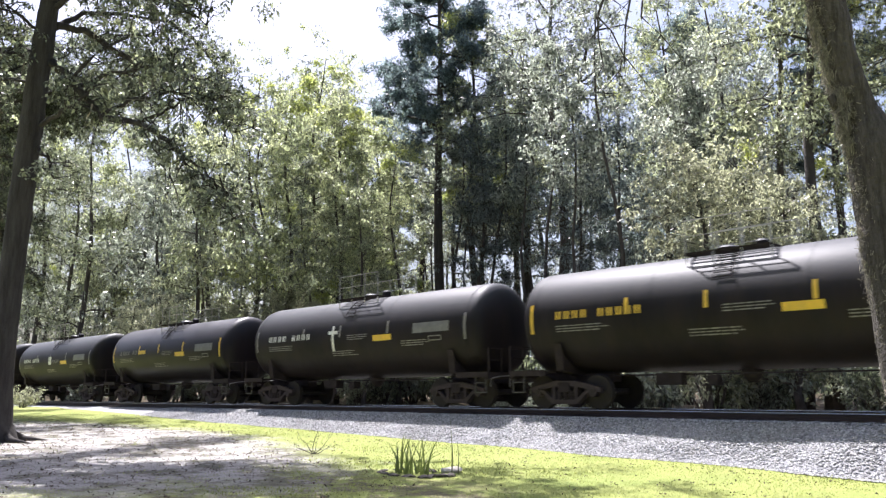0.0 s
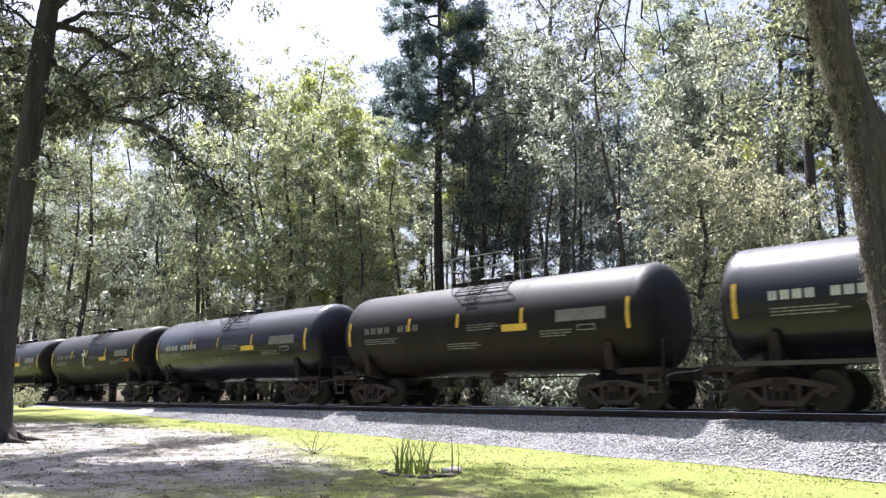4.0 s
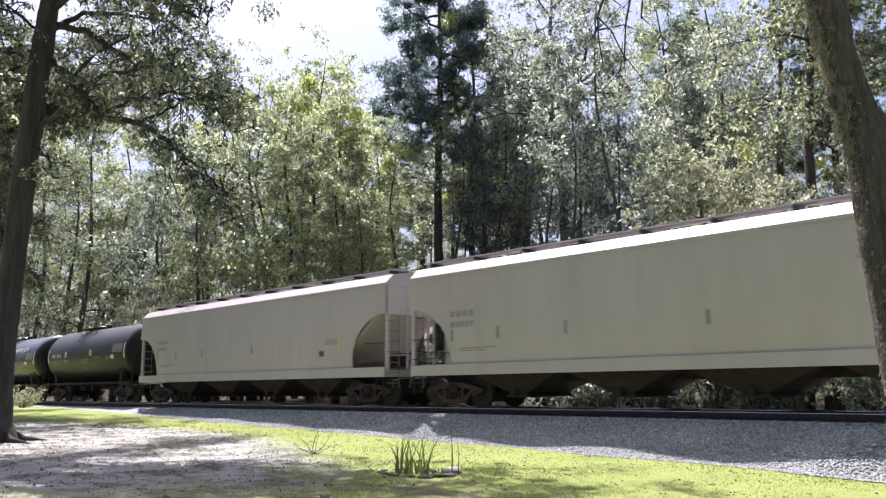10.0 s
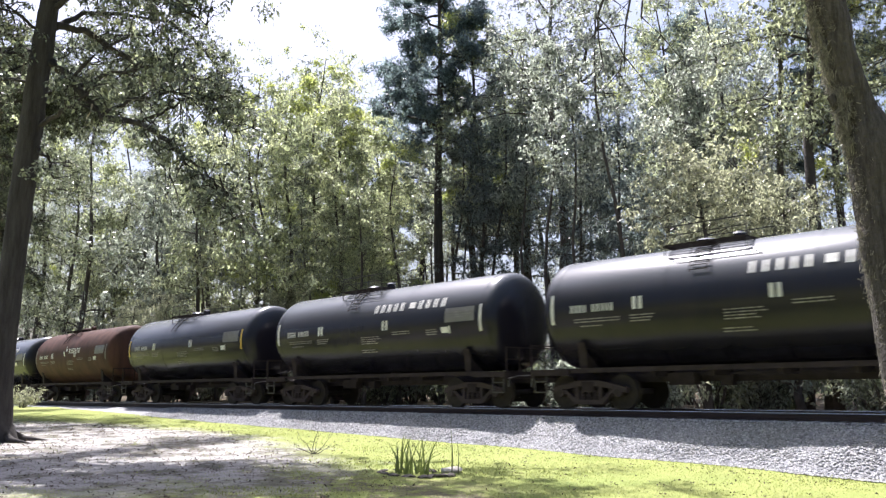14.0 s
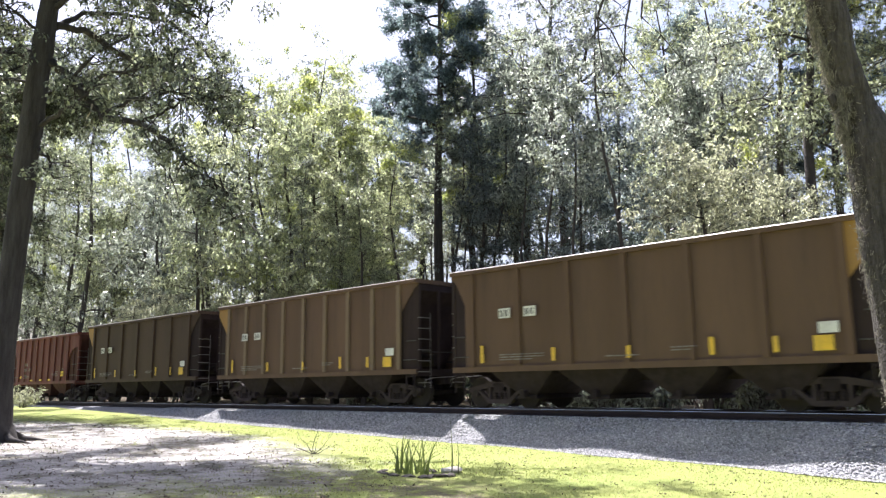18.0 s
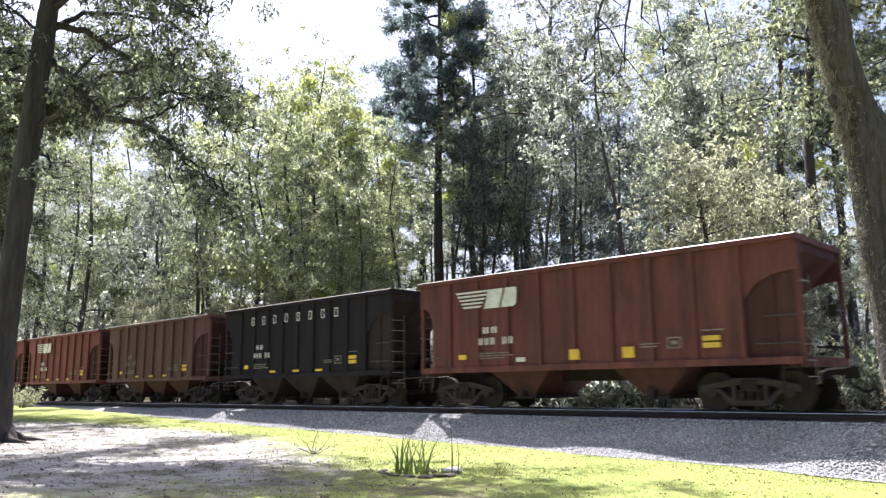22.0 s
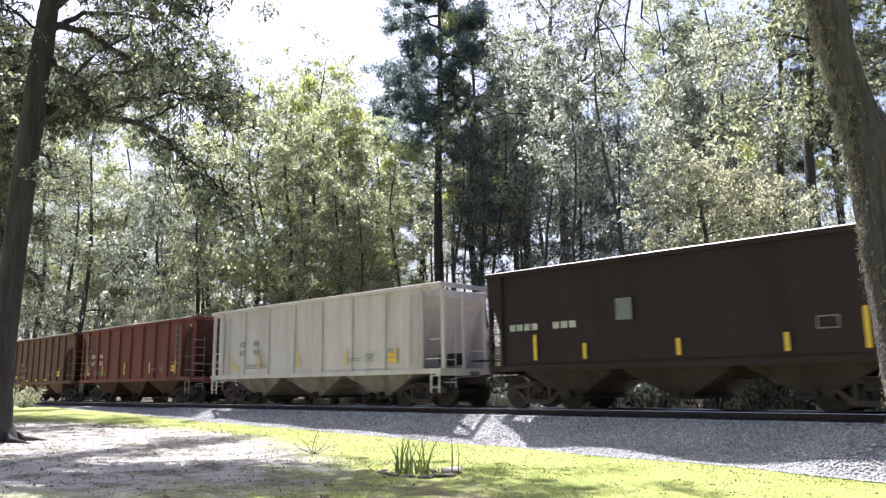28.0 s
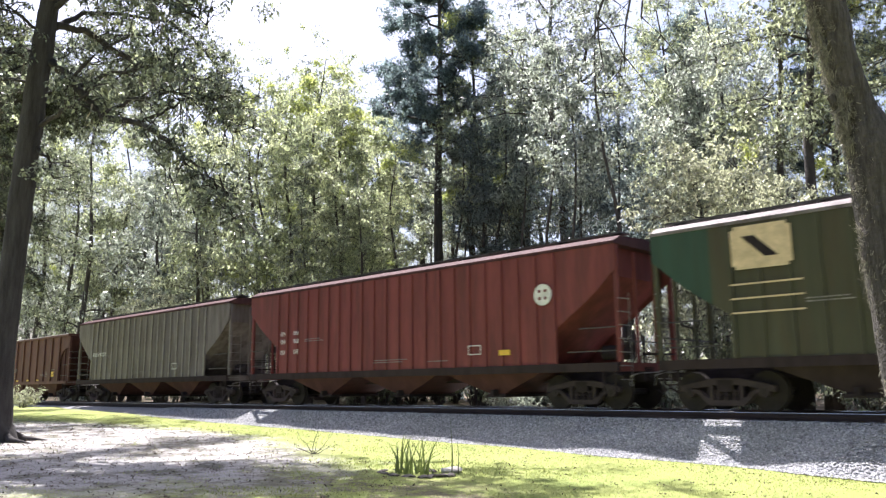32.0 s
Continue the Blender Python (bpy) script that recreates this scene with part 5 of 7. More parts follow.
# cream cars: shade under the body is put into the dark chute colour
add_covered(-185.11, -203.18, "cream", CR % "a small dark label", marks_covered("mark_faded", "cream", 1), round=True, e=1.75, eave=4.05, cut=1.0, drop=1.6, chutes=4, under="under", walk_mat="cream")
add_covered(-204.34, -222.21, "cream", CR % "faded stencils", marks_covered("mark_faded", "cream", 4), round=True, e=1.75, eave=4.05, cut=1.0, drop=1.6, chutes=4, under="under", walk_mat="cream")
SY = dict(r=1.5, zc=2.6, plat=-0.9, rail_h=0.45, sill=True)
SYL = "glossy black tank car with white lettering and %s"
add_tank(-224.05, -234.48, "tank_black", "plain black tank car with white stencils and white bars", marks_syrup("mark_white", False), **SY)
add_tank(-236.84, -247.05, "tank_navy", SYL % "white end stripes", marks_syrup(), **SY)
add_tank(-249.63, -259.99, "tank_navy", SYL % "yellow end stripes", marks_syrup("yellow"), **SY)
add_tank(-262.46, -272.77, "tank_navy", SYL % "white end stripes", marks_syrup(), **SY)
add_tank(-275.17, -285.7, "tank_navy", SYL % "white end stripes", marks_syrup(), **SY)
add_tank(-288.17, -298.68, "tank_navy", "glossy black tank car with yellow end stripes and stencils", marks_syrup("yellow", False), **SY)
add_tank(-301.35, -311.55, "tank_rust", "rust-brown tank car with a white diamond emblem", marks_syrup("mark_faded", False, True), **SY)
add_tank(-313.6, -324.12, "tank_navy", SYL % "white end stripes", marks_syrup(), **SY)
OC = "ochre steel coal hopper with %s"
YK = dict(top=4.08, rib_w=0.16, ribs=7, corner="ochre_bright", under="under", chutes=4, e=0.8, cut=0.2, drop=0.85, curved=False, gear_mat="shade_brown", closed=True)
add_hopper(-326.3, -337.72, "ochre", OC % "white mark plates and dusty sides", marks_ochre, **dict(YK, corner_ends=(-1,)))
add_hopper(-341.02 + 1.2, -351.83, "ochre", OC % "yellow stripes along the sill", marks_ochre, **dict(YK, corner_ends=(1,)))
add_hopper(-353.31, -365.43, "ochre", OC % "pale worn ribs", marks_ochre, **dict(YK, rib_mat="ochre_rib", ribs=9, corner_ends=(-1,)))
add_hopper(-367.12, -379.12, "ochre_dark", "dark brown steel coal hopper with an ochre corner panel", marks_ochre, **dict(YK, corner_ends=(-1,)))
OX = "oxide red coal hopper with %s"
add_hopper(-380.48, -390.95, "oxide", OX % "yellow sill stripes", marks_coal("plain", "mark_faded", 1))
add_hopper(-392.22, -403.84, "oxide", OX % "large faded lettering", marks_coal("name_big", "mark_faded", 2))
add_hopper(-405.16, -415.24, "hopper_olive", "dark brown-gray ribbed coal hopper with spaced white lettering", marks_coal("name", "mark_white", 3))
add_hopper(-417.17, -428.79, "oxide", OX % "a white striped logo", marks_coal("logo", "mark_white", 4), chutes=2)
add_hopper(-430.14, -440.51, "hopper_black", "black ribbed coal hopper with spaced white lettering", marks_coal("name", "mark_white", 5))
add_hopper(-441.88, -452.0, "oxide_brown", "faded brown ribbed coal hopper with yellow panels", marks_coal("plain", "mark_faded", 6))
add_hopper(-453.26, -463.87, "oxide_bright", OX % "a white striped logo", marks_coal("logo", "mark_white", 7), chutes=2)
add_hopper(-464.9, -477.09, "oxide_bright", OX % "a bold white striped logo", marks_coal("logo", "mark_white", 8), chutes=2)
add_hopper(-478.12, -489.43, "oxide", OX % "a white striped logo and yellow panels", marks_coal("logo", "mark_white", 9), chutes=2)
add_hopper(-490.9, -501.26, "oxide", OX % "small yellow stripes", marks_coal("plain", "mark_faded", 10))
add_hopper(-502.3, -514.0, "oxide_bright", OX % "a faded logo", marks_coal("logo", "mark_faded", 11), chutes=2)
add_hopper(-515.3, -526.94, "oxide", OX % "large faded lettering", marks_coal("name_big", "mark_faded", 12))
add_hopper(-528.09, -539.48, "hopper_umber", "smooth umber coal hopper with tall yellow stripes", marks_umber, ribs=2, e=0.5, drop=1.0, curved=False, rib_w=0.08)
# gray chutes paint in the shade beneath the white body
add_hopper(-541.3, -555.02, "white", "white ribbed hopper with open end frames", marks_coal("spaced", "mark_dark", 13), grab="white", rib_w=0.06, e=0.85, ribs=8, cut=0.2, drop=0.05, curved=False, end_in=0.8, end_mat="white", under="gray")
add_hopper(-556.7, -569.02, "oxide_bright", "brick red ribbed coal hopper with white characters", marks_coal("spaced", "mark_white", 14, 0.7), e=0.9, cut=0.3, drop=1.0, grab="mark_faded")
add_hopper(-570.09, -580.84, "oxide_brown", "faded brown ribbed coal hopper with yellow stripes", marks_coal("plain", "mark_faded", 15), under="oxide_brown")
add_hopper(-581.6, -592.05, "hopper_black", "black ribbed coal hopper with white stencils", marks_coal("plain", "mark_white", 16))
add_covered(-593.38, -609.63, "green", "faded green covered hopper with a tan block logo", marks_covered("mark_tan", "block_logo", 20), ribs=20, eave=4.27, top=4.62, roof_mat="gray", front_mat="teal", under="shade_brown", end_mat="shade_brown")
add_covered(-610.66, -627.56, "oxide_bright", "brick red covered hopper with a round white emblem", marks_covered("mark_white", "round_logo", 21), ribs=22, eave=4.27, top=4.62, roof_mat="oxide_dark")
add_covered(-629.2, -645.0, "gray", "weathered gray covered hopper with rusty ribs", marks_covered("mark_faded", "plain", 22), ribs=20, eave=4.24, top=4.58, roof_mat="oxide_dark", rib_mat="worn_rim")
add_hopper(-646.4, -658.5, "oxide_brown", "rusty brown ribbed coal hopper", marks_coal("plain", "mark_faded", 23))

# ---- woods ----


def leaf_cards(centres, n, spread, size, rng, flat=0.6, narrow=0.5, corners=3):
    """Small leaves in clumps: vertices and faces."""
    c = np.asarray(centres, float)
    r = np.random.RandomState(rng)
    weight = 0.08 + r.rand(len(c)) ** 4
    idx = r.choice(len(c), n, p=weight / weight.sum())
    off = r.normal(size=(n, 3))
    off /= np.linalg.norm(off, axis=1)[:, None] + 1e-9
    off *= (r.rand(n, 1) ** 0.6) * np.asarray(spread) * (0.5 + r.rand(len(c), 1)[idx])
    p = c[idx] + off
    a = r.normal(size=(n, 3))
    a[:, 2] = a[:, 2] * flat - 0.5
    a /= np.linalg.norm(a, axis=1)[:, None]
    b = np.cross(a, r.normal(size=(n, 3)))
    b /= np.linalg.norm(b, axis=1)[:, None] + 1e-9
    s = (size * (0.6 + 0.8 * r.rand(n)))[:, None]
    a, b = a * s, b * s * narrow
    if corners == 4:
        v = np.stack([p - a, p + b - a * 0.1, p + a, p - b - a * 0.1], axis=1).reshape(-1, 3)
    else:
        v = np.stack([p - a + b * 0.6, p + a, p - a * 0.4 - b], axis=1).reshape(-1, 3)
    f = np.arange(n * corners).reshape(-1, corners)
    return v, f


def leaf_clumps(tips, n, spread, size, seed, per=26, ball=0.5, narrow=0.5, corners=3, droop=0.8):
    """Leaves in tight hanging clumps round the tips, with gaps between them."""
    c = np.asarray(tips, float)
    r = np.random.RandomState(seed)
    m = max(1, n // per)
    weight = 0.15 + r.rand(len(c)) ** 2
    mid = c[r.choice(len(c), m, p=weight / weight.sum())] + r.normal(size=(m, 3)) * spread
    rad = ball * (0.45 + 0.9 * r.rand(m) ** 1.5)
    idx = r.randint(0, m, n)
    off = r.normal(size=(n, 3))
    off /= np.linalg.norm(off, axis=1)[:, None] + 1e-9
    p = mid[idx] + off * (r.rand(n, 1) ** 0.5) * rad[idx][:, None] * (1.0, 1.0, 0.8)
    a = r.normal(size=(n, 3)) * 0.7 + off * 0.6
    a[:, 2] -= droop
    a /= np.linalg.norm(a, axis=1)[:, None] + 1e-9
    b = np.cross(a, r.normal(size=(n, 3)))
    b /= np.linalg.norm(b, axis=1)[:, None] + 1e-9
    s = (size * (0.55 + 0.9 * r.rand(n)))[:, None]
    a, b = a * s, b * s * narrow
    if corners == 4:
        v = np.stack([p - a, p + b - a * 0.1, p + a, p - b - a * 0.1], axis=1).reshape(-1, 3)
    else:
        v = np.stack([p - a + b * 0.7, p + a, p - a * 0.5 - b], axis=1).reshape(-1, 3)
    return v, np.arange(n * corners).reshape(-1, corners)


def np_mesh(name, v, f, mat):
    mesh = bpy.data.meshes.new(name)
    n, k = len(f), f.shape[1]
    mesh.vertices.add(len(v))
    mesh.vertices.foreach_set("co", v.astype(np.float32).ravel())
    mesh.loops.add(n * k)
    mesh.loops.foreach_set("vertex_index", f.astype(np.int32).ravel())
    mesh.polygons.add(n)
    mesh.polygons.foreach_set("loop_start", np.arange(0, n * k, k, dtype=np.int32))
    mesh.materials.append(mat)
    mesh.update(calc_edges=True)
    return mesh


def trunk_path(h, lean, bend, rng, n=9):
    return [(lean[0] * (k / n) * h + bend * math.sin(k * 1.1 + rng.random()) * 0.5, lean[1] * (k / n) * h + bend * math.cos(k * 0.9 + 1) * 0.5 * (k > 0), h * k / n)
            for k in range(n + 1)]


def limb(bm, p, way, reach, droop, rb, rng, tips, twigs=2, seg=5, side=0.2):
    """A bent limb with side twigs; notes where leaves sit."""
    p, way = Vector(p), Vector(way).normalized()
    q = [p]
    for s in range(1, seg + 1):
        t = s / seg
        q.append(p + way * reach * t + Vector((rng.uniform(-1, 1), rng.uniform(-1, 1), rng.uniform(-1, 1))) * 0.22 / seg * reach + Vector((0, 0, -droop * t * t)))
    tube(bm, q, [rb * (1 - 0.88 * s / seg) for s in range(seg + 1)], 6)
    for s in range(2, seg + 1):
        tips.append(tuple(q[s]))
        for _ in range(twigs):
            e = q[s] + (way * 0.3 + Vector((rng.gauss(0, 1), rng.gauss(0, 1), rng.gauss(-0.1, 0.6)))) * reach * side
            mid = (q[s] + e) / 2 + Vector((rng.uniform(-0.03, 0.03), rng.uniform(-0.03, 0.03), 0.05)) * reach
            tube(bm, [q[s], mid, e], [rb * 0.28, rb * 0.18, 0.006], 4)
            tips.append(tuple(e))
            tips.append(tuple(mid))
    return q


def broadleaf(seed, h, r0, crown_low, crown_r, leaves, leaf, size, bark="bark_far", lean=(0, 0), limbs=16, fork=0.0, per=26, ball=0.55, lime=0):
    """Trunk with limbs, and a ragged crown of leaf clumps at their ends."""
    rng = random.Random(seed)
    ob = thing("tree", "", "tree")
    path = trunk_path(h * 0.95, lean, 0.5, rng)
    bm = bmesh.new()
    tube(bm, path, [r0 * (1 - 0.88 * k / 9) * (1.3 if k == 0 else 1) for k in range(10)], 9)
    part("trunk", bm, M[bark], ob, smooth=True)
    tips = []
    bm = bmesh.new()
    if fork:
        # leaders that leave the trunk at a steep angle
        k = int(fork * 9)
        for a in (2.6, 5.6):
            limb(bm, path[k], (0.55 * math.cos(a), 0.55 * math.sin(a), 1), h * (0.93 - fork) * 0.8, 0, r0 * 0.55, rng, tips, 3, 7, 0.14)
    for i in range(limbs):
        f = crown_low + (0.97 - crown_low) * (i + rng.random()) / limbs
        k = f * 9 * 0.999
        j = int(k)
        p = Vector(path[j]).lerp(Vector(path[j + 1]), k - j)
        ang = i * 2.4 + rng.uniform(-0.5, 0.5)
        reach = crown_r * (1.05 - 0.6 * ((f - crown_low) / (1 - crown_low)) ** 1.5) * rng.uniform(0.5, 1.15)
        limb(bm, p, (math.cos(ang), math.sin(ang), rng.uniform(0.15, 0.7)), reach, reach * 0.25, r0 * 0.35 * (1 - 0.6 * f), rng, tips)
    tagged(part("branchwork", bm, M[bark], ob), kind="stuff")
    tips += [tuple(Vector(path[-1]) + Vector((rng.gauss(0, 0.5), rng.gauss(0, 0.5), rng.uniform(-0.8, 1.0)))) for _ in range(5)]
    v, f = leaf_clumps(tips, leaves, crown_r * 0.11, size, seed, per, ball)
    link_mesh("crown", np_mesh("crown", v, f, M[leaf]), ob)
    # a few clumps in a brighter leaf colour that paints in sunlight
    if lime:
        v, f = leaf_clumps(rng.sample(tips, max(3, lime // 130)), lime, 0.25, size, seed + 50, 40, 0.5)
        link_mesh("young_foliage", np_mesh("young_foliage", v, f, M["leaf_lime"]), ob, "leaf sprays with sunlight put into their yellow-green colour")
    return ob


def pine(seed, h, r0, crown_low, crown_r, leaves, size=0.15):
    """A tall straight pine with a high crown of needle tufts."""
    rng = random.Random(seed)
    ob = thing("pine_tree", "", "tree")
    path = trunk_path(h, (0.01, 0.01), 0.15, rng)
    bm = bmesh.new()
    tube(bm, path, [r0 * (1 - 0.75 * k / 9) for k in range(10)], 9)
    part("trunk", bm, M["bark_far"], ob, smooth=True)
    tips = []
    bm = bmesh.new()
    n = 30
    for i in range(n):
        f = crown_low + (1 - crown_low) * i / n
        k = f * 9 * 0.999
        j = int(k)
        p = Vector(path[j]).lerp(Vector(path[j + 1]), k - j)
        ang = i * 2.4 + rng.uniform(-0.4, 0.4)
        reach = crown_r * (1.1 - 0.6 * (f - crown_low) / (1 - crown_low)) * rng.uniform(0.45, 1.15)
        limb(bm, p, (math.cos(ang), math.sin(ang), rng.uniform(-0.15, 0.4)), reach, -reach * 0.12, r0 * 0.24, rng, tips, 2, 5, 0.15)
    for i in range(7):
        f = 0.2 + 0.3 * rng.random()
        k = f * 9
        p = Vector(path[int(k)]).lerp(Vector(path[int(k) + 1]), k - int(k))
        ang = rng.random() * 6.28
        limb(bm, p, (math.cos(ang), math.sin(ang), 0.1), rng.uniform(0.6, 1.6), 0.1, r0 * 0.12, rng, [], 1, 3)
    tagged(part("branchwork", bm, M["bark_far"], ob), kind="stuff")
    v, f = leaf_clumps(tips, leaves, 0.18, size, seed, 75, 0.62, 0.3, 3, -0.1)
    link_mesh("crown", np_mesh("crown", v, f, M["leaf_pine"]), ob)
    return ob


def bush(seed, h, w, leaves, leaf, size):
    rng = random.Random(seed)
    ob = thing("bush", "", "bush")
    bm = bmesh.new()
    tips = []
    for i in range(14):
        a = rng.random() * 6.28
        t = Vector((math.cos(a) * w * rng.random(), math.sin(a) * w * rng.random(), h * rng.uniform(0.35, 1)))
        tube(bm, [(0.1 * math.cos(a), 0.1 * math.sin(a), -0.1), t * 0.5 + Vector((0, 0, 0.2)), t], [0.035, 0.02, 0.006], 5)
        tips += [tuple(t), tuple(t * 0.7), tuple(t * 0.85 + Vector((rng.gauss(0, 0.2), rng.gauss(0, 0.2), 0)))]
    tagged(part("branchwork", bm, M["bark_far"], ob), kind="stuff")
    v, f = leaf_clumps(tips, leaves, w * 0.15, size, seed, 24, w * 0.26)
    v[:, 2] = np.maximum(v[:, 2], 0.02)
    link_mesh("foliage", np_mesh("foliage", v, f, M[leaf]), ob)
    return ob


RIGHT = Vector((0.72184, 0.69196, 0))
FRONT = Vector((-0.67985, 0.71230, 0))


def spot(u, y):
    """The place on the line of trees y, in the direction u (-1 to 1 across the view)."""
    d = FRONT / 0.9847 + RIGHT * (u * 0.5765)
    k = (y - EYE.y) / d.y
    return d.x * k, y


def plant(proto, x, y, scale, turn, label, group="", tilt=0.0):
    m = pose(x, y, ground_z(x, y) - 0.05, tilt, 0, turn) @ Matrix.Diagonal((scale, scale, scale, 1))
    ob = copy_thing(proto, m)
    tagged(ob, label, group=group)
    return ob


WOOD_PROTOS = [
    (broadleaf(11, 21, 0.20, 0.22, 3.9, 10000, "leaf_oak", 0.10, lime=700), "green broadleaf forest tree with a ragged crown", 21),
    (broadleaf(12, 22, 0.22, 0.30, 3.8, 9500, "leaf_dark", 0.10), "dull green forest tree with a slim trunk", 22),
    (broadleaf(13, 18, 0.16, 0.20, 3.4, 10500, "leaf_fresh", 0.095, ball=0.45, lime=1100), "sunlit light green forest tree", 18),
    (broadleaf(14, 24, 0.25, 0.40, 4.2, 10000, "leaf_oak", 0.10), "tall forest tree with a high leafy crown", 24),
    (broadleaf(15, 14, 0.10, 0.15, 2.8, 6000, "leaf_dark", 0.095), "slender understory tree with sparse leaves", 14),
    (broadleaf(16, 19, 0.11, 0.55, 1.9, 3500, "leaf_dark", 0.10, limbs=10), "thin bare-stemmed tree with a small high crown", 19),
    (broadleaf(18, 26, 0.30, 0.42, 4.8, 9500, "leaf_fresh", 0.105, limbs=22, ball=0.5, lime=1500), "tall forest tree with light green airy leaves", 26),
    (broadleaf(19, 18.5, 0.17, 0.40, 2.5, 8500, "leaf_shade", 0.10, limbs=24, per=40, ball=0.7), "dense dark evergreen tree draped with foliage", 18.5),
    (broadleaf(20, 25, 0.36, 0.60, 4.6, 9000, "leaf_dark", 0.105, limbs=16, fork=0.56, ball=0.5), "tall forked tree with a thick dark trunk", 25),
]
PINE = pine(31, 27, 0.36, 0.55, 4.7, 62000, 0.15)
BUSHES = [(bush(41, 2.2, 1.6, 2600, "leaf_oak", 0.08), "leafy green bush at the wood's edge"),
          (bush(42, 1.6, 1.7, 2200, "leaf_dark", 0.09), "dull green low bush under the trees")]
VINE_TREE = broadleaf(17, 9.2, 0.16, 0.12, 2.5, 15000, "leaf_pale", 0.075, limbs=26, per=30, ball=0.42)
PROTOS = [p[0] for p in WOOD_PROTOS] + [PINE, VINE_TREE] + [p for p, _ in BUSHES]


def build_woods():
    rng = random.Random(77)
    pine_label = "tall dark pine with a bare straight trunk"
    x, y = spot(-0.012, 13.3)
    plant(PINE, x, y, 1.0, 40, pine_label, "trees of the woods")
    for u, y, s in ((-0.05, 23, 0.85), (0.17, 25, 0.8), (0.09, 20, 0.66), (0.58, 50, 1.35), (0.92, 24, 0.8), (-0.3, 19, 0.6)):
        x, y = spot(u, y)
        plant(PINE, x, y, s, rng.uniform(0, 360), pine_label, "trees of the woods")
    # tall trees whose crowns close the canopy
    for u, y, k, s in ((0.268, 13.0, 8, 1.0), (0.07, 14.5, 6, 0.95), (0.18, 20.0, 6, 0.95), (0.21, 19, 3, 1.0), (0.34, 21, 5, 1.0), (0.42, 26, 6, 1.0), (0.03, 26, 3, 1.05),
                       (0.09, 12.5, 7, 0.86), (0.19, 15.0, 7, 0.95), (0.42, 13.0, 7, 0.84), (0.49, 23, 7, 1.0), (-0.62, 12, 7, 0.8), (0.53, 20, 3, 1.0), (0.66, 17, 1, 1.0), (0.72, 26, 0, 1.15), (0.57, 17, 4, 1.25), (0.80, 15, 3, 0.95), (0.64, 24, 1, 1.05), (0.52, 28, 0, 1.1), (0.74, 22, 5, 1.0),
                       (0.86, 11.5, 6, 0.95), (1.0, 12.5, 0, 1.0), (1.12, 10.5, 2, 1.0)):
        x, y = spot(u, y)
        proto, label, h = WOOD_PROTOS[k]
        plant(proto, x, y, s, rng.uniform(0, 360), label, "trees of the woods", rng.uniform(-2, 2))
    # light green trees left of the gap of sky
    for u, y, ratio in ((-0.43, 9.0, 0.42), (-0.30, 10.0, 0.455), (-0.24, 8.5, 0.41), (-0.17, 11.0, 0.37), (-0.10, 9.0, 0.33), (-0.20, 14.0, 0.38)):
        x, y = spot(u, y)
        proto, label, h = WOOD_PROTOS[2]
        s = (math.hypot(x - EYE.x, y - EYE.y) * ratio + 1.5) / h
        plant(proto, x, y, s, rng.uniform(0, 360), label, "trees of the woods", rng.uniform(-2, 2))
    # leafy trees behind the oak
    for i in range(14):
        u, y = -1.06 + 0.52 * ((i * 0.618034) % 1.0), 7.5 + 10 * ((i * 0.754878) % 1.0)
        x, y = spot(u, y)
        proto, label, h = WOOD_PROTOS[(0, 2, 1, 4)[i % 4]]
        s = (math.hypot(x - EYE.x, y - EYE.y) * rng.uniform(0.27, 0.40) + 1.5) / h
        plant(proto, x, y, s, rng.uniform(0, 360), label, "trees of the woods", rng.uniform(-2, 2))
    for u, y, s in ((0.585, 7.2, 1.1), (0.69, 9.5, 1.1), (0.80, 8.0, 0.9)):
        x, y = spot(u, y)
        plant(VINE_TREE, x, y, s, rng.uniform(0, 360), "pale vine-covered tree at the wood's edge", "trees of the woods")
    # pale leafy understory along the far side of the track
    for i in range(13):
        x, y = spot(-0.98 + 0.85 * ((i * 0.618034) % 1.0), 6.0 + 2.5 * ((i * 0.754878) % 1.0))
        plant(VINE_TREE, x, y, rng.uniform(0.55, 0.85), rng.uniform(0, 360), "small pale-leaved tree draped in vines beside the track", "trees of the woods")
    # rows of trees behind the track
    for i in range(104):
        g = (i * 0.618034) % 1.0
        if i % 8 < 5:
            u = -1.15 + 1.02 * g
            y = 6.5 + 24 * ((i * 0.754878) % 1.0) ** 1.3
            k = rng.choice((0, 1, 2, 3, 0, 2, 4))
        else:
            u = -0.18 + 1.3 * g
            y = (9 if u < 0.2 else 19) + 26 * ((i * 0.754878) % 1.0) ** 1.2
            k = rng.choice((1, 4, 5, 5, 1, 4, 5, 3))
            if i % 16 > 12 and u > 0.05:
                continue
        if (-0.58 < u < -0.13 and i % 3 == 0) or (u <= -0.58 and i % 2 == 0):
            continue
        x, y = spot(u, y)
        s = rng.uniform(0.85, 1.12)
        if -0.58 < u < -0.13:
            k = rng.choice((0, 2, 2, 4))
            d = math.hypot(x - EYE.x, y - EYE.y)
            ratio = 0.50 if u < -0.30 else 0.50 - 1.2 * (u + 0.30)
            s = min(1.6, (d * ratio * rng.uniform(0.72, 1.0) + 1.5) / WOOD_PROTOS[k][2])
        if u < -0.58:
            k = rng.choice((0, 1, 3, 0, 1, 4))
            s = rng.uniform(1.0, 1.3)
        proto, label, h = WOOD_PROTOS[k]
        turn, tilt = rng.uniform(0, 360), rng.uniform(-3, 3)
        if not (-0.52 < u < -0.13 and y > 11 and i % 2):
            plant(proto, x, y, s, turn, label, "trees of the woods", tilt)
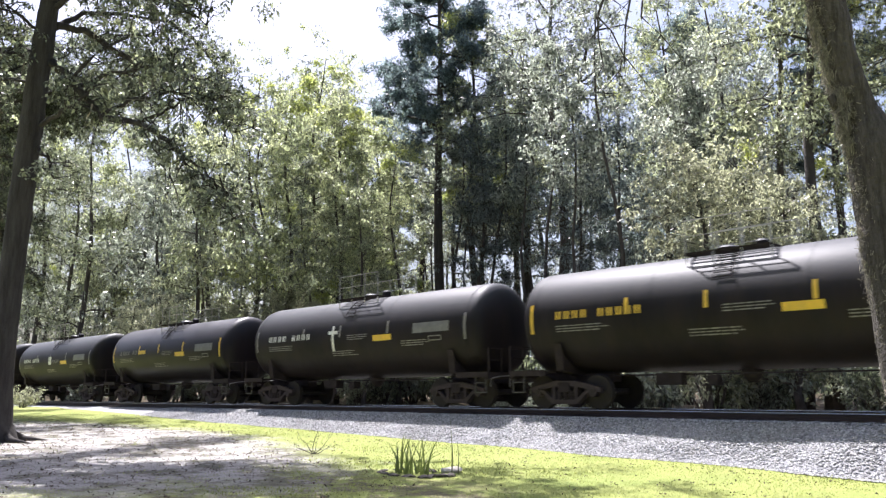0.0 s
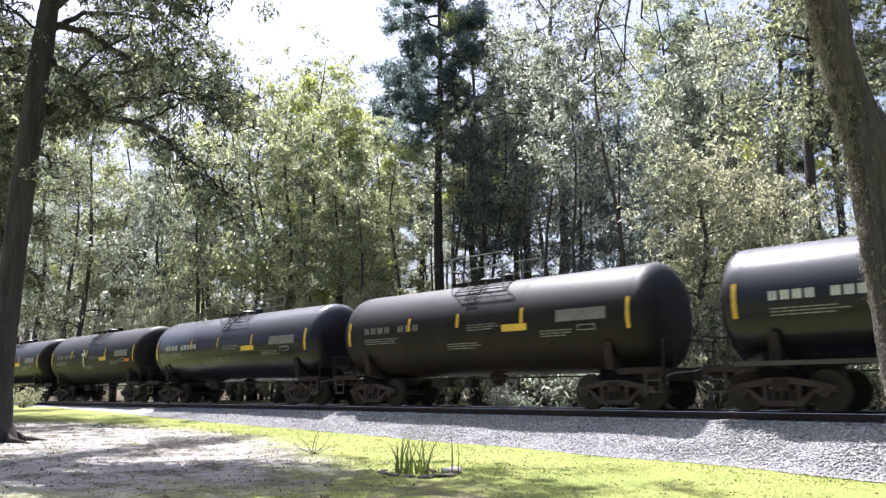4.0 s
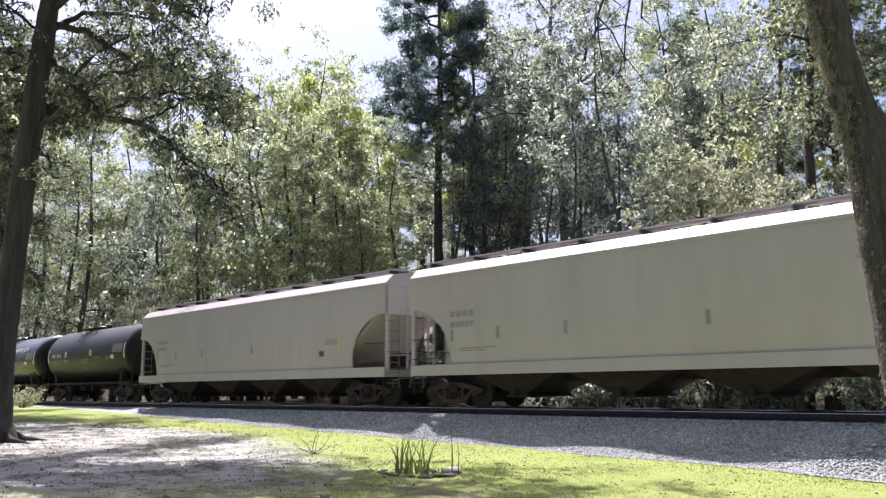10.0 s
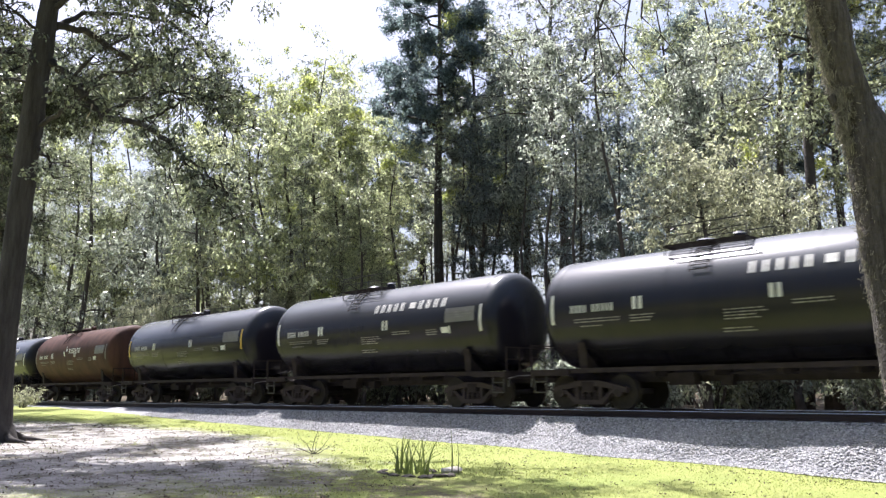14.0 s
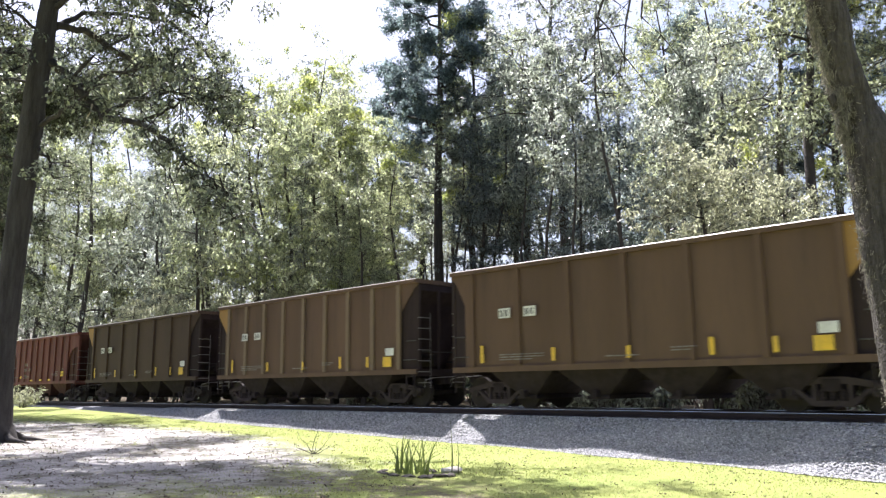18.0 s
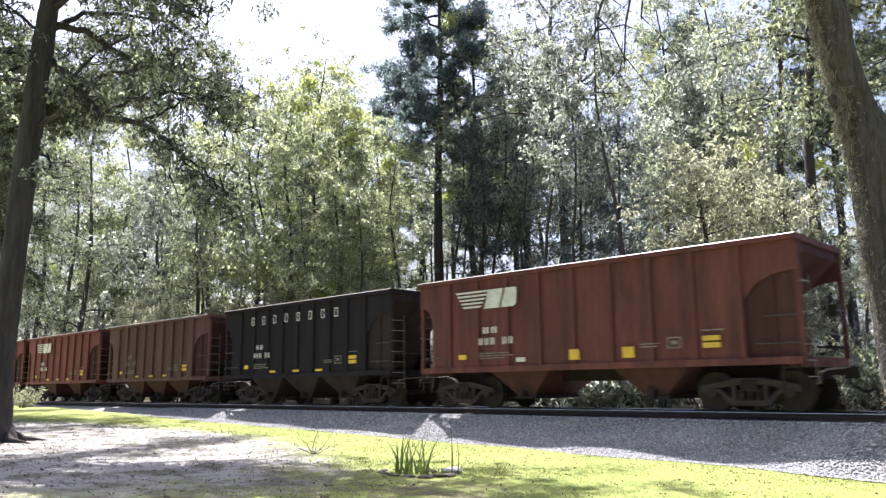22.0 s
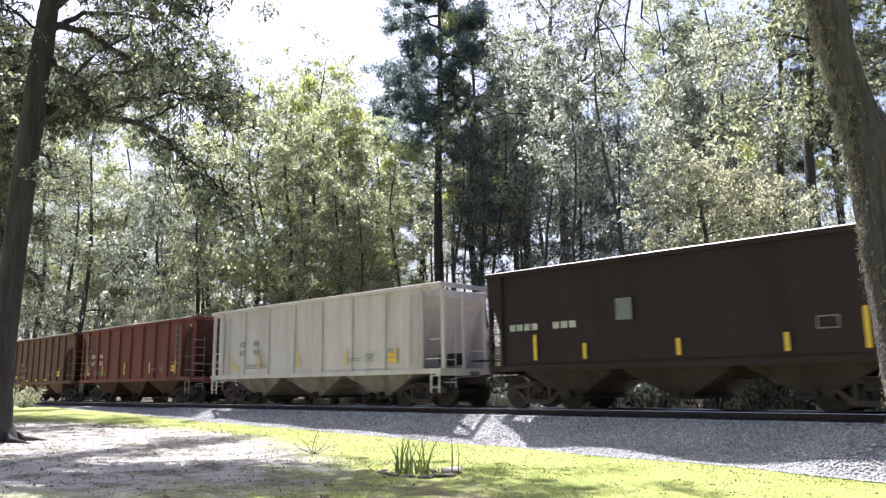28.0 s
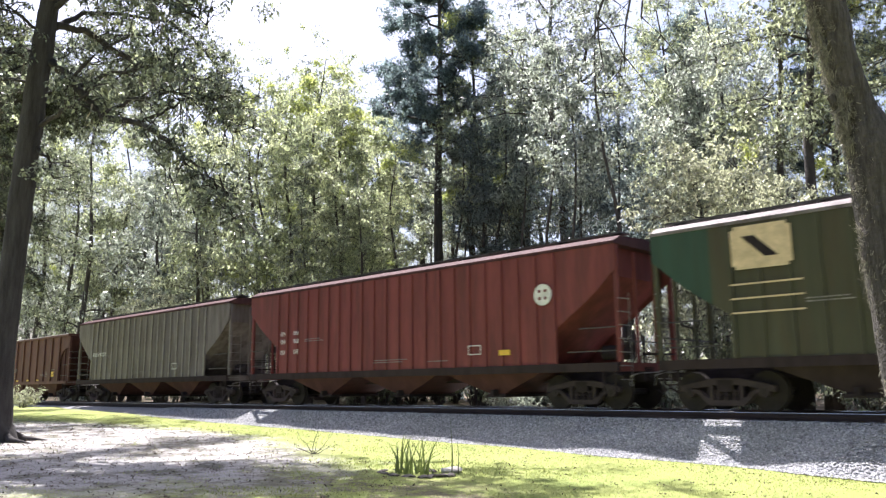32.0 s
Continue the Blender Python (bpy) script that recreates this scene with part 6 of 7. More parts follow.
    # slim stems that stand out in the shade
    for i in range(26):
        u = -0.75 + 1.5 * ((i * 0.618034 + 0.3) % 1.0)
        x, y = spot(u, 8 + 14 * ((i * 0.754878) % 1.0))
        d = math.hypot(x - EYE.x, y - EYE.y)
        proto, label, h = WOOD_PROTOS[5]
        s = d * rng.uniform(0.26, 0.34) / h if -0.58 < u < -0.1 else rng.uniform(0.8, 1.1)
        plant(proto, x, y, s, rng.uniform(0, 360), label, "trees of the woods", rng.uniform(-4, 4))
    for i in range(70):
        u = -1.2 + 2.5 * rng.random()
        x, y = spot(u, 6.2 + 9 * rng.random())
        proto, label = BUSHES[rng.random() < 0.5]
        plant(proto, x, y, rng.uniform(0.7, 1.5), rng.uniform(0, 360), label, "bushes under the trees")
    # unseen trees added round the yard behind the camera, to block sky light
    for x, y, k in ((-34, -30, 0), (-20, -36, 3), (-4, -38, 1), (12, -36, 3), (24, -20, 0), (-42, -22, 1), (-12, -48, 3), (28, -38, 3)):
        proto, label, h = WOOD_PROTOS[k]
        plant(proto, x, y, rng.uniform(0.9, 1.1), rng.uniform(0, 360), label, "trees round the yard")
    # one more evergreen in the dark middle of the woods
    x, y = spot(0.32, 11.5)
    plant(WOOD_PROTOS[7][0], x, y, 0.8, 70, WOOD_PROTOS[7][1], "trees of the woods")


build_woods()


def far_woods():
    """The depth of the woods, where no single tree can be told."""
    r = np.random.RandomState(50)
    n = 420
    u = -1.4 + 2.8 * r.rand(n)
    y = 40 + 45 * r.rand(n)
    y = np.where(u < -0.3, 26 + 30 * r.rand(n), y)
    pts = []
    for a, b in zip(u, y):
        x, b = spot(a, b)
        h = (8 if a > -0.05 else 12) * r.rand() ** 0.8
        pts.append((x, b, h))
    for k in range(330):
        x, b = spot(-1.3 + 2.6 * r.rand(), 24 + 30 * r.rand())
        pts.append((x, b, 4.5 * r.rand()))
    v, f = leaf_clumps(pts, 40000, 2.2, 0.19, 51, 60, 1.2)
    v[:, 2] = np.maximum(v[:, 2], -0.3)
    ob = new("far_woods", np_mesh("far_woods", v, f, M["leaf_shade"]))
    tagged(ob, "dull green depth of the woods behind the trees", "woods", kind="stuff")


far_woods()
for proto in PROTOS:
    for o in list(proto.children_recursive) + [proto]:
        bpy.data.objects.remove(o)


# ---- trees in the yard ----


def rough_trunk(path, radii, n, fine=8, ridge=0.016, knots=0.035):
    """A trunk through path with furrowed bark and slow swellings."""
    pts, rr = [], []
    for k in range((len(path) - 1) * fine + 1):
        j = min(k // fine, len(path) - 2)
        f = k / fine - j
        pts.append(tuple(Vector(path[j]).lerp(Vector(path[j + 1]), f)))
        rr.append(radii[j] + (radii[j + 1] - radii[j]) * f)
    bm = tube(bmesh.new(), pts, rr, n)
    bm.normal_update()
    for v in bm.verts:
        furrow = noise.noise(Vector((v.co.x * 14, v.co.y * 14, v.co.z * 2.2))) + 0.5 * noise.noise(Vector((v.co.x * 30, v.co.y * 30, v.co.z * 6)))
        v.co += v.normal * (ridge * furrow + knots * noise.noise(v.co * 1.6))
    return bm


def bent_limb(bm, pts, rb, rng, tips, twigs):
    """A limb through given points that tapers and carries drooping, forking twigs."""
    q = []
    for a, b in zip(pts, pts[1:]):
        for k in range(4):
            p = Vector(a).lerp(Vector(b), k / 4)
            q.append(p + Vector((rng.uniform(-1, 1), rng.uniform(-1, 1), rng.uniform(-1, 1))) * (0.05 if q else 0))
    q.append(Vector(pts[-1]))
    n = len(q) - 1
    tube(bm, q, [rb * (1 - 0.8 * (k / n) ** 0.8) for k in range(n + 1)], 8)
    for k in range(5, n + 1):
        if k > n * 0.5:
            tips.append(tuple(q[k]))
        for _ in range(twigs if k % 2 else max(1, twigs - 2)):
            way = Vector((rng.gauss(0.2, 0.8), rng.gauss(0.2, 0.8), rng.gauss(-0.05, 0.5))).normalized()
            reach = rng.uniform(0.4, 1.15)
            mid = q[k] + way * reach * 0.5 + Vector((0, 0, 0.06))
            end = q[k] + way * reach - Vector((0, 0, 0.22 * reach))
            tube(bm, [q[k], mid, end], [0.022, 0.014, 0.005], 4)
            fork = mid + (way + Vector((rng.gauss(0, 0.7), rng.gauss(0, 0.7), rng.gauss(-0.2, 0.4)))) * reach * 0.4
            tube(bm, [mid, fork], [0.012, 0.004], 4)
            tips += [tuple(end), tuple(fork), tuple((mid + end) / 2)]


def yard_oak():
    """The oak by the sandy patch: leaning trunk, long drooping limbs, small leaves."""
    rng = random.Random(5)
    x, y = -23.6, -11.4
    ob = thing("oak_tree", "gray-barked oak leaning over the sandy patch, long drooping limbs", "tree", at=(x, y, ground_z(x, y)))
    path = [(-0.18, -0.17, -0.1), (-0.19, -0.18, 0.45), (-0.21, -0.2, 1.3), (-0.2, -0.19, 2.6), (-0.16, -0.15, 4.3), (-0.09, -0.08, 6.35), (-0.01, -0.01, 8.6), (0.08, 0.08, 10.8), (0.2, 0.19, 13.0), (0.5, 0.4, 15.2), (0.7, 0.6, 17.5)]
    part("trunk", rough_trunk(path, [0.62, 0.42, 0.37, 0.345, 0.335, 0.325, 0.315, 0.31, 0.27, 0.17, 0.04], 28), M["bark"], ob, smooth=True)
    for k in range(6):
        a = k * 1.05 + 0.3
        part("root", tube(bmesh.new(), [(0.2 * math.cos(a) - 0.19, 0.2 * math.sin(a) - 0.18, 0.5), (0.42 * math.cos(a) - 0.19, 0.42 * math.sin(a) - 0.18, 0.16), (0.7 * math.cos(a) - 0.19, 0.7 * math.sin(a) - 0.18, 0.04), (1.15 * math.cos(a), 1.15 * math.sin(a), -0.06)],
                          [0.17, 0.14, 0.1, 0.04], 8), M["bark"], ob, smooth=True)
    tips = []
    # the limbs that show: points along each, thickness, number of twigs at each point
    for pts, rb, twigs in (
            (((0.1, 0.1, 11.15), (0.45, 0.34, 10.94), (1.25, 0.78, 10.1), (2.28, 1.07, 8.97), (3.68, 1.58, 8.58), (4.82, 1.84, 7.9), (5.49, 1.92, 7.3), (5.96, 2.1, 6.43)), 0.16, 2),
            (((0.15, 0.1, 12.2), (0.16, 1.26, 12.37), (-0.23, 2.54, 12.17), (-0.68, 4.19, 12.2), (-1.31, 5.66, 12.61), (-1.39, 6.97, 12.68)), 0.13, 5),
            (((0.0, 0.0, 8.95), (0.85, 0.4, 9.21), (1.54, 0.64, 9.48), (2.2, 0.95, 9.9)), 0.09, 2),
            (((-0.05, 0.0, 11.2), (-0.68, -0.38, 11.83), (-1.3, -0.69, 12.23), (-2.57, -1.34, 13.0)), 0.1, 6),
            (((0.0, 0.0, 11.1), (-0.1, -0.6, 11.12), (-0.1, -1.3, 11.0), (-0.3, -2.2, 10.7)), 0.09, 4),
            (((0.1, 0.1, 8.5), (0.6, 0.3, 7.96), (1.0, 0.41, 7.3)), 0.1, 1),
            (((3.68, 1.58, 8.58), (4.2, 1.94, 8.81), (4.88, 2.31, 9.13), (5.8, 2.8, 9.3)), 0.06, 4),
            (((3.74, 1.63, 8.49), (4.23, 1.82, 7.73), (4.63, 2.06, 6.99)), 0.035, 2),
            (((0.2, 0.2, 12.0), (-0.61, 1.5, 13.3), (-1.7, 3.21, 14.32), (-2.95, 5.48, 15.23), (-3.66, 7.56, 14.98)), 0.11, 6),
            (((-2.95, 5.48, 15.23), (-2.77, 6.34, 14.76), (-2.73, 7.07, 14.28), (-2.67, 7.82, 13.3), (-2.76, 8.43, 12.29)), 0.06, 6),
            (((0.5, 0.4, 15.1), (-1.22, 1.6, 15.28), (-2.96, 4.09, 16.11), (-4.58, 6.69, 17.24), (-5.83, 8.26, 17.76)), 0.1, 6),
            (((0.2, 0.2, 12.7), (1.46, 0.7, 12.98), (2.94, 1.42, 12.51), (4.37, 2.09, 12.14), (5.3, 2.57, 11.21)), 0.1, 5),
            (((2.28, 1.07, 8.97), (3.07, 1.55, 9.34), (4.16, 2.17, 9.46), (5.29, 2.84, 9.08), (5.94, 3.18, 8.11)), 0.07, 5),
            (((1.25, 0.78, 10.1), (2.18, 1.39, 10.4), (3.08, 1.97, 10.51), (3.97, 2.55, 10.4)), 0.07, 5),
            (((0.0, 0.0, 10.3), (-1.07, -0.33, 10.69), (-2.5, -1.01, 10.73)), 0.07, 4),
            (((5.49, 1.92, 7.3), (5.92, 2.33, 6.93), (6.36, 2.76, 6.17), (6.59, 2.97, 5.43)), 0.05, 5),
            (((0.1, 0.1, 11.9), (0.17, -0.53, 12.2), (0.0, -1.11, 12.58), (-0.39, -1.75, 12.84)), 0.06, 4),
            (((1.0, 0.6, 10.3), (1.7, 1.2, 11.2), (2.6, 1.8, 11.6), (3.6, 2.3, 11.5)), 0.06, 5)):
        bm = bmesh.new()
        bent_limb(bm, pts, rb, rng, tips, twigs)
        part("limb", bm, M["bark"], ob, smooth=True)
    v, f = leaf_clumps(tips, 19500, 0.16, 0.058, 21, 16, 0.27, 0.55, 4)
    link_mesh("crown", np_mesh("crown", v, f, M["leaf_live_oak"]), ob)
    # some oak leaves take a lighter colour, as lit by the sun
    v, f = leaf_clumps(tips[::2], 4000, 0.2, 0.062, 22, 16, 0.26, 0.55, 4)
    link_mesh("sunlit_foliage", np_mesh("sunlit_foliage", v, f, M["leaf_fresh"]), ob, "lighter green leaves with sunlight put into their colour")
    # the high crown above the view, added to shade the yard
    high = []
    for z, way, reach, droop, rb in (
            (13.4, (0.1, -0.95, 0.35), 5.0, 0.3, 0.1), (13.8, (-0.6, 0.75, 0.5), 5.5, 0.2, 0.09), (14.5, (-0.4, 0.4, 0.8), 4.0, 0.2, 0.08), (15.0, (0.7, -0.3, 0.7), 5.0, 0.2, 0.08),
            (14.2, (0.85, 0.5, 0.22), 8.5, 0.0, 0.11), (14.5, (0.78, 0.62, 0.2), 10.5, 0.0, 0.12), (14.7, (0.8, 0.45, 0.2), 12.0, 0.2, 0.12), (14.9, (0.75, 0.66, 0.14), 10.0, 0.0, 0.1), (14.8, (0.62, 0.78, 0.16), 9.0, 0.0, 0.1),
            (15.0, (0.7, 0.72, 0.15), 8.5, 0.0, 0.1), (15.2, (0.45, 0.88, 0.12), 8.5, 0.0, 0.1), (15.6, (0.6, 0.78, 0.08), 9.5, 0.0, 0.1), (14.4, (0.92, 0.3, 0.16), 12.5, 0.2, 0.12), (14.1, (-0.8, -0.3, 0.3), 5.5, 0.2, 0.1),
            (15.8, (0.85, 0.55, 0.05), 11.5, 0.0, 0.1), (16.2, (0.9, 0.2, 0.05), 10.5, 0.0, 0.1)):
        for (x0, y0, z0), (x1, y1, z1) in zip(path, path[1:]):
            if z0 <= z < z1:
                k = (z - z0) / (z1 - z0)
                p = (x0 + (x1 - x0) * k, y0 + (y1 - y0) * k, z)
        bm = bmesh.new()
        limb(bm, p, way, reach, droop, rb, rng, high, 3, 9, 0.11)
        part("limb", bm, M["bark"], ob, smooth=True)
    v, f = leaf_clumps([q for q in high if q[2] > 13.9], 52000, 0.3, 0.1, 23, 70, 0.55)
    link_mesh("upper_crown", np_mesh("upper_crown", v, f, M["leaf_live_oak"]), ob)
    rng2 = random.Random(8)
    bm = bmesh.new()
    for t in rng2.sample(tips, 60):
        n = rng2.randint(3, 7)
        pts = [(t[0] + rng2.gauss(0, 0.04) * k, t[1] + rng2.gauss(0, 0.04) * k, t[2] - 0.14 * k) for k in range(n)]
        tube(bm, pts, [0.03 * (1 - 0.8 * k / n) for k in range(n)], 4)
    tagged(part("hanging_moss", bm, M["moss"], ob, "gray strands of hanging moss"), kind="stuff")
    return ob


OAK = yard_oak()
# two oaks added with trunks out of view, to dapple the sand
tagged(copy_thing(OAK, pose(-36.5, -9.0, ground_z(-36.5, -9.0), 0, 0, 130)), "added gray-barked oak, trunk out of view, wide crown shading the sand")
tagged(copy_thing(OAK, pose(-45.5, -8.5, ground_z(-45.5, -8.5), 0, 0, 0)), "added gray-barked oak, trunk out of view, crown spread to shade the sand")


def near_tree():
    """The leaning trunk close to the camera, with moss and twigs hanging into the view."""
    rng = random.Random(6)
    x, y = -2.50, -7.95
    g = ground_z(x, y)
    ob = thing("leaning_tree", "leaning mossy tree trunk beside the lawn, twigs hanging down", "tree", at=(x, y, g))
    path = [(0.17, 0.16, -0.15), (0.14, 0.14, 0.45), (0.085, 0.08, 1.6), (0.04, 0.04, 2.7), (-0.015, -0.015, 3.43), (-0.03, -0.03, 4.11), (-0.05, -0.05, 4.66), (-0.09, -0.085, 5.07),
            (-0.155, -0.15, 5.34), (-0.215, -0.205, 5.6), (-0.27, -0.26, 6.0), (-0.30, -0.29, 6.4), (-0.35, -0.34, 6.8), (-0.48, -0.48, 8.2), (-0.45, -0.6, 9.8), (-0.3, -0.8, 11.4), (-0.2, -0.9, 13.2)]
    radii = [0.45, 0.36, 0.335, 0.322, 0.315, 0.308, 0.30, 0.24, 0.2, 0.205, 0.21, 0.215, 0.218, 0.205, 0.18, 0.1, 0.03]
    part("trunk", rough_trunk(path, radii, 48, 8, 0.022, 0.03), M["bark_near"], ob, smooth=True)
    # the broken stub of a limb on the flank
    part("stub", rough_trunk([(-0.15, -0.14, 5.15), (-0.33, -0.31, 5.3), (-0.40, -0.38, 5.44)], [0.14, 0.09, 0.05], 14, 6, 0.012, 0.02), M["bark_near"], ob, "broken mossy stub of a limb", smooth=True)
    # moss and lichen tufts on the sunward flank
    r = np.random.RandomState(3)
    tips = []
    for i in range(800):
        k = r.rand() * (len(path) - 2.01) + 1
        j = int(k)
        p = Vector(path[j]).lerp(Vector(path[j + 1]), k - j)
        rad = radii[j] + (radii[j + 1] - radii[j]) * (k - j)
        a = r.normal(3.9, 0.45)
        tips.append((p.x + rad * math.cos(a), p.y + rad * math.sin(a), p.z))
    v, f = leaf_cards(tips, 6500, (0.06, 0.06, 0.09), 0.035, 4, 1.5, 0.12)
    link_mesh("moss", np_mesh("moss", v, f, M["moss"]), ob, "pale moss and lichen on the bark")
    tips = []
    for i in range(150):
        k = 6.0 + 2.6 * r.rand() if i % 3 else 9.0 + 2.6 * r.rand()
        j = int(k)
        p = Vector(path[j]).lerp(Vector(path[j + 1]), k - j)
        a = r.normal(3.95, 0.22)
        tips.append((p.x + (radii[j] + 0.03) * math.cos(a), p.y + (radii[j] + 0.03) * math.sin(a), p.z))
    v, f = leaf_cards(tips, 2600, (0.05, 0.05, 0.1), 0.085, 14, 3.5, 0.07)
    link_mesh("moss_tuft", np_mesh("moss_tuft", v, f, M["moss"]), ob, "pale beard of hanging moss")
    tips = []
    # high limbs out of view, the longest added to dapple the lawn
    for z, way, reach, droop, rb in ((8.8, (0.5, 0.8, 0.4), 5.0, 1.0, 0.07), (9.2, (0.9, -0.2, 0.4), 5.0, 1.0, 0.07), (9.6, (-0.2, -0.9, 0.5), 5.0, 0.6, 0.07),
                                     (10, (-0.8, 0.4, 0.6), 5.0, 0.8, 0.06), (11.2, (-0.97, 0.1, 0.2), 9.0, 0.6, 0.08), (11.6, (-0.9, -0.35, 0.2), 8.5, 0.6, 0.08), (11.8, (-0.9, 0.35, 0.25), 9.5, 0.5, 0.08), (10.3, (0.2, 0.9, 0.6), 4.5, 0.6, 0.06)):
        for (x0, y0, z0), (x1, y1, z1) in zip(path, path[1:]):
            if z0 <= z < z1:
                k = (z - z0) / (z1 - z0)
                p = (x0 + (x1 - x0) * k, y0 + (y1 - y0) * k, z)
        bm = bmesh.new()
        limb(bm, p, way, reach, droop, rb, rng, tips, 3, 8, 0.12)
        part("limb", bm, M["bark_far"], ob, smooth=True)
    v, f = leaf_cards([q for q in tips if q[2] < 9.5], 3000, (0.35, 0.35, 0.35), 0.03, 33, corners=4)
    link_mesh("low_foliage", np_mesh("low_foliage", v, f, M["leaf_fresh"]), ob)
    v, f = leaf_cards([q for q in tips if q[2] >= 9.5], 26000, (0.6, 0.6, 0.4), 0.06, 34)
    link_mesh("crown", np_mesh("crown", v, f, M["leaf_fresh"]), ob)
    # a leafless bough over the lawn, with forked twigs that hang down
    bough = bmesh.new()
    tube(bough, [(-0.35, -0.3, 7.3), (-1.05, -1.25, 7.5), (-1.71, -1.88, 7.3), (-2.25, -2.4, 7.08)], [0.06, 0.05, 0.04, 0.025], 8)
    part("bough", bough, M["bark"], ob, smooth=True)
    for pts, r0 in ((((-2.2, -2.45, 7.06), (-2.33, -2.61, 6.67), (-2.39, -2.67, 6.44), (-2.39, -2.67, 6.13), (-2.36, -2.64, 5.78)), 0.022),
                    (((-2.39, -2.67, 6.44), (-2.27, -2.55, 6.24), (-2.17, -2.46, 5.91), (-2.0, -2.3, 5.58), (-1.83, -2.13, 5.21)), 0.013),
                    (((-2.0, -2.2, 7.16), (-2.03, -2.46, 6.61), (-2.08, -2.51, 6.3), (-2.11, -2.54, 5.86), (-2.17, -2.6, 5.64), (-2.32, -2.74, 5.4)), 0.018),
                    (((-1.95, -2.15, 7.18), (-1.89, -2.46, 6.33), (-1.72, -2.3, 6.08), (-1.55, -2.15, 5.76)), 0.016),
                    (((-1.72, -1.9, 7.28), (-1.77, -1.85, 6.92), (-1.83, -1.86, 6.56), (-1.82, -1.84, 6.37)), 0.01),
                    (((-2.11, -2.54, 5.86), (-2.12, -2.54, 5.71), (-2.11, -2.53, 5.6)), 0.009)):
        bm = bmesh.new()
        n = len(pts)
        tube(bm, pts, [r0 * (1 - 0.72 * k / (n - 1)) for k in range(n)], 6)
        for k in range(1, n):
            for _ in range(2):
                end = Vector(pts[k]) + Vector((rng.gauss(0, 0.1), rng.gauss(0, 0.1), -rng.uniform(0.04, 0.22)))
                tube(bm, [pts[k], tuple(end)], [r0 * 0.35, 0.002], 4)
        part("hanging_twig", bm, M["bark"], ob)


near_tree()

# ---- lawn ----


def on_sand(x, y):
    return ((x + 23.5) / 12) ** 2 + ((y + 11.6) / 6) ** 2 + 0.7 * noise.noise(Vector((x * 0.8, y * 0.8, 2))) < 1.0


def lawn():
    rng = np.random.RandomState(12)
    n = 120000
    x = -40 + 42 * rng.rand(n) ** 0.75
    y = -15.5 + 12.9 * rng.rand(n)
    keep = np.array([(not on_sand(a, b)) or rng.rand() < max(0.03, 0.55 * noise.noise(Vector((a * 0.55, b * 0.9, 7)))) for a, b in zip(x, y)])
    x, y = x[keep], y[keep]
    n = len(x)
    z = np.array([ground_z(a, b) for a, b in zip(x, y)]) + 0.0
    h = 0.012 + 0.03 * rng.rand(n) ** 2
    a = rng.rand(n) * 6.28
    w = 0.006 + 0.008 * rng.rand(n)
    lx, ly = rng.normal(size=n) * 0.02, rng.normal(size=n) * 0.02
    v = np.stack([np.stack([x - w * np.cos(a), y - w * np.sin(a), z - 0.01], 1), np.stack([x + w * np.cos(a), y + w * np.sin(a), z - 0.01], 1),
                  np.stack([x + lx, y + ly, z + h], 1)], 1).reshape(-1, 3)
    f = np.arange(n * 3).reshape(-1, 3)
    ob = new("grass", np_mesh("grass", v, f, M["grass"]))
    tagged(ob, "short yellow-green lawn grass, thin over the sand", "grass", kind="stuff")
    # fallen leaves and twigs
    n = 13000
    pts = []
    while len(pts) < n:
        a, b = -36 + 35 * rng.rand(), -16 + 12.6 * rng.rand()
        if not on_sand(a, b) and rng.rand() > 0.3:
            continue
        pts.append((a, b, ground_z(a, b) + 0.03))
    v, f = leaf_cards(pts, n, (0.12, 0.12, 0.012), 0.022, 9, 0.35, 0.6)
    ob = new("fallen_leaves", np_mesh("fallen_leaves", v, f, M["litter"]))
    tagged(ob, "dry brown leaves scattered over lawn and sand", "leaves", kind="stuff")


lawn()


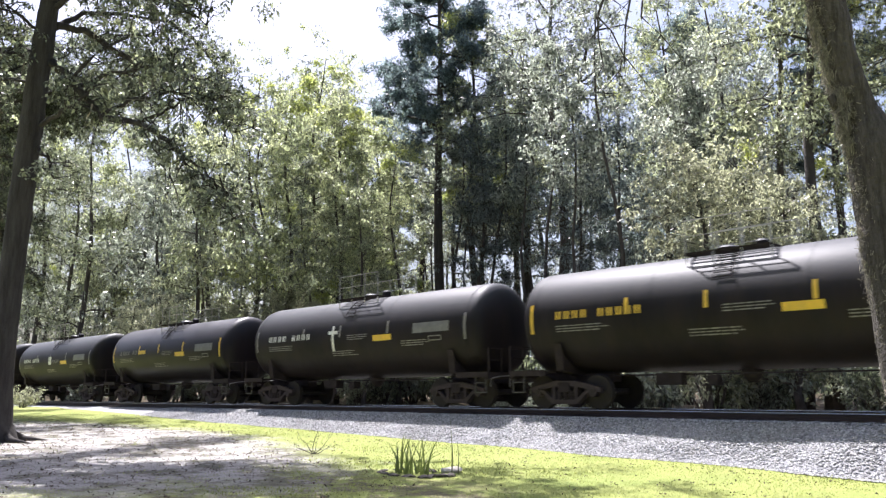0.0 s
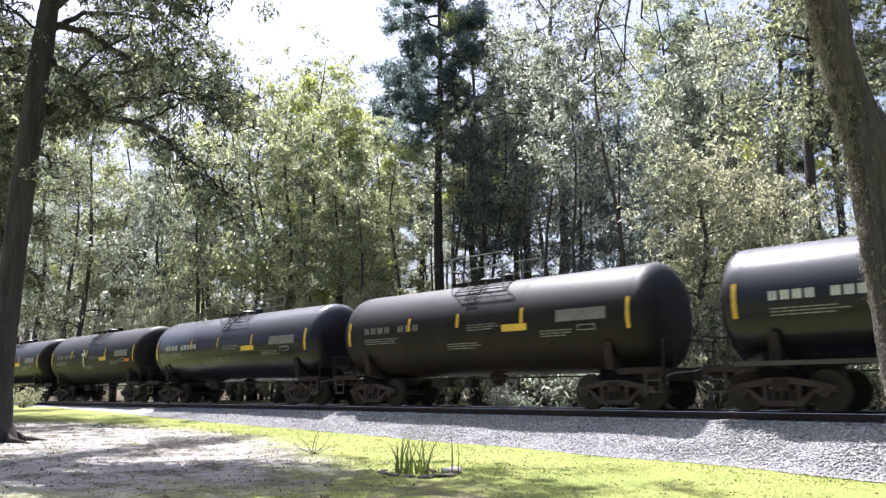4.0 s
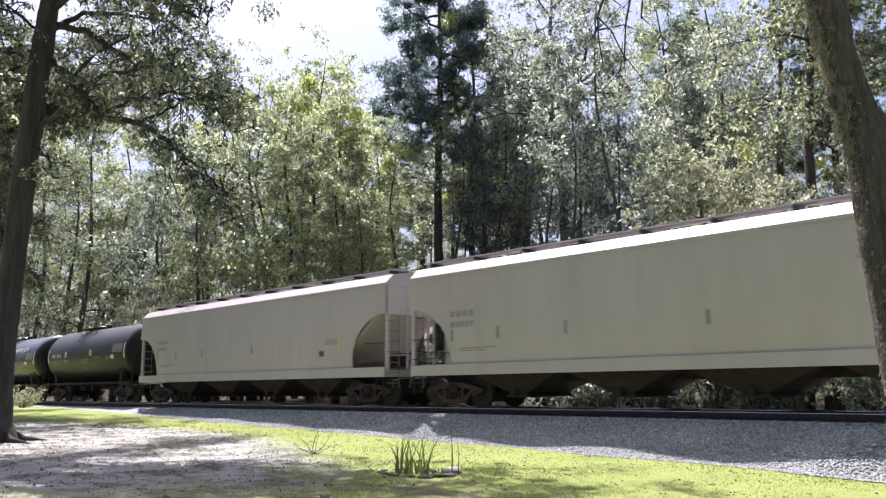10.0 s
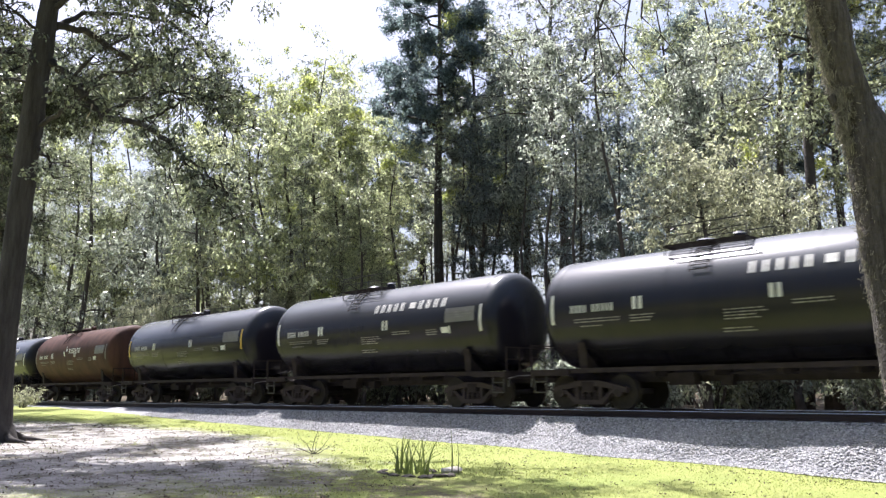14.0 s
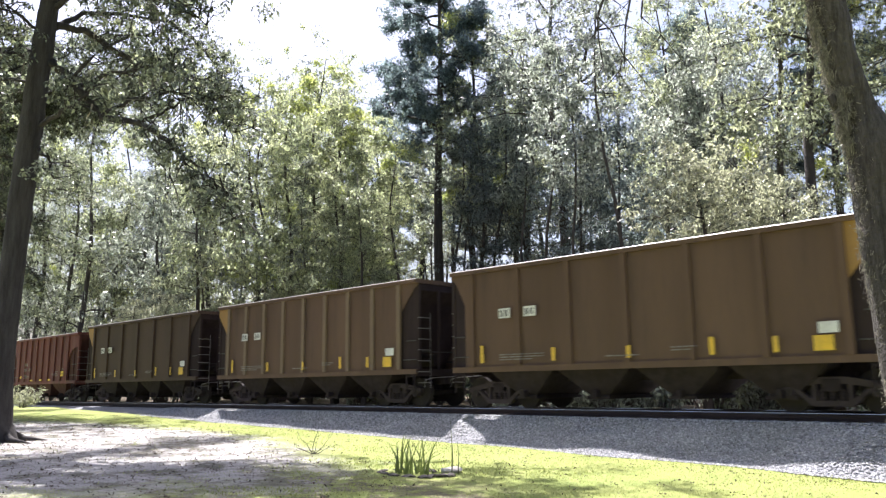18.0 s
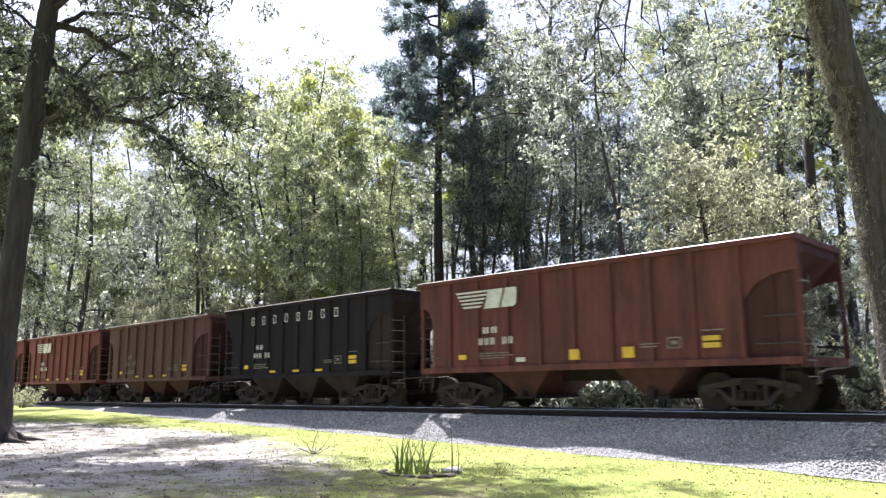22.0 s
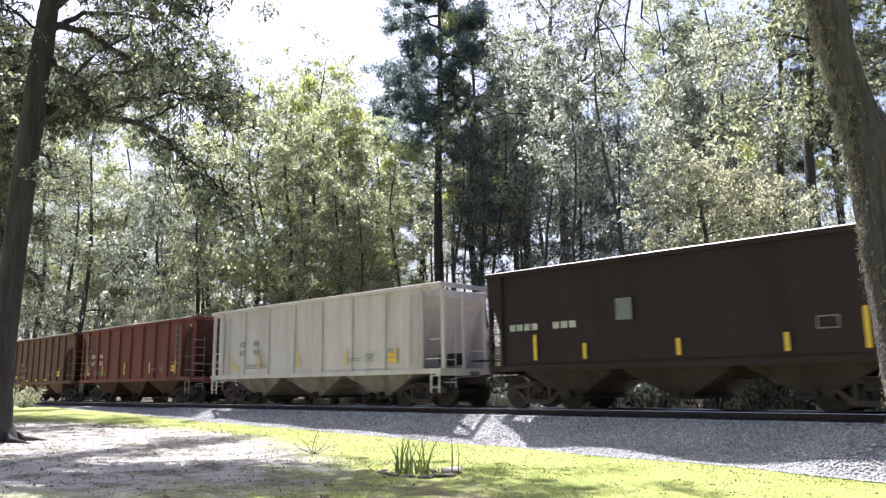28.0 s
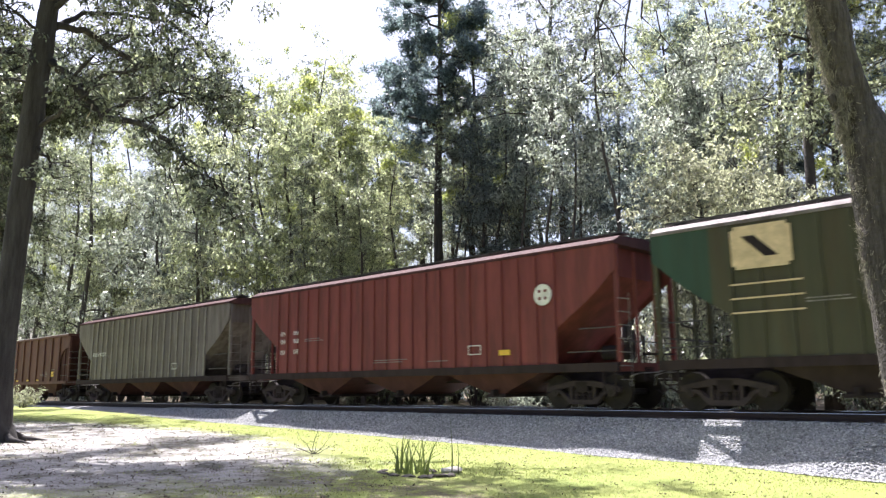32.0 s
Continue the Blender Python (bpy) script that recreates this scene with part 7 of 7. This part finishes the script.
def flower_bed():
    """A clump of tall blades in a low ring of stones and wood."""
    x, y = -10.75, -8.25
    ob = thing("iris_clump", "clump of tall green blades in a small ringed bed", "plant", at=(x, y, ground_z(x, y)))
    rng = random.Random(15)
    for i in range(38):
        a, d = rng.random() * 6.28, rng.random() ** 0.5
        bx, by = 0.55 * d * math.cos(a), 0.3 * d * math.sin(a)
        h = rng.uniform(0.2, 0.85)
        lx, ly = rng.gauss(0, 0.22), rng.gauss(0, 0.14)
        w = rng.uniform(0.009, 0.02)
        bm = bmesh.new()
        prev = None
        for k in range(5):
            t = k / 4
            c = Vector((bx + lx * t * t, by + ly * t * t, h * t * (1 - 0.12 * t)))
            ww = w * (1 - t) ** 0.6 + 0.001
            row = [bm.verts.new(c + Vector((ww * 0.72, ww * 0.69, 0))), bm.verts.new(c - Vector((ww * 0.72, ww * 0.69, 0)))]
            if prev:
                bm.faces.new((prev[0], prev[1], row[1], row[0]))
            prev = row
        part("blade", bm, M["blade"], ob)
    for dx, dy, h in ((0.62, 0.35, 1.0), (0.68, 0.3, 0.75), (0.74, 0.4, 0.6)):
        part("stalk", tube(bmesh.new(), [(dx, dy, 0), (dx + 0.02, dy, h * 0.5), (dx - 0.03, dy + 0.02, h)], [0.008, 0.007, 0.003], 5), M["blade"], ob)
    bed = thing("bed_edging", "low dark ring of weathered wood and stones", "edging", at=(x, y, ground_z(x, y)))
    for k in range(15):
        if k in (2, 3, 7):
            continue
        a = k * 2 * math.pi / 15 + rng.uniform(-0.12, 0.12)
        bm = bmesh.new()
        bmesh.ops.create_icosphere(bm, subdivisions=1, radius=1)
        for v in bm.verts:
            v.co = Vector((v.co.x * rng.uniform(0.14, 0.2), v.co.y * 0.07, v.co.z * 0.04)) * (1 + 0.6 * noise.noise(v.co * 1.7 + Vector((k, 0, 0))))
        e = part("edging_stone", bm, M["edging"], bed)
        e.location = (rng.uniform(0.68, 0.86) * math.cos(a), rng.uniform(0.42, 0.56) * math.sin(a), 0.015)
        e.rotation_euler = (0, 0, a + math.pi / 2 + rng.uniform(-0.3, 0.3))
    bm = bmesh.new()
    bmesh.ops.create_icosphere(bm, subdivisions=2, radius=1)
    for v in bm.verts:
        v.co = Vector((v.co.x * 0.22, v.co.y * 0.14, v.co.z * 0.07)) * (1 + 0.3 * noise.noise(v.co * 1.9))
    x, y = -10.4, -7.6
    st = new("flat_stone", bm_mesh("flat_stone", bm, M["pale_stone"]))
    st.location = (x, y, ground_z(x, y) + 0.04)
    st.rotation_euler = (0, 0, 0.7)
    tagged(st, "pale flat stone lying on the lawn", "stone")
    # small bare sapling
    x, y = -14.9, -7.5
    sap = thing("sapling", "small dark leafless sapling in the grass", "plant", at=(x, y, ground_z(x, y)))
    bm = bmesh.new()
    for way, reach in (((0.1, 0.1, 1), 0.75), ((-0.5, -0.35, 0.8), 0.6), ((0.6, 0.4, 0.7), 0.6), ((-0.2, 0.5, 0.9), 0.55), ((0.75, 0.6, 0.35), 0.5), ((-0.75, -0.6, 0.4), 0.5)):
        limb(bm, (0, 0, 0), way, reach, 0.0, 0.011, rng, [], 2, 4)
    part("stem", bm, M["bark"], sap)
    # pale weeds by the track
    weeds = bush(44, 0.9, 1.1, 2600, "leaf_pale", 0.05)
    weeds.location = (-46.5, -3.6, ground_z(-46.5, -3.6))
    tagged(weeds, "low pale weeds growing beside the track", "weeds")


flower_bed()


def travel(t):
    u = t / 16
    return 293.092 * u + 6.368 * u * u - 1.408 * u ** 3


def motions():
    for x, car in TRAIN:
        walk(car, [(t, pose(x + travel(t), 0, 0)) for t in (0, 4, 8, 12, 16, 20, 24, 28, 32)])
    # wheels roll without slipping; wheelsets at the same end of a truck share one set of keys
    turning = {}
    for w in WHEELS:
        end = w.location.x > 0
        if end not in turning:
            x = w.location.x
            walk(w, [(k / 30, pose(x, 0, 0.457) @ Matrix.Rotation(travel(k / 30) / 0.457, 4, "Y")) for k in range(961)])
            turning[end] = w.animation_data
        else:
            w.rotation_mode = "QUATERNION"
            w.animation_data_create()
            w.animation_data.action = turning[end].action
            w.animation_data.action_slot = turning[end].action_slot


motions()
